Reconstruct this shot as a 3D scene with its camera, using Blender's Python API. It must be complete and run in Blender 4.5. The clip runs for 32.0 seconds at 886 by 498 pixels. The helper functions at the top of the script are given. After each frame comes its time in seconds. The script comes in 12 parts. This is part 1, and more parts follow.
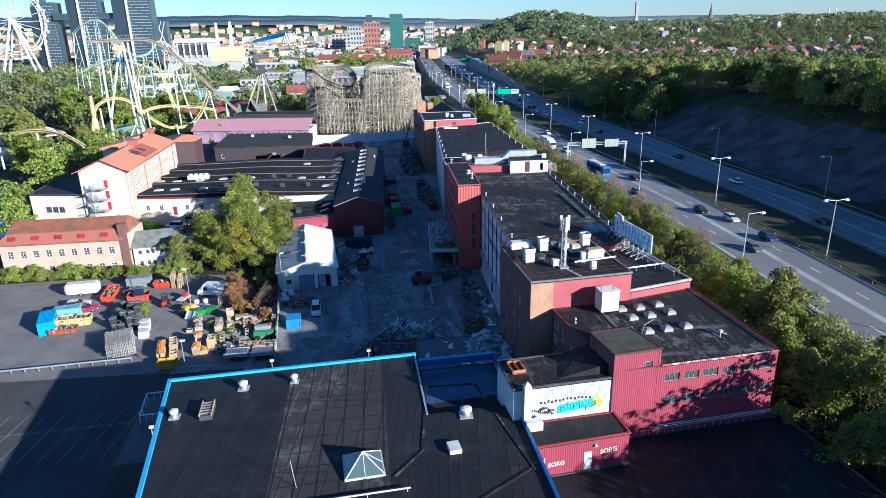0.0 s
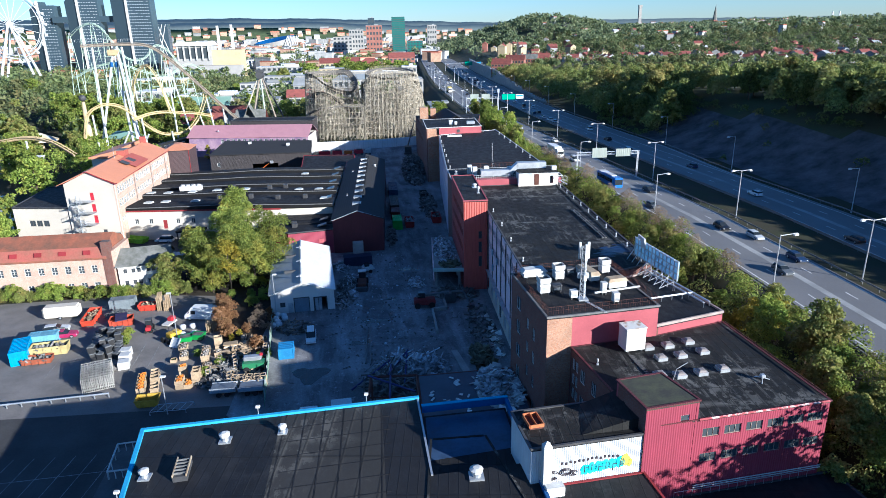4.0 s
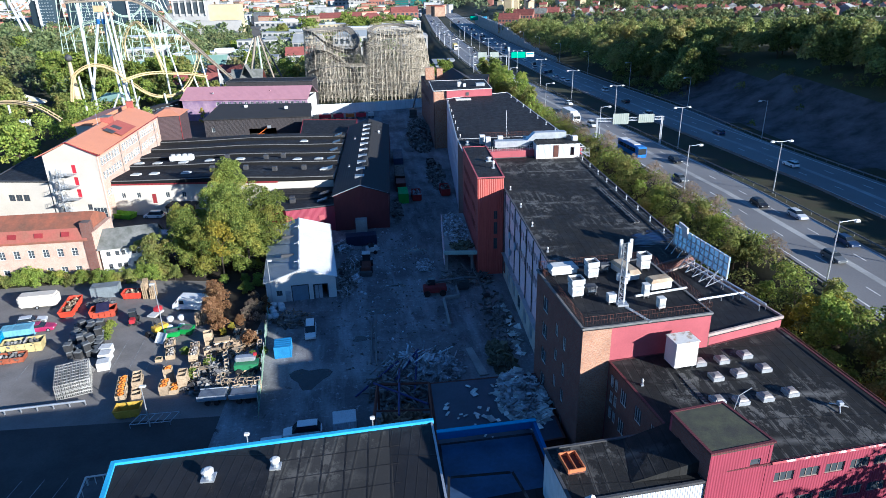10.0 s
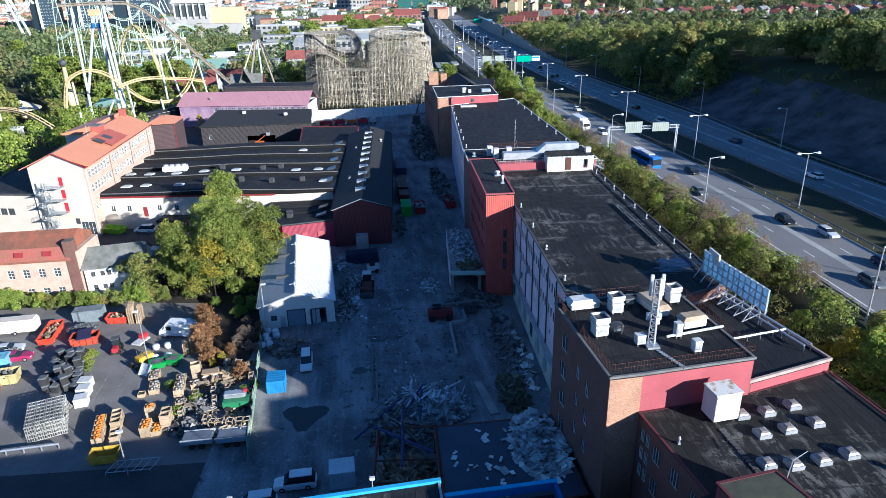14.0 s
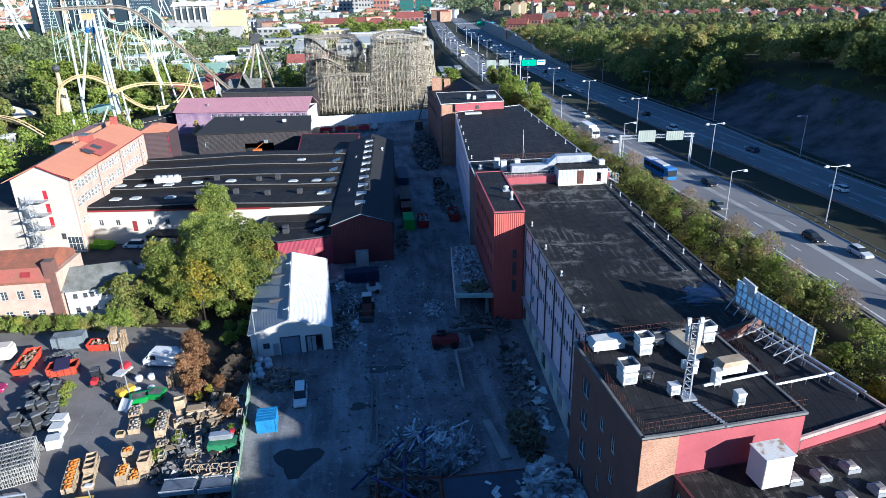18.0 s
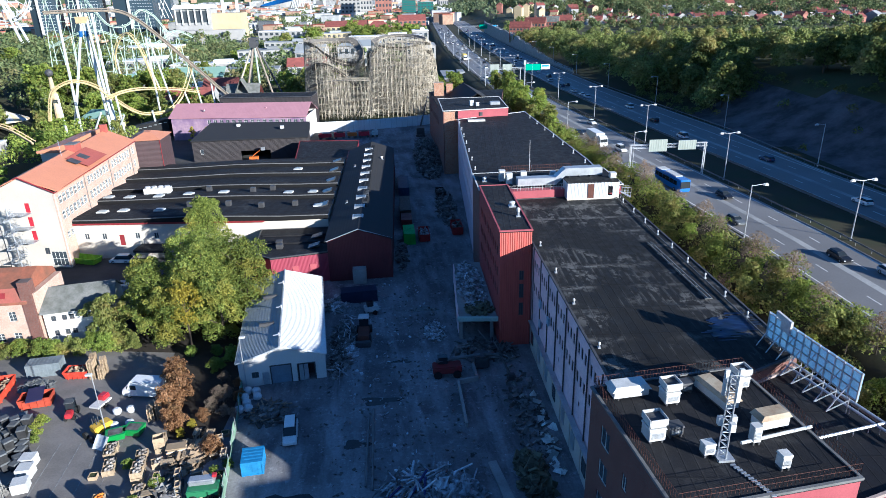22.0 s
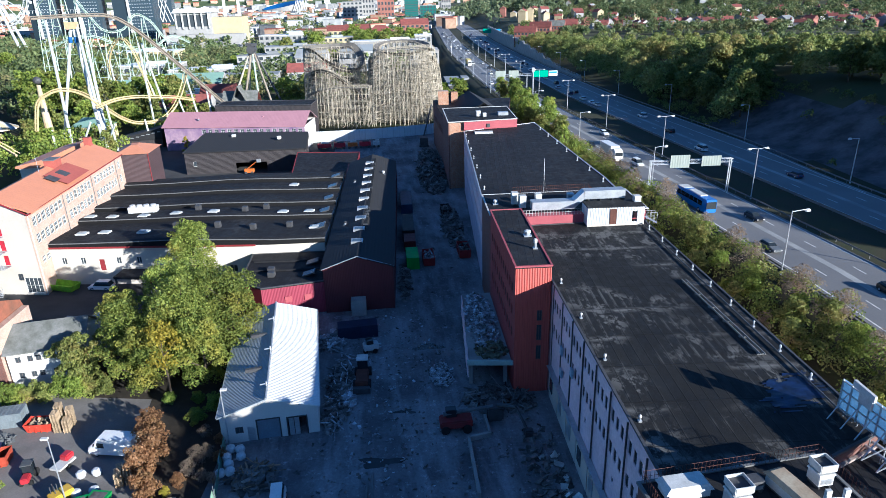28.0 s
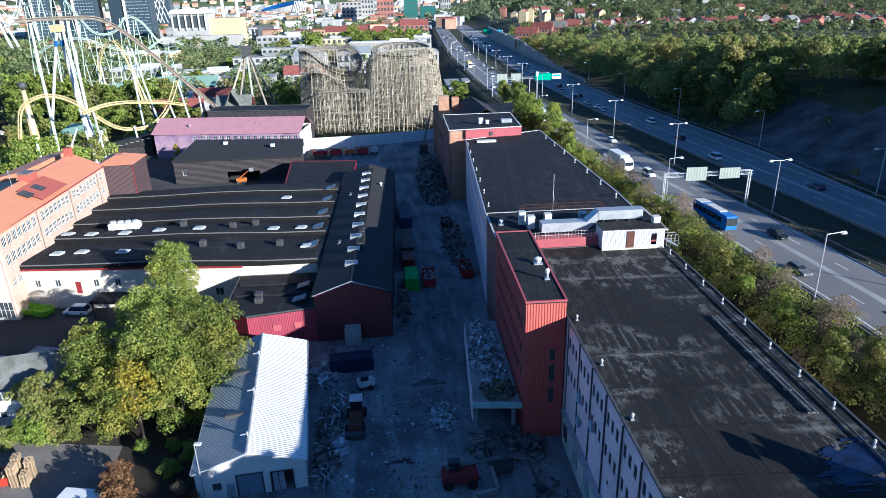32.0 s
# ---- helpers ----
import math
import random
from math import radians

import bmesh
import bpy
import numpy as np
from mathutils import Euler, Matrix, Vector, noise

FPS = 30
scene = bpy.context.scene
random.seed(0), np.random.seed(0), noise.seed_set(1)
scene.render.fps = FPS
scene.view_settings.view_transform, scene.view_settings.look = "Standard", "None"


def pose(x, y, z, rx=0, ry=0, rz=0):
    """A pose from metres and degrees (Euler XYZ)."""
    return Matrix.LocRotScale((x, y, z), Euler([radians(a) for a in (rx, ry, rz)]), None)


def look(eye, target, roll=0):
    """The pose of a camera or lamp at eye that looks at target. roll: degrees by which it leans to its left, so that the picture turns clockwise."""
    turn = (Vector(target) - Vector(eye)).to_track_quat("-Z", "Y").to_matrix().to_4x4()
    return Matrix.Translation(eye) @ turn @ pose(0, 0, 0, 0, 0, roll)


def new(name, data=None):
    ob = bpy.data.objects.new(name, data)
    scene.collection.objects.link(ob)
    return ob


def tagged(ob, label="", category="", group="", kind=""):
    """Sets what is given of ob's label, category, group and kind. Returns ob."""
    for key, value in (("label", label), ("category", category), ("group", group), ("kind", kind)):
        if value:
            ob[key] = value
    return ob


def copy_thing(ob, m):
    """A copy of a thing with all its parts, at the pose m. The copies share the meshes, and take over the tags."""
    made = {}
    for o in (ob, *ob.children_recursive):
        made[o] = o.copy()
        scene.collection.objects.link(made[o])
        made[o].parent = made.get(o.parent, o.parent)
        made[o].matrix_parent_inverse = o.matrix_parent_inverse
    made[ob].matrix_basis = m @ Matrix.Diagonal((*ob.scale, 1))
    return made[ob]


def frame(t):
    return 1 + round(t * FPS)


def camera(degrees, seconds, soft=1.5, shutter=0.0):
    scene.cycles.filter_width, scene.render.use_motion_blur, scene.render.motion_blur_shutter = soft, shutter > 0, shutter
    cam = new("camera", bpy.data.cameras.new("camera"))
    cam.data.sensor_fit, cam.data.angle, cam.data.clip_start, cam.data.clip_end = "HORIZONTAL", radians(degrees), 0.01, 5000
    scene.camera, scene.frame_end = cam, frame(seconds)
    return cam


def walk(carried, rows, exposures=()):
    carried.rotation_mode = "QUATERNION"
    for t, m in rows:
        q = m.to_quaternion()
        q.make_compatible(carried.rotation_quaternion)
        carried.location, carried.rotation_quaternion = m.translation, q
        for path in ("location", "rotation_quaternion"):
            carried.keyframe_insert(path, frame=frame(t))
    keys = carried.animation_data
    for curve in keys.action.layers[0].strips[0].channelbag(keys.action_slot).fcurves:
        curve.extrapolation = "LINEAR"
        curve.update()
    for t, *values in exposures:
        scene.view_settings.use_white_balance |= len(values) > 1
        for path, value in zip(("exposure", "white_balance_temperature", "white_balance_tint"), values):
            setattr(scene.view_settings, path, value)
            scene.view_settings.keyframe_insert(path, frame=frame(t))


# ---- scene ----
cam = camera(69.0, 32.0, soft=0.62)
PATH = [
    (0, (-0.109, -0.623, 51.273), (0.045, 1.263, 50.625), -1.1),
    (1, (-0.042, 1.812, 51.413), (0.112, 3.698, 50.767), -1.1),
    (2, (0.039, 4.22, 51.561), (0.192, 6.107, 50.915), -1.1),
    (3, (0.141, 6.598, 51.671), (0.291, 8.485, 51.027), -1.2),
    (3.5, (0.168, 7.781, 51.714), (0.317, 9.669, 51.072), -1.1),
    (5.5, (0.275, 12.395, 51.806), (0.421, 14.285, 51.167), -1.2),
    (6, (0.267, 13.468, 51.872), (0.412, 15.358, 51.233), -1.2),
    (6.5, (0.267, 14.579, 51.883), (0.41, 16.468, 51.241), -1.2),
    (7, (0.12, 15.57, 51.857), (0.263, 17.45, 51.189), -1.2),
    (7.5, (0.034, 16.562, 51.892), (0.174, 18.427, 51.185), -1.2),
    (8, (-0.136, 17.493, 51.946), (0.002, 19.343, 51.2), -1.2),
    (8.5, (-0.114, 18.497, 52.047), (0.021, 20.34, 51.282), -1.3),
    (9, (-0.297, 19.508, 52.155), (-0.162, 21.351, 51.39), -1.3),
    (10, (-0.256, 21.634, 52.072), (-0.124, 23.478, 51.311), -1.3),
    (11, (-0.256, 23.605, 52.224), (-0.126, 25.45, 51.463), -1.4),
    (12, (-0.143, 25.803, 52.236), (-0.017, 27.649, 51.477), -1.4),
    (13, (-0.125, 27.97, 52.237), (0.0, 29.817, 51.478), -1.4),
    (14, (-0.145, 30.047, 52.245), (-0.021, 31.894, 51.489), -1.4),
    (14.5, (-0.101, 31.157, 52.216), (0.022, 33.005, 51.462), -1.4),
    (16.5, (0.01, 35.335, 52.233), (0.13, 37.185, 51.481), -1.5),
    (17, (-0.02, 36.293, 52.26), (0.099, 38.143, 51.51), -1.5),
    (18, (0.056, 38.195, 52.327), (0.173, 40.046, 51.577), -1.5),
    (19, (0.094, 39.949, 52.307), (0.211, 41.8, 51.56), -1.5),
    (20, (0.266, 41.852, 52.324), (0.38, 43.704, 51.577), -1.5),
    (21, (0.382, 43.726, 52.294), (0.495, 45.579, 51.55), -1.5),
    (22, (0.607, 45.57, 52.372), (0.718, 47.424, 51.629), -1.5),
    (23, (0.708, 47.497, 52.427), (0.819, 49.352, 51.685), -1.5),
    (24, (0.867, 49.506, 52.462), (0.975, 51.361, 51.721), -1.5),
    (25, (0.773, 51.329, 52.528), (0.883, 53.184, 51.79), -1.5),
    (25.5, (0.715, 52.199, 52.556), (0.824, 54.054, 51.818), -1.5),
    (27.5, (0.532, 56.119, 52.671), (0.639, 57.976, 51.935), -1.5),
    (28, (0.582, 57.183, 52.694), (0.687, 59.04, 51.96), -1.5),
    (29, (0.474, 59.411, 52.724), (0.581, 61.269, 51.992), -1.5),
    (30, (0.661, 61.795, 52.908), (0.767, 63.653, 52.174), -1.5),
    (31, (0.79, 64.19, 52.954), (0.896, 66.047, 52.22), -1.5),
    (32, (1.014, 66.853, 53.065), (1.119, 68.71, 52.331), -1.6),
]
walk(cam, [(t, look(eye, target, roll)) for t, eye, target, roll in PATH], exposures=((0, 1.54, 4620, 7), (32, 1.54, 4620, 7)))

# ---------------------------------------------------------------- light
SUN_AZ = (0.74, -0.67)
SUN_EL = radians(16.0)
world = bpy.data.worlds.new("sky")
scene.world = world
world.use_nodes = True
_wn = world.node_tree
_sky = _wn.nodes.new("ShaderNodeTexSky")
_sky.sky_type = "NISHITA"
_sky.sun_disc = False
_sky.sun_elevation = SUN_EL
_sky.sun_rotation = math.atan2(SUN_AZ[0], SUN_AZ[1])
_sky.air_density, _sky.dust_density, _sky.ozone_density = 1.0, 0.1, 4.0
_bg = _wn.nodes["Background"]
_bg.inputs[1].default_value = 0.05
_wn.links.new(_sky.outputs[0], _bg.inputs[0])
sun = new("sun", bpy.data.lights.new("sun", "SUN"))
sun.data.energy, sun.data.angle, sun.data.color = 5.0, radians(0.55), (1.0, 0.79, 0.54)
_d = Vector((-SUN_AZ[0] * math.cos(SUN_EL), -SUN_AZ[1] * math.cos(SUN_EL), -math.sin(SUN_EL)))
sun.matrix_basis = Matrix.Translation((300, -200, 300)) @ _d.to_track_quat("-Z", "Y").to_matrix().to_4x4()

# ---------------------------------------------------------------- materials
def _nodes(name):
    m = bpy.data.materials.new(name)
    m.use_nodes = True
    t = m.node_tree
    return m, t, t.nodes["Principled BSDF"]


def _noise(t, vec, scale, detail=4.0, rough=0.6):
    n = t.nodes.new("ShaderNodeTexNoise")
    n.inputs["Scale"].default_value, n.inputs["Detail"].default_value, n.inputs["Roughness"].default_value = scale, detail, rough
    t.links.new(vec, n.inputs["Vector"])
    return n.outputs["Fac"]


def _ramp(t, fac, lo, hi):
    r = t.nodes.new("ShaderNodeMapRange")
    r.inputs[1].default_value, r.inputs[2].default_value = lo, hi
    t.links.new(fac, r.inputs[0])
    return r.outputs[0]


def _mix(t, fac, a, b, mode="MIX"):
    n = t.nodes.new("ShaderNodeMix")
    n.data_type, n.blend_type = "RGBA", mode
    for sock, v in ((n.inputs[0], fac), (n.inputs[6], a), (n.inputs[7], b)):
        if isinstance(v, (int, float)):
            sock.default_value = v
        elif isinstance(v, tuple):
            sock.default_value = (*v, 1)
        else:
            t.links.new(v, sock)
    return n.outputs[2]


def _math(t, op, a, b=0.0):
    n = t.nodes.new("ShaderNodeMath")
    n.operation = op
    for sock, v in ((n.inputs[0], a), (n.inputs[1], b)):
        if isinstance(v, (int, float)):
            sock.default_value = v
        else:
            t.links.new(v, sock)
    return n.outputs[0]


def _bump(t, p, height, strength, dist=0.05):
    b = t.nodes.new("ShaderNodeBump")
    b.inputs["Strength"].default_value, b.inputs["Distance"].default_value = strength, dist
    t.links.new(height, b.inputs["Height"])
    t.links.new(b.outputs[0], p.inputs["Normal"])


def _pos(t, angle=0.0):
    g = t.nodes.new("ShaderNodeNewGeometry")
    if not angle:
        return g.outputs["Position"]
    m = t.nodes.new("ShaderNodeMapping")
    m.inputs["Rotation"].default_value = (0, 0, radians(angle))
    t.links.new(g.outputs["Position"], m.inputs["Vector"])
    return m.outputs[0]


def mat(name, a, b=None, rough=0.85, metal=0.0, s1=0.25, s2=5.0, bump=0.15, spec=0.3, rnd=0.0, edge=(0.35, 0.65), island=0.0):
    """Two-scale mottled surface: colours a and b in patches of about 1/s1 m, grain at s2."""
    m, t, p = _nodes(name)
    b = b or tuple(c * 0.72 for c in a)
    v = _pos(t)
    big = _ramp(t, _noise(t, v, s1, 5), *edge)
    fine = _noise(t, v, s2, 6, 0.7)
    col = _mix(t, big, a, b)
    col = _mix(t, _ramp(t, fine, 0.3, 0.75), col, _mix(t, 1.0, col, (0.72, 0.72, 0.72), "MULTIPLY"))
    if rnd or island:
        src = t.nodes.new("ShaderNodeObjectInfo").outputs["Random"] if rnd else t.nodes.new("ShaderNodeNewGeometry").outputs["Random Per Island"]
        k = rnd or island
        r = t.nodes.new("ShaderNodeMapRange")
        r.inputs[3].default_value, r.inputs[4].default_value = 1 - k, 1 + k
        t.links.new(src, r.inputs[0])
        h = t.nodes.new("ShaderNodeHueSaturation")
        t.links.new(col, h.inputs["Color"])
        t.links.new(r.outputs[0], h.inputs["Value"])
        col = h.outputs[0]
    t.links.new(col, p.inputs["Base Color"])
    p.inputs["Roughness"].default_value, p.inputs["Metallic"].default_value = rough, metal
    p.inputs["Specular IOR Level"].default_value = spec
    if bump:
        _bump(t, p, fine, bump)
    return m


def ribbed(name, a, b=None, pitch=0.25, axis="XY", rough=0.45, metal=0.0, strength=0.6, angle=0.0):
    """Profiled sheet: upright (XY) or lengthwise (X or Y) ribs at the given pitch, with streaks of dirt."""
    m, t, p = _nodes(name)
    b = b or tuple(c * 0.7 for c in a)
    v = _pos(t, angle)
    sep = t.nodes.new("ShaderNodeSeparateXYZ")
    t.links.new(v, sep.inputs[0])
    u = _math(t, "ADD", sep.outputs[0], sep.outputs[1]) if axis == "XY" else sep.outputs["XYZ".index(axis)]
    s = _math(t, "SINE", _math(t, "MULTIPLY", u, 2 * math.pi / pitch))
    col = _mix(t, _ramp(t, _noise(t, v, 0.3, 5), 0.35, 0.7), a, b)
    stretch = t.nodes.new("ShaderNodeMapping")
    stretch.inputs["Scale"].default_value = (2.2, 2.2, 0.22)
    t.links.new(v, stretch.inputs["Vector"])
    col = _mix(t, _math(t, "MULTIPLY", _ramp(t, _noise(t, stretch.outputs[0], 1.5, 5), 0.45, 0.75), 0.35), col, tuple(c * 0.45 for c in a))
    col = _mix(t, _math(t, "MULTIPLY", _ramp(t, s, -1.0, -0.4), -0.35), col, col)
    t.links.new(col, p.inputs["Base Color"])
    p.inputs["Roughness"].default_value, p.inputs["Metallic"].default_value = rough, metal
    _bump(t, p, s, strength, 0.06)
    return m


def felt(name, a, b, angle, width=1.0, wear=0.6, rough=0.75, light=(0.16, 0.155, 0.145)):
    """Roofing felt in strips, with seams, patches, worn pale streaks and puddle marks."""
    m, t, p = _nodes(name)
    v = _pos(t, angle)
    sep = t.nodes.new("ShaderNodeSeparateXYZ")
    t.links.new(v, sep.inputs[0])
    seam = _math(t, "PINGPONG", _math(t, "MULTIPLY", sep.outputs[0], 1 / width), 0.5)
    seam2 = _math(t, "PINGPONG", _math(t, "MULTIPLY", sep.outputs[1], 1 / (width * 6)), 0.5)
    near = _math(t, "MAXIMUM", _ramp(t, seam, 0.07, 0.02), _ramp(t, seam2, 0.02, 0.006))
    strip = t.nodes.new("ShaderNodeTexWhiteNoise")
    strip.noise_dimensions = "1D"
    t.links.new(_math(t, "FLOOR", _math(t, "MULTIPLY", sep.outputs[0], 1 / width)), strip.inputs["W"])
    st = t.nodes.new("ShaderNodeMapping")
    st.inputs["Scale"].default_value = (1.0, 0.7, 1)
    t.links.new(v, st.inputs["Vector"])
    big = _noise(t, v, 0.12, 4)
    streak = _noise(t, st.outputs[0], 0.9, 7, 0.7)
    fine = _noise(t, v, 9.0, 5, 0.7)
    col = _mix(t, _ramp(t, big, 0.35, 0.65), a, b)
    col = _mix(t, _math(t, "MULTIPLY", strip.outputs["Value"], 0.3), col, tuple(c * 1.7 for c in a))
    # ragged dry patches, and pale dust held along the laps of the strips
    where = _ramp(t, _noise(t, v, 0.085, 3), 0.44, 0.58)
    ragged = _ramp(t, _noise(t, st.outputs[0], 0.42, 10, 0.74), 0.53, 0.57)
    lap = _math(t, "MULTIPLY", _ramp(t, seam, 0.2, 0.02), _math(t, "MULTIPLY", _ramp(t, _noise(t, st.outputs[0], 0.5, 8, 0.75), 0.48, 0.56), 0.8))
    cross = _math(t, "PINGPONG", _math(t, "MULTIPLY", sep.outputs[1], 1 / (width * 6.3)), 0.5)
    cross = _math(t, "MULTIPLY", _ramp(t, cross, 0.11, 0.0), _ramp(t, _noise(t, v, 0.8, 8, 0.75), 0.44, 0.52))
    mark = _math(t, "MAXIMUM", _math(t, "MULTIPLY", ragged, 0.75), _math(t, "MAXIMUM", lap, cross))
    worn = _math(t, "MULTIPLY", mark, where)
    col = _mix(t, _math(t, "MULTIPLY", worn, wear), col, light)
    col = _mix(t, _math(t, "MULTIPLY", near, 0.55), col, tuple(c * 0.45 for c in a))
    col = _mix(t, _math(t, "MULTIPLY", _ramp(t, fine, 0.45, 0.8), 0.07), col, light)
    t.links.new(col, p.inputs["Base Color"])
    rg = t.nodes.new("ShaderNodeMapRange")
    rg.inputs[1].default_value, rg.inputs[2].default_value, rg.inputs[3].default_value, rg.inputs[4].default_value = 0.3, 0.7, rough - 0.2, rough + 0.15
    t.links.new(streak, rg.inputs[0])
    t.links.new(rg.outputs[0], p.inputs["Roughness"])
    p.inputs["Specular IOR Level"].default_value = 0.14
    _bump(t, p, _math(t, "ADD", fine, _math(t, "MULTIPLY", near, 2.0)), 0.25, 0.04)
    return m


def brickwork(name, a, b, mortar, scale=1.0, wear=0.4):
    m, t, p = _nodes(name)
    g = t.nodes.new("ShaderNodeNewGeometry")
    sep = t.nodes.new("ShaderNodeSeparateXYZ")
    t.links.new(g.outputs["Position"], sep.inputs[0])
    cmb = t.nodes.new("ShaderNodeCombineXYZ")
    t.links.new(_math(t, "ADD", sep.outputs[0], sep.outputs[1]), cmb.inputs[0])
    t.links.new(sep.outputs[2], cmb.inputs[1])
    br = t.nodes.new("ShaderNodeTexBrick")
    br.inputs["Color1"].default_value, br.inputs["Color2"].default_value, br.inputs["Mortar"].default_value = (*a, 1), (*b, 1), (*mortar, 1)
    br.inputs["Scale"].default_value = scale
    br.inputs["Brick Width"].default_value, br.inputs["Row Height"].default_value, br.inputs["Mortar Size"].default_value = 0.26, 0.075, 0.012
    t.links.new(cmb.outputs[0], br.inputs["Vector"])
    n = _noise(t, g.outputs["Position"], 0.5, 6)
    col = _mix(t, _math(t, "MULTIPLY", _ramp(t, n, 0.45, 0.75), wear), br.outputs["Color"], tuple(c * 0.4 for c in b))
    t.links.new(col, p.inputs["Base Color"])
    p.inputs["Roughness"].default_value = 0.9
    _bump(t, p, br.outputs["Fac"], -0.3, 0.02)
    return m


def glass(name, tint=(0.05, 0.06, 0.07), rough=0.08):
    m, t, p = _nodes(name)
    p.inputs["Base Color"].default_value = (*tint, 1)
    p.inputs["Roughness"].default_value = rough
    p.inputs["Specular IOR Level"].default_value = 0.4
    n = _noise(t, _pos(t), 0.7, 3)
    _bump(t, p, n, 0.05, 0.05)
    return m


def leafy(name, dark, light, brown=None, scale=0.35):
    """Foliage: leaf colour varies by leaf clump and by branch."""
    m, t, p = _nodes(name)
    g = t.nodes.new("ShaderNodeNewGeometry")
    ob = t.nodes.new("ShaderNodeObjectInfo")
    col = _mix(t, g.outputs["Random Per Island"], dark, light)
    if brown:
        col = _mix(t, _math(t, "MULTIPLY", _ramp(t, _noise(t, g.outputs["Position"], scale, 4), 0.5, 0.7), 0.75), col, brown)
    h = t.nodes.new("ShaderNodeHueSaturation")
    r = t.nodes.new("ShaderNodeMapRange")
    r.inputs[3].default_value, r.inputs[4].default_value = 0.75, 1.25
    t.links.new(ob.outputs["Random"], r.inputs[0])
    t.links.new(r.outputs[0], h.inputs["Value"])
    t.links.new(col, h.inputs["Color"])
    t.links.new(h.outputs[0], p.inputs["Base Color"])
    p.inputs["Roughness"].default_value = 0.6
    p.inputs["Specular IOR Level"].default_value = 0.25
    tr = t.nodes.new("ShaderNodeBsdfTranslucent")
    t.links.new(h.outputs[0], tr.inputs["Color"])
    mx = t.nodes.new("ShaderNodeMixShader")
    mx.inputs[0].default_value = 0.42
    t.links.new(p.outputs[0], mx.inputs[1])
    t.links.new(tr.outputs[0], mx.inputs[2])
    t.links.new(mx.outputs[0], t.nodes["Material Output"].inputs["Surface"])
    return m


def sheer(name, a, b):
    """Thin plastic sheet that lets part of the light through."""
    m = mat(name, a, b, 0.5, s1=0.6)
    t = m.node_tree
    p = t.nodes["Principled BSDF"]
    tr = t.nodes.new("ShaderNodeBsdfTranslucent")
    t.links.new(p.inputs["Base Color"].links[0].from_socket, tr.inputs["Color"])
    mx = t.nodes.new("ShaderNodeMixShader")
    mx.inputs[0].default_value = 0.45
    t.links.new(p.outputs[0], mx.inputs[1])
    t.links.new(tr.outputs[0], mx.inputs[2])
    t.links.new(mx.outputs[0], t.nodes["Material Output"].inputs["Surface"])
    return m


M = {}
M["asphalt_yard"] = mat("yard asphalt", (0.07, 0.068, 0.068), (0.042, 0.041, 0.042), 0.9, s1=0.13, s2=3.0, bump=0.3)
M["road"] = mat("road asphalt", (0.2, 0.195, 0.195), (0.16, 0.157, 0.158), 0.6, s1=0.05, s2=4.0, bump=0.15)
M["road_pale"] = mat("pale road asphalt", (0.4, 0.4, 0.39), (0.24, 0.24, 0.24), 0.8, s1=0.1, s2=3.0, bump=0.1)
M["paint_line"] = mat("road paint", (0.75, 0.75, 0.73), (0.5, 0.5, 0.48), 0.7, s1=1.5)
M["black_felt"] = felt("black roof felt", (0.018, 0.018, 0.02), (0.013, 0.013, 0.015), 6.0, 1.0, 0.35, light=(0.075, 0.075, 0.075))
M["grey_felt"] = felt("weathered roof felt", (0.016, 0.016, 0.016), (0.012, 0.012, 0.0125), 2.0, 1.05, 0.8, light=(0.17, 0.165, 0.155))
M["pale_felt"] = felt("pale grey roof felt", (0.034, 0.033, 0.033), (0.026, 0.026, 0.026), 6.0, 2.2, 0.8, rough=0.85, light=(0.12, 0.115, 0.105))
# Near-black for the fronts of the roof steps; their shade is put into it.
M["pitch"] = mat("black roof-step shade", (0.007, 0.007, 0.008), (0.005, 0.005, 0.006), 0.8, s1=0.4, s2=5)
M["sheet_roof"] = ribbed("dark sheet roof", (0.014, 0.014, 0.016), (0.011, 0.011, 0.013), 0.6, "X", 0.85, 0.0, 0.1)
M["wet_felt"] = felt("damp dark felt", (0.017, 0.017, 0.019), (0.012, 0.012, 0.014), 6.0, 1.0, 0.25, rough=0.6, light=(0.06, 0.06, 0.062))
M["red_sheet"] = ribbed("red profiled sheet", (0.23, 0.033, 0.06), (0.195, 0.03, 0.053), 0.3, "XY", 0.55, 0.0, 0.3)
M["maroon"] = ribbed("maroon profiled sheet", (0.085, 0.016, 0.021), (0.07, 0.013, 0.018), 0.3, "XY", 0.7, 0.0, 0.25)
M["pink_sheet"] = mat("faded red panel", (0.34, 0.085, 0.1), (0.29, 0.07, 0.085), 0.7, s1=0.4, s2=8)
# One red cladding in two colours: sun on the front, shade on the side.
M["tower_lit"] = ribbed("sunlit red profiled sheet", (0.42, 0.085, 0.065), (0.36, 0.07, 0.055), 0.34, "XY", 0.55)
M["tower_shade"] = ribbed("shaded red profiled sheet", (0.23, 0.04, 0.042), (0.19, 0.034, 0.036), 0.34, "XY", 0.6, 0.0, 0.3)
M["pale_edge"] = mat("weathered pale flashing", (0.4, 0.33, 0.3), (0.26, 0.21, 0.19), 0.7, s1=0.8)
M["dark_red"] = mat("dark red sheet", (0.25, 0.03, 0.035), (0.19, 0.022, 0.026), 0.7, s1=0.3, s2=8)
M["blue_trim"] = mat("bright blue flashing", (0.09, 0.38, 0.66), (0.07, 0.32, 0.58), 0.45, s1=0.5)
M["blue_dark"] = mat("blue parapet sheet", (0.02, 0.10, 0.30), (0.018, 0.085, 0.26), 0.5, s1=0.5)
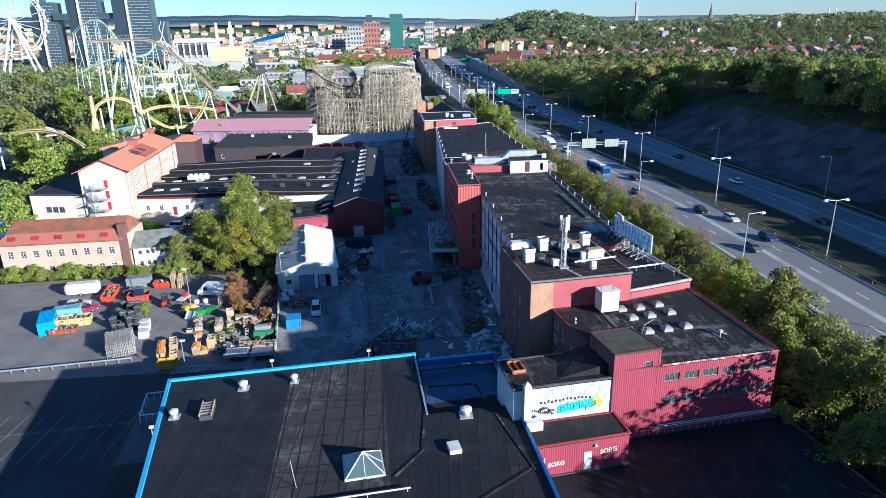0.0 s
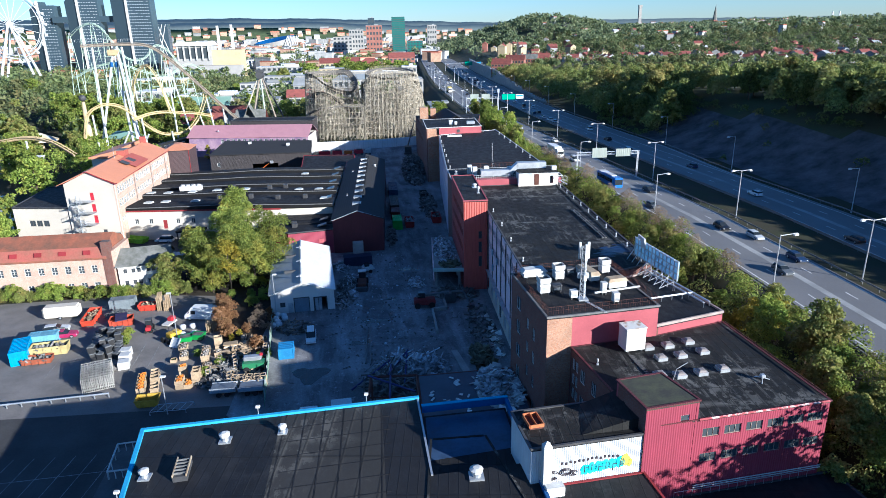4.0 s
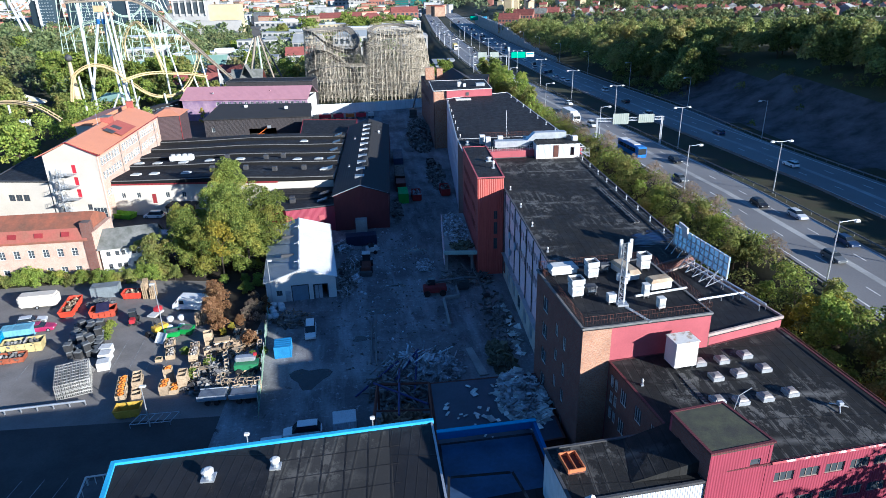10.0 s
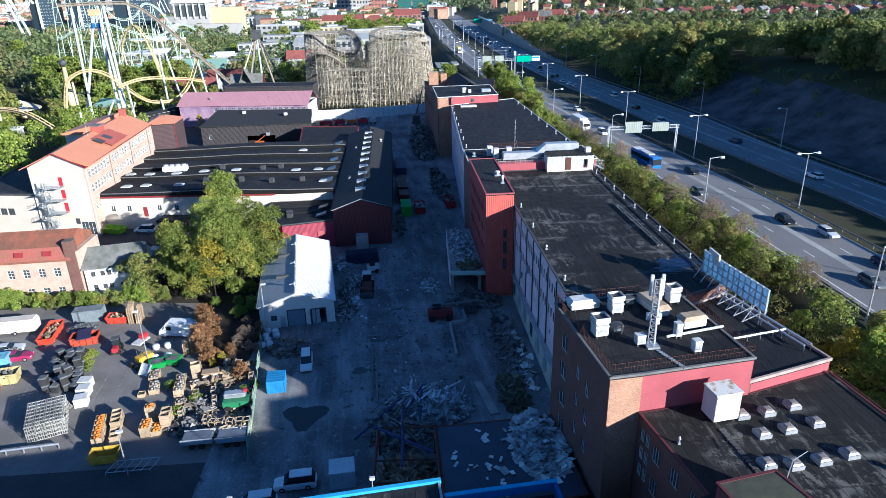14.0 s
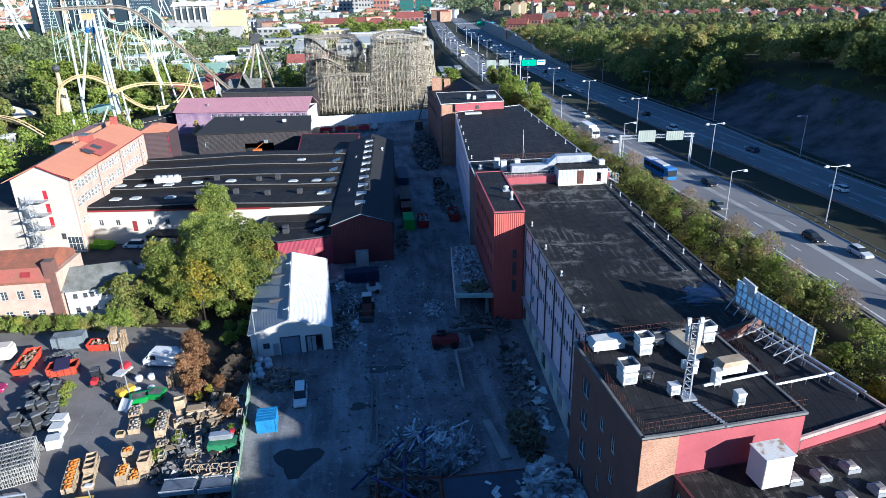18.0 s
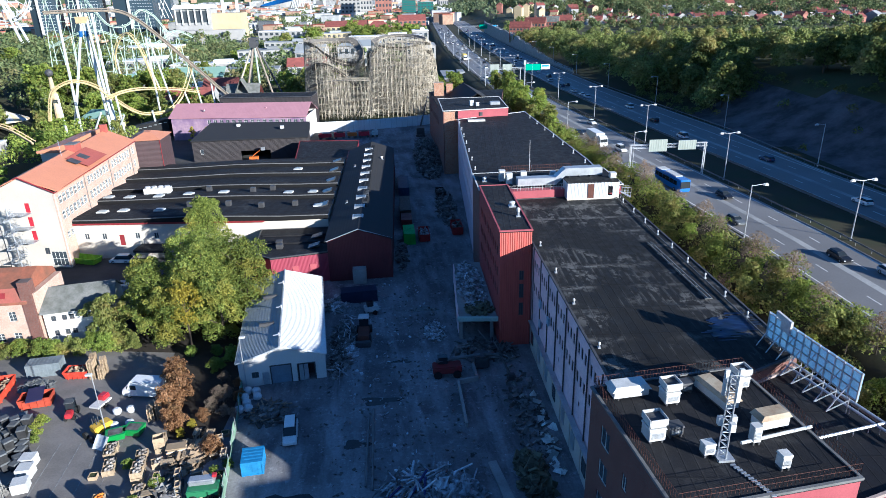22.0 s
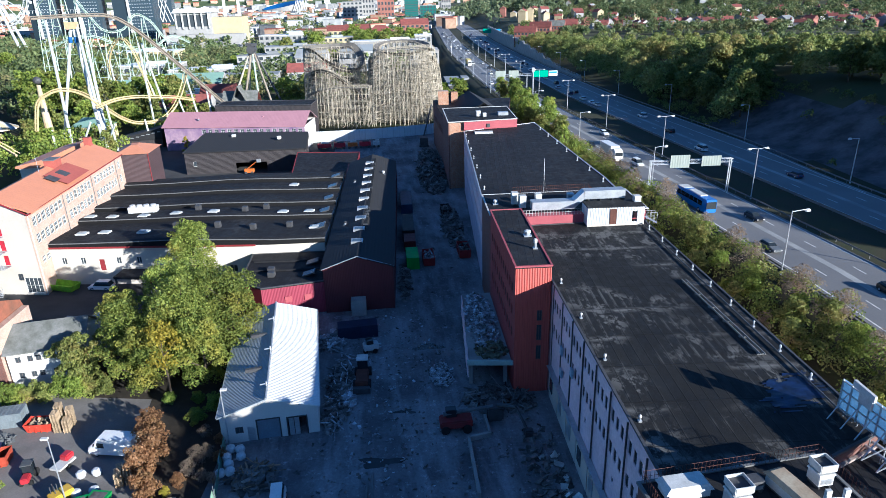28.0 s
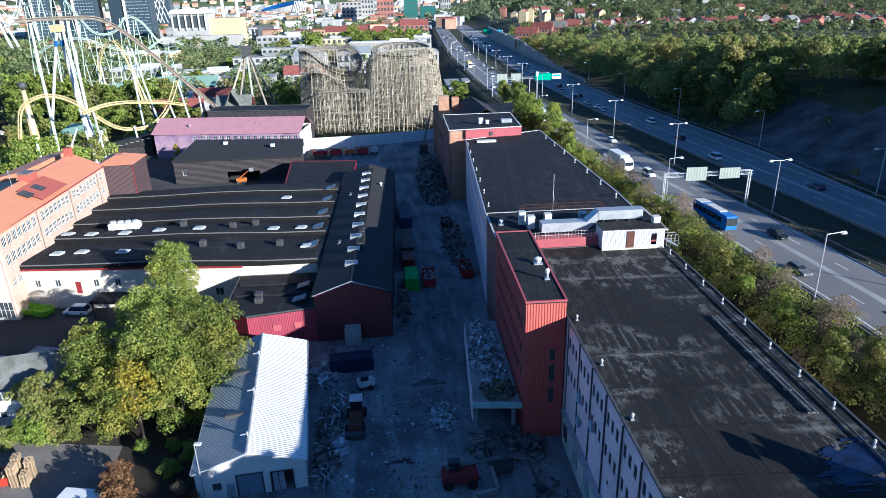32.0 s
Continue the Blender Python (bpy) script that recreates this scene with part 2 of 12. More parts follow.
M["white_wall"] = mat("white render", (0.68, 0.66, 0.62), (0.58, 0.56, 0.53), 0.85, s1=0.15, s2=14, bump=0.06)
M["white_sheet"] = ribbed("white profiled sheet", (0.64, 0.66, 0.68), (0.55, 0.57, 0.6), 0.25, "XY", 0.5)
M["cream"] = mat("cream render", (0.6, 0.55, 0.475), (0.53, 0.48, 0.41), 0.9, s1=0.15, s2=14, bump=0.06)
M["white_paint"] = mat("white paint", (0.6, 0.6, 0.59), (0.48, 0.48, 0.47), 0.6, s1=0.8, s2=7, bump=0.08)
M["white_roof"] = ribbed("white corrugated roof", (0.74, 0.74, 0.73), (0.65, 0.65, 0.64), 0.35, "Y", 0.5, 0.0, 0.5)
# West slope of the white shed roof, its shade put into a greyer colour.
M["white_roof_shade"] = ribbed("shaded white corrugated roof", (0.3, 0.33, 0.36), (0.25, 0.28, 0.31), 0.35, "Y", 0.5, 0.0, 0.5)
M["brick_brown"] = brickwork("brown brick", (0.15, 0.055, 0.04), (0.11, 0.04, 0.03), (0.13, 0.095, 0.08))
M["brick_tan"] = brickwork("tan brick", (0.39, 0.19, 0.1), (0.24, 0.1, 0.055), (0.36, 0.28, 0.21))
M["brick_pale"] = brickwork("pale salmon brick", (0.46, 0.3, 0.225), (0.38, 0.24, 0.175), (0.45, 0.38, 0.32))
M["lilac"] = mat("pale lilac render", (0.78, 0.62, 0.66), (0.66, 0.52, 0.56), 0.9, s1=0.25, s2=3, bump=0.1)
M["tile_orange"] = ribbed("orange tin roof", (0.5, 0.215, 0.115), (0.45, 0.19, 0.105), 0.9, "Y", 0.6, 0.0, 0.05)
M["tile_red"] = mat("red tin roof patch", (0.36, 0.10, 0.075), (0.31, 0.085, 0.065), 0.65, s1=0.3, s2=4)
M["tile_rust"] = mat("rusty tin roof", (0.29, 0.105, 0.06), (0.17, 0.085, 0.055), 0.8, s1=0.45, s2=2.0)
M["red_tin"] = mat("faded red tin", (0.31, 0.09, 0.07), (0.24, 0.1, 0.07), 0.75, s1=0.4, s2=3)
M["pink_roof"] = ribbed("pink sheet roof", (0.39, 0.205, 0.235), (0.345, 0.18, 0.21), 0.5, "X", 0.5, 0.0, 0.1)
M["slate"] = mat("weathered grey slate", (0.2, 0.2, 0.19), (0.11, 0.115, 0.10), 0.8, s1=0.6, s2=4, bump=0.5)
M["black_wood"] = ribbed("black timber cladding", (0.032, 0.026, 0.029), (0.024, 0.02, 0.022), 0.3, "XY", 0.7)
M["concrete"] = mat("grey concrete", (0.36, 0.35, 0.33), (0.27, 0.26, 0.25), 0.9, s1=0.4, s2=6, bump=0.25)
M["galv"] = mat("galvanised steel", (0.55, 0.57, 0.6), (0.42, 0.44, 0.47), 0.45, 0.6, s1=0.9, s2=8, bump=0.05)
M["dark_metal"] = mat("dark grey metal", (0.09, 0.09, 0.095), (0.06, 0.06, 0.065), 0.55, 0.2, s1=0.8)
M["rail_dull"] = mat("weathered rail steel", (0.2, 0.2, 0.2), (0.14, 0.14, 0.14), 0.7, 0.2, s1=0.9, s2=8)
M["tan_sheet"] = mat("stained tan sheet", (0.42, 0.36, 0.26), (0.3, 0.22, 0.14), 0.7, s1=0.7, s2=5)
M["peeling"] = mat("rust-stained white sheet", (0.68, 0.66, 0.62), (0.36, 0.25, 0.17), 0.7, s1=1.3, s2=6, edge=(0.5, 0.62))
M["rust"] = mat("rusty steel", (0.12, 0.05, 0.035), (0.08, 0.035, 0.026), 0.85, s1=1.0, s2=6, bump=0.3)
M["glass"] = glass("dark window glass")
M["glass_sky"] = glass("pale skylight plastic", (0.26, 0.28, 0.29), 0.25)
M["smoky"] = glass("weathered smoky plastic", (0.2, 0.175, 0.165), 0.3)
M["glass_shine"] = glass("blue-grey wired glass", (0.06, 0.085, 0.12), 0.3)
M["wood"] = mat("weathered timber", (0.46, 0.35, 0.22), (0.36, 0.27, 0.17), 0.85, s1=0.5, s2=7, rnd=0.25)
M["frame_white"] = mat("white window frame", (0.74, 0.74, 0.72), None, 0.6, s1=1.0)
M["frame_tan"] = mat("weathered tan window frame", (0.3, 0.235, 0.2), (0.2, 0.15, 0.13), 0.7, s1=1.0)
M["frame_dark"] = mat("dark window frame", (0.12, 0.10, 0.10), None, 0.6, s1=1.0)
M["grass"] = mat("rough grass", (0.03, 0.037, 0.014), (0.042, 0.036, 0.02), 0.95, s1=0.15, s2=2.5, bump=0.6)
M["earth"] = mat("wooded ground", (0.045, 0.06, 0.02), (0.07, 0.06, 0.03), 0.95, s1=0.05, s2=0.8, bump=0.6)
def dusty(name):
    """Yard surface: dark asphalt under pale dust in wheel tracks and patches, with oil stains."""
    m, t, p = _nodes(name)
    v = _pos(t, -4.0)
    st = t.nodes.new("ShaderNodeMapping")
    st.inputs["Scale"].default_value = (0.6, 0.12, 1)
    t.links.new(v, st.inputs["Vector"])
    fine = _noise(t, v, 2.6, 6, 0.7)
    track = _ramp(t, _noise(t, st.outputs[0], 0.5, 6, 0.65), 0.46, 0.66)
    patch = _ramp(t, _noise(t, v, 0.09, 6, 0.6), 0.42, 0.62)
    col = _mix(t, patch, (0.115, 0.112, 0.118), (0.23, 0.225, 0.23))
    col = _mix(t, _math(t, "MULTIPLY", track, 0.6), col, (0.38, 0.375, 0.385))
    col = _mix(t, _ramp(t, _noise(t, v, 0.45, 4, 0.5), 0.66, 0.72), col, (0.04, 0.038, 0.036))
    col = _mix(t, _math(t, "MULTIPLY", _ramp(t, _noise(t, v, 0.8, 7, 0.8), 0.56, 0.7), 0.9), col, (0.5, 0.5, 0.51))
    col = _mix(t, _ramp(t, fine, 0.35, 0.75), col, _mix(t, 1.0, col, (0.62, 0.62, 0.62), "MULTIPLY"))
    t.links.new(col, p.inputs["Base Color"])
    p.inputs["Roughness"].default_value = 0.9
    p.inputs["Specular IOR Level"].default_value = 0.25
    _bump(t, p, fine, 0.35, 0.05)
    return m


M["yard_dust"] = dusty("dusty yard asphalt")
M["lot"] = mat("pale lot asphalt", (0.215, 0.2, 0.19), (0.15, 0.14, 0.132), 0.9, s1=0.2, s2=4.0, bump=0.25)
M["bay_felt"] = felt("dry grey-black roof felt", (0.02, 0.02, 0.022), (0.013, 0.013, 0.015), 6.0, 1.1, 0.5, rough=0.85, light=(0.07, 0.07, 0.072))
M["soil"] = mat("dark earth with shade in it", (0.045, 0.036, 0.027), (0.028, 0.024, 0.018), 0.95, s1=0.6, s2=4, bump=0.8)
M["rock"] = mat("grey rock cutting", (0.125, 0.115, 0.12), (0.04, 0.04, 0.042), 0.9, s1=0.16, s2=1.6, bump=1.0)

# ---------------------------------------------------------------- building blocks
def mesh_of(name, bm, material):
    me = bpy.data.meshes.new(name)
    bm.normal_update()
    bm.to_mesh(me)
    bm.free()
    for mm in material if isinstance(material, (list, tuple)) else (material,):
        me.materials.append(mm)
    return me


def base_of(parent):
    v = Vector((0, 0, 0))
    while parent is not None:
        v += parent.matrix_basis.translation
        parent = parent.parent
    return v


def put(name, me, parent=None, m=None, label=""):
    """An object on a mesh given in world coordinates (or at the world pose m), under its parent."""
    ob = new(name, me)
    ob.matrix_basis = m or Matrix()
    if parent is not None:
        ob.parent = parent
        ob.matrix_parent_inverse = Matrix.Translation(-base_of(parent))
    if label:
        ob["label"] = label
    return ob


def part(name, bm, material, parent=None, label="", m=None):
    return put(name, mesh_of(name, bm, material), parent, m, label)


def thing(name, at, label, category, group="", kind=""):
    ob = new(name)
    ob.empty_display_size = 0.2
    ob.matrix_basis = Matrix.Translation(at)
    return tagged(ob, label, category, group, kind)


def add_box(bm, c, s, m=None, mi=0, taper=1.0):
    """A box with centre c and size s; the top narrowed by taper."""
    vs = []
    for z in (-0.5, 0.5):
        k = taper if z > 0 else 1.0
        for x, y in ((-0.5, -0.5), (0.5, -0.5), (0.5, 0.5), (-0.5, 0.5)):
            v = Vector((c[0] + x * s[0] * k, c[1] + y * s[1] * k, c[2] + z * s[2]))
            vs.append(bm.verts.new(m @ v if m else v))
    fs = [bm.faces.new([vs[i] for i in q]) for q in ((3, 2, 1, 0), (4, 5, 6, 7), (0, 1, 5, 4), (1, 2, 6, 5), (2, 3, 7, 6), (3, 0, 4, 7))]
    for f in fs:
        f.material_index = mi
    return fs


def add_beam(bm, a, b, r, n=6, r2=None, mi=0, caps=True):
    """A round bar from a to b, tapering from r to r2."""
    a, b = Vector(a), Vector(b)
    r2 = r if r2 is None else r2
    d = (b - a)
    if d.length < 1e-6:
        return
    q = d.to_track_quat("Z", "Y").to_matrix()
    ring = []
    for p, k in ((a, r), (b, r2)):
        ring.append([bm.verts.new(p + q @ Vector((math.cos(2 * math.pi * i / n) * k, math.sin(2 * math.pi * i / n) * k, 0))) for i in range(n)])
    for i in range(n):
        bm.faces.new((ring[0][i], ring[0][(i + 1) % n], ring[1][(i + 1) % n], ring[1][i])).material_index = mi
    if caps:
        bm.faces.new(ring[0][::-1]).material_index = mi
        bm.faces.new(ring[1]).material_index = mi


def add_prism(bm, pts, z0, z1, mi=0, top=None):
    """A solid from a counter-clockwise outline; top may give a height for each corner."""
    lo = [bm.verts.new((x, y, z0)) for x, y in pts]
    hi = [bm.verts.new((x, y, (top[i] if top else z1))) for i, (x, y) in enumerate(pts)]
    n = len(pts)
    bm.faces.new(lo[::-1]).material_index = mi
    bm.faces.new(hi).material_index = mi
    for i in range(n):
        bm.faces.new((lo[i], lo[(i + 1) % n], hi[(i + 1) % n], hi[i])).material_index = mi


def box_part(name, c, s, material, parent=None, label="", rz=0.0, bevel=0.0, taper=1.0):
    bm = bmesh.new()
    m = Matrix.Translation(c) @ Matrix.Rotation(radians(rz), 4, "Z")
    add_box(bm, (0, 0, 0), s, None, 0, taper)
    if bevel:
        bmesh.ops.bevel(bm, geom=bm.edges[:], offset=bevel, segments=2, affect="EDGES")
    bm.transform(m)
    return part(name, bm, material, parent, label)


_cache = {}


def wall(name, parent, p0, p1, z0, z1, material, openings=(), thick=0.3, label="", tops=None):
    """An upright wall from p0 to p1, the outside on the right of that way; openings (u0, u1, v0, v1) go through it.
    tops: heights at both ends for a sloping top."""
    p0, p1 = Vector((*p0, 0)), Vector((*p1, 0))
    length = (p1 - p0).length
    d = (p1 - p0) / length
    nrm = Vector((d.y, -d.x, 0))
    us = sorted({0.0, length, *[min(max(o[i], 0), length) for o in openings for i in (0, 1)]})
    vs = sorted({z0, z1, *[o[i] for o in openings for i in (2, 3)]})
    bm = bmesh.new()
    grid = {}

    def vert(u, v, side):
        key = (round(u, 4), round(v, 4), side)
        if key not in grid:
            z = v
            if tops and abs(v - z1) < 1e-6:
                z = tops[0] + (tops[1] - tops[0]) * u / length
            grid[key] = bm.verts.new(p0 + d * u - nrm * thick * side + Vector((0, 0, z)))
        return grid[key]

    solid = set()
    for i in range(len(us) - 1):
        for j in range(len(vs) - 1):
            cu, cv = (us[i] + us[i + 1]) / 2, (vs[j] + vs[j + 1]) / 2
            if not any(o[0] < cu < o[1] and o[2] < cv < o[3] for o in openings):
                solid.add((i, j))
    for i, j in solid:
        a, b, c, e = us[i], us[i + 1], vs[j], vs[j + 1]
        bm.faces.new((vert(a, c, 0), vert(b, c, 0), vert(b, e, 0), vert(a, e, 0)))
        bm.faces.new((vert(a, e, 1), vert(b, e, 1), vert(b, c, 1), vert(a, c, 1)))
        for (di, dj), (q0, q1) in (((-1, 0), ((a, e), (a, c))), ((1, 0), ((b, c), (b, e))), ((0, -1), ((a, c), (b, c))), ((0, 1), ((b, e), (a, e)))):
            if (i + di, j + dj) not in solid:
                bm.faces.new((vert(*q0, 1), vert(*q1, 1), vert(*q1, 0), vert(*q0, 0)))
    return part(name, bm, material, parent, label)


def window_mesh(w, h, mullions, transoms, key, frame, depth=0.08, bar=0.07):
    k = ("win", round(w, 2), round(h, 2), mullions, transoms, key)
    if k not in _cache:
        bm = bmesh.new()
        for x in (-w / 2 + bar / 2, w / 2 - bar / 2):
            add_box(bm, (x, 0, h / 2), (bar, depth, h))
        for z in (bar / 2, h - bar / 2):
            add_box(bm, (0, 0, z), (w - 2 * bar, depth, bar))
        for i in range(mullions):
            add_box(bm, (-w / 2 + w * (i + 1) / (mullions + 1), 0, h / 2), (bar * 0.8, depth * 0.9, h - 2 * bar))
        for i in range(transoms):
            add_box(bm, (0, 0.002, h * (i + 1) / (transoms + 1)), (w - 2 * bar, depth * 0.8, bar * 0.7))
        g = bmesh.new()
        add_box(g, (0, 0.02, h / 2), (w - bar, 0.02, h - bar))
        _cache[k] = (mesh_of("window", bm, frame), mesh_of("pane", g, M["glass"]))
    return _cache[k]


def windows(parent, p0, p1, openings, frame=None, mullions=1, transoms=0, inset=0.12, key="d", name="window", label=""):
    """Frames with panes in the openings of a wall."""
    p0, p1 = Vector((*p0, 0)), Vector((*p1, 0))
    d = (p1 - p0).normalized()
    nrm = Vector((d.y, -d.x, 0))
    turn = Matrix(((d.x, -nrm.x, 0, 0), (d.y, -nrm.y, 0, 0), (0, 0, 1, 0), (0, 0, 0, 1)))
    for u0, u1, v0, v1 in openings:
        fr, pa = window_mesh(u1 - u0, v1 - v0, mullions, transoms, key, frame or M["frame_white"])
        at = p0 + d * (u0 + u1) / 2 - nrm * inset + Vector((0, 0, v0))
        m = Matrix.Translation(at) @ turn
        w = put(name, fr, parent, m, label)
        pn = new("pane", pa)
        pn.parent = w
        pn.visible_shadow = True


def row_openings(u0, u1, n, w, v0, v1):
    step = (u1 - u0) / n
    return [(u0 + step * (i + 0.5) - w / 2, u0 + step * (i + 0.5) + w / 2, v0, v1) for i in range(n)]


def slab(name, pts, z0, z1, material, parent=None, label="", top=None):
    bm = bmesh.new()
    add_prism(bm, pts, z0, z1, 0, top)
    return part(name, bm, material, parent, label)


def parapet(name, pts, z, h, w, material, parent, closed=True, label=""):
    """A low upstand round an outline, each side one bar, mitred by overlap a little proud."""
    bm = bmesh.new()
    n = len(pts)
    for i in range(n if closed else n - 1):
        a, b = Vector((*pts[i], 0)), Vector((*pts[(i + 1) % n], 0))
        d = (b - a).normalized()
        ang = math.atan2(d.y, d.x)
        m = Matrix.Translation((a + b) / 2) @ Matrix.Rotation(ang, 4, "Z")
        add_box(bm, (0, 0, z + h / 2 + 0.002 * (i % 2)), ((b - a).length + w * 0.98, w, h), m)
    return part(name, bm, material, parent, label)


def railing(parent, pts, z, h=1.0, step=1.6, material=None, name="railing", r=0.025, bars=2, closed=False):
    bm = bmesh.new()
    n = len(pts)
    for i in range(n if closed else n - 1):
        a, b = Vector((*pts[i], z)), Vector((*pts[(i + 1) % n], z))
        k = max(1, round((b - a).length / step))
        for j in range(k + 1):
            p = a.lerp(b, j / k)
            add_beam(bm, p, p + Vector((0, 0, h)), r, 4)
        for q in range(bars):
            o = Vector((0, 0, h * (q + 1) / bars))
            add_beam(bm, a + o, b + o, r, 4)
    return part(name, bm, material or M["rust"], parent)


def gable_roof(name, parent, a, b, half_l, half_r, z_e, z_r, mats, over=0.3, thick=0.18, z_e2=None):
    """A pitched roof on the ridge line a to b: two thick slopes, left and right of that way."""
    a, b = Vector((*a, 0)), Vector((*b, 0))
    d = (b - a).normalized()
    s = Vector((-d.y, d.x, 0))
    a2, b2 = a - d * over, b + d * over
    out = []
    for side, half, mm, ze in ((1, half_l, mats[0], z_e), (-1, half_r, mats[1], z_e if z_e2 is None else z_e2)):
        bm = bmesh.new()
        drop = (z_r - ze) / half
        e = s * side * (half + over)
        ze2 = z_r - drop * (half + over)
        q = [a2 + Vector((0, 0, z_r)), b2 + Vector((0, 0, z_r)), b2 + e + Vector((0, 0, ze2)), a2 + e + Vector((0, 0, ze2))]
        if side > 0:
            q = q[::-1]
        q = q[::-1]
        up = Vector((0, 0, thick))
        lo, hi = [bm.verts.new(v) for v in q], [bm.verts.new(v + up) for v in q]
        bm.faces.new(lo[::-1]), bm.faces.new(hi)
        for i in range(4):
            bm.faces.new((lo[i], lo[(i + 1) % 4], hi[(i + 1) % 4], hi[i]))
        bmesh.ops.recalc_face_normals(bm, faces=bm.faces[:])
        out.append(part(name, bm, mm, parent))
    return out


def box_house(name, pts, z0, z1, wall_mats, roof_mat, label, category="building", upstand=0.35, openings=None, roof_h=0.3, frame=None, trim=None, **win):
    """A flat-roofed block on a counter-clockwise outline, walls one by one, with roof slab and upstand."""
    c = Vector((sum(p[0] for p in pts) / len(pts), sum(p[1] for p in pts) / len(pts), z0))
    h = thing(name, c, label, category)
    n = len(pts)
    for i in range(n):
        op = (openings or {}).get(i, ())
        wm = wall_mats[i % len(wall_mats)] if isinstance(wall_mats, (list, tuple)) else wall_mats
        wall("wall", h, pts[i], pts[(i + 1) % n], z0, z1 - roof_h, wm, op)
        if op:
            windows(h, pts[i], pts[(i + 1) % n], op, frame[i] if isinstance(frame, dict) else frame, **win)
    slab("roof", pts, z1 - roof_h, z1, roof_mat, h)
    if upstand:
        parapet("roof_edge", pts, z1 - 0.1, upstand, 0.25, trim or M["dark_metal"], h)
    return h

# ---------------------------------------------------------------- ground and road
def smooth(e0, e1, v):
    k = min(max((v - e0) / (e1 - e0), 0.0), 1.0)
    return k * k * (3 - 2 * k)


ROAD_X = ((-200, 88), (0, 87), (110, 86), (150, 85), (190, 81.5), (230, 77.5), (290, 72.5), (350, 68), (420, 65.5), (560, 64), (700, 66), (1000, 75), (2000, 111), (4200, 190))
ROAD_Z = 9.0


def road_x(y):
    for (y0, x0), (y1, x1) in zip(ROAD_X, ROAD_X[1:]):
        if y <= y1:
            k = (y - y0) / (y1 - y0)
            return x0 + (x1 - x0) * k
    return ROAD_X[-1][1]


def ground_z(x, y):
    rx = x - road_x(y)
    base = 0.0
    road = ROAD_Z - 6.0 * smooth(900, 1800, y)
    # embankment of the road, on the yard's side
    z = base + (road - base - 0.25) * smooth(-42, -27, rx)
    # rock and wooded hill beyond the road, its unseen stretches shaped for shade
    hill = 16.5 * smooth(29, 72, rx) * (1 - 0.42 * smooth(210, 480, y)) * (0.62 + 0.38 * smooth(98, 130, y) + 0.25 * (1 - smooth(-60, 25, y)))
    hill += 2.0 * smooth(78, 260, rx)
    z += hill
    # knoll and far ranges
    z += 46 * math.exp(-(((x - 335) / 135) ** 2 + ((y - 1500) / 240) ** 2))
    z += 30 * smooth(90, 700, rx) * smooth(500, 1300, y) * (1 - smooth(2200, 3200, y))
    d = math.hypot(x, y)
    # park slope on the far side of the canal
    z += 20 * smooth(-150, -330, x) * smooth(60, 260, y) * (1 - smooth(420, 760, y))
    if d > 200:
        z += smooth(200, 500, d) * 1.5 * noise.noise((x / 90, y / 90, 4.0)) * smooth(15, 60, abs(rx))
    return z


def axis_steps(lo, hi, fine_lo, fine_hi, fine, grow=1.22):
    v = list(np.arange(fine_lo, fine_hi + 0.01, fine))
    s = fine
    while v[-1] < hi:
        s *= grow
        v.append(min(v[-1] + s, hi))
    s = fine
    while v[0] > lo:
        s *= grow
        v.insert(0, max(v[0] - s, lo))
    return v


xs = axis_steps(-4300, 4300, -160, 260, 5.0)
ys = axis_steps(-900, 4600, -60, 640, 7.0)
bm = bmesh.new()
rows = [[bm.verts.new((x, y, ground_z(x, y))) for x in xs] for y in ys]
for j in range(len(ys) - 1):
    for i in range(len(xs) - 1):
        f = bm.faces.new((rows[j][i], rows[j][i + 1], rows[j + 1][i + 1], rows[j + 1][i]))
        cx, cy = (xs[i] + xs[i + 1]) / 2, (ys[j] + ys[j + 1]) / 2
        rx = cx - road_x(cy)
        f.smooth = True
        if -110 < cx < 40 and -60 < cy < 330 and rx < -40:
            f.material_index = 4 if cx < -25 and 97 < cy < 141 else 5 if cy > 86 and cx > -25 else 0
        elif 29 < rx < 56 and 140 < cy < 275:
            f.material_index = 3
        elif abs(rx) < 40 or (cx < -90 and cy < 520):
            f.material_index = 1
        else:
            f.material_index = 2
ground = part("ground", bm, [M["asphalt_yard"], M["grass"], M["earth"], M["rock"], M["lot"], M["yard_dust"]])
tagged(ground, "asphalt yard running into grass banks and wooded hills", "ground", kind="structure")


def east_edge(y):
    """Outer edge of the far carriageway, where a slip lane joins it."""
    return 22.8 + 4.9 * smooth(185, 250, y)


def at_y(off, y):
    return off(y) if callable(off) else off


def strip(name, x0, x1, y0, y1, z, material, label, step=10.0, thick=0.35):
    """A ribbon that follows the road between two offsets from its axis."""
    bm = bmesh.new()
    n = max(1, int((y1 - y0) / step))
    prev = None
    for i in range(n + 1):
        y = y0 + (y1 - y0) * i / n
        zz = z - 6.0 * smooth(900, 1800, y)
        cur = [bm.verts.new((road_x(y) + at_y(o, y), y, zz - d)) for o, d in ((x0, thick), (x0, 0), (x1, 0), (x1, thick))]
        if prev:
            for k in range(3):
                bm.faces.new((prev[k], prev[k + 1], cur[k + 1], cur[k]))
        prev = cur
    return tagged(part(name, bm, material), label, "road", kind="structure")


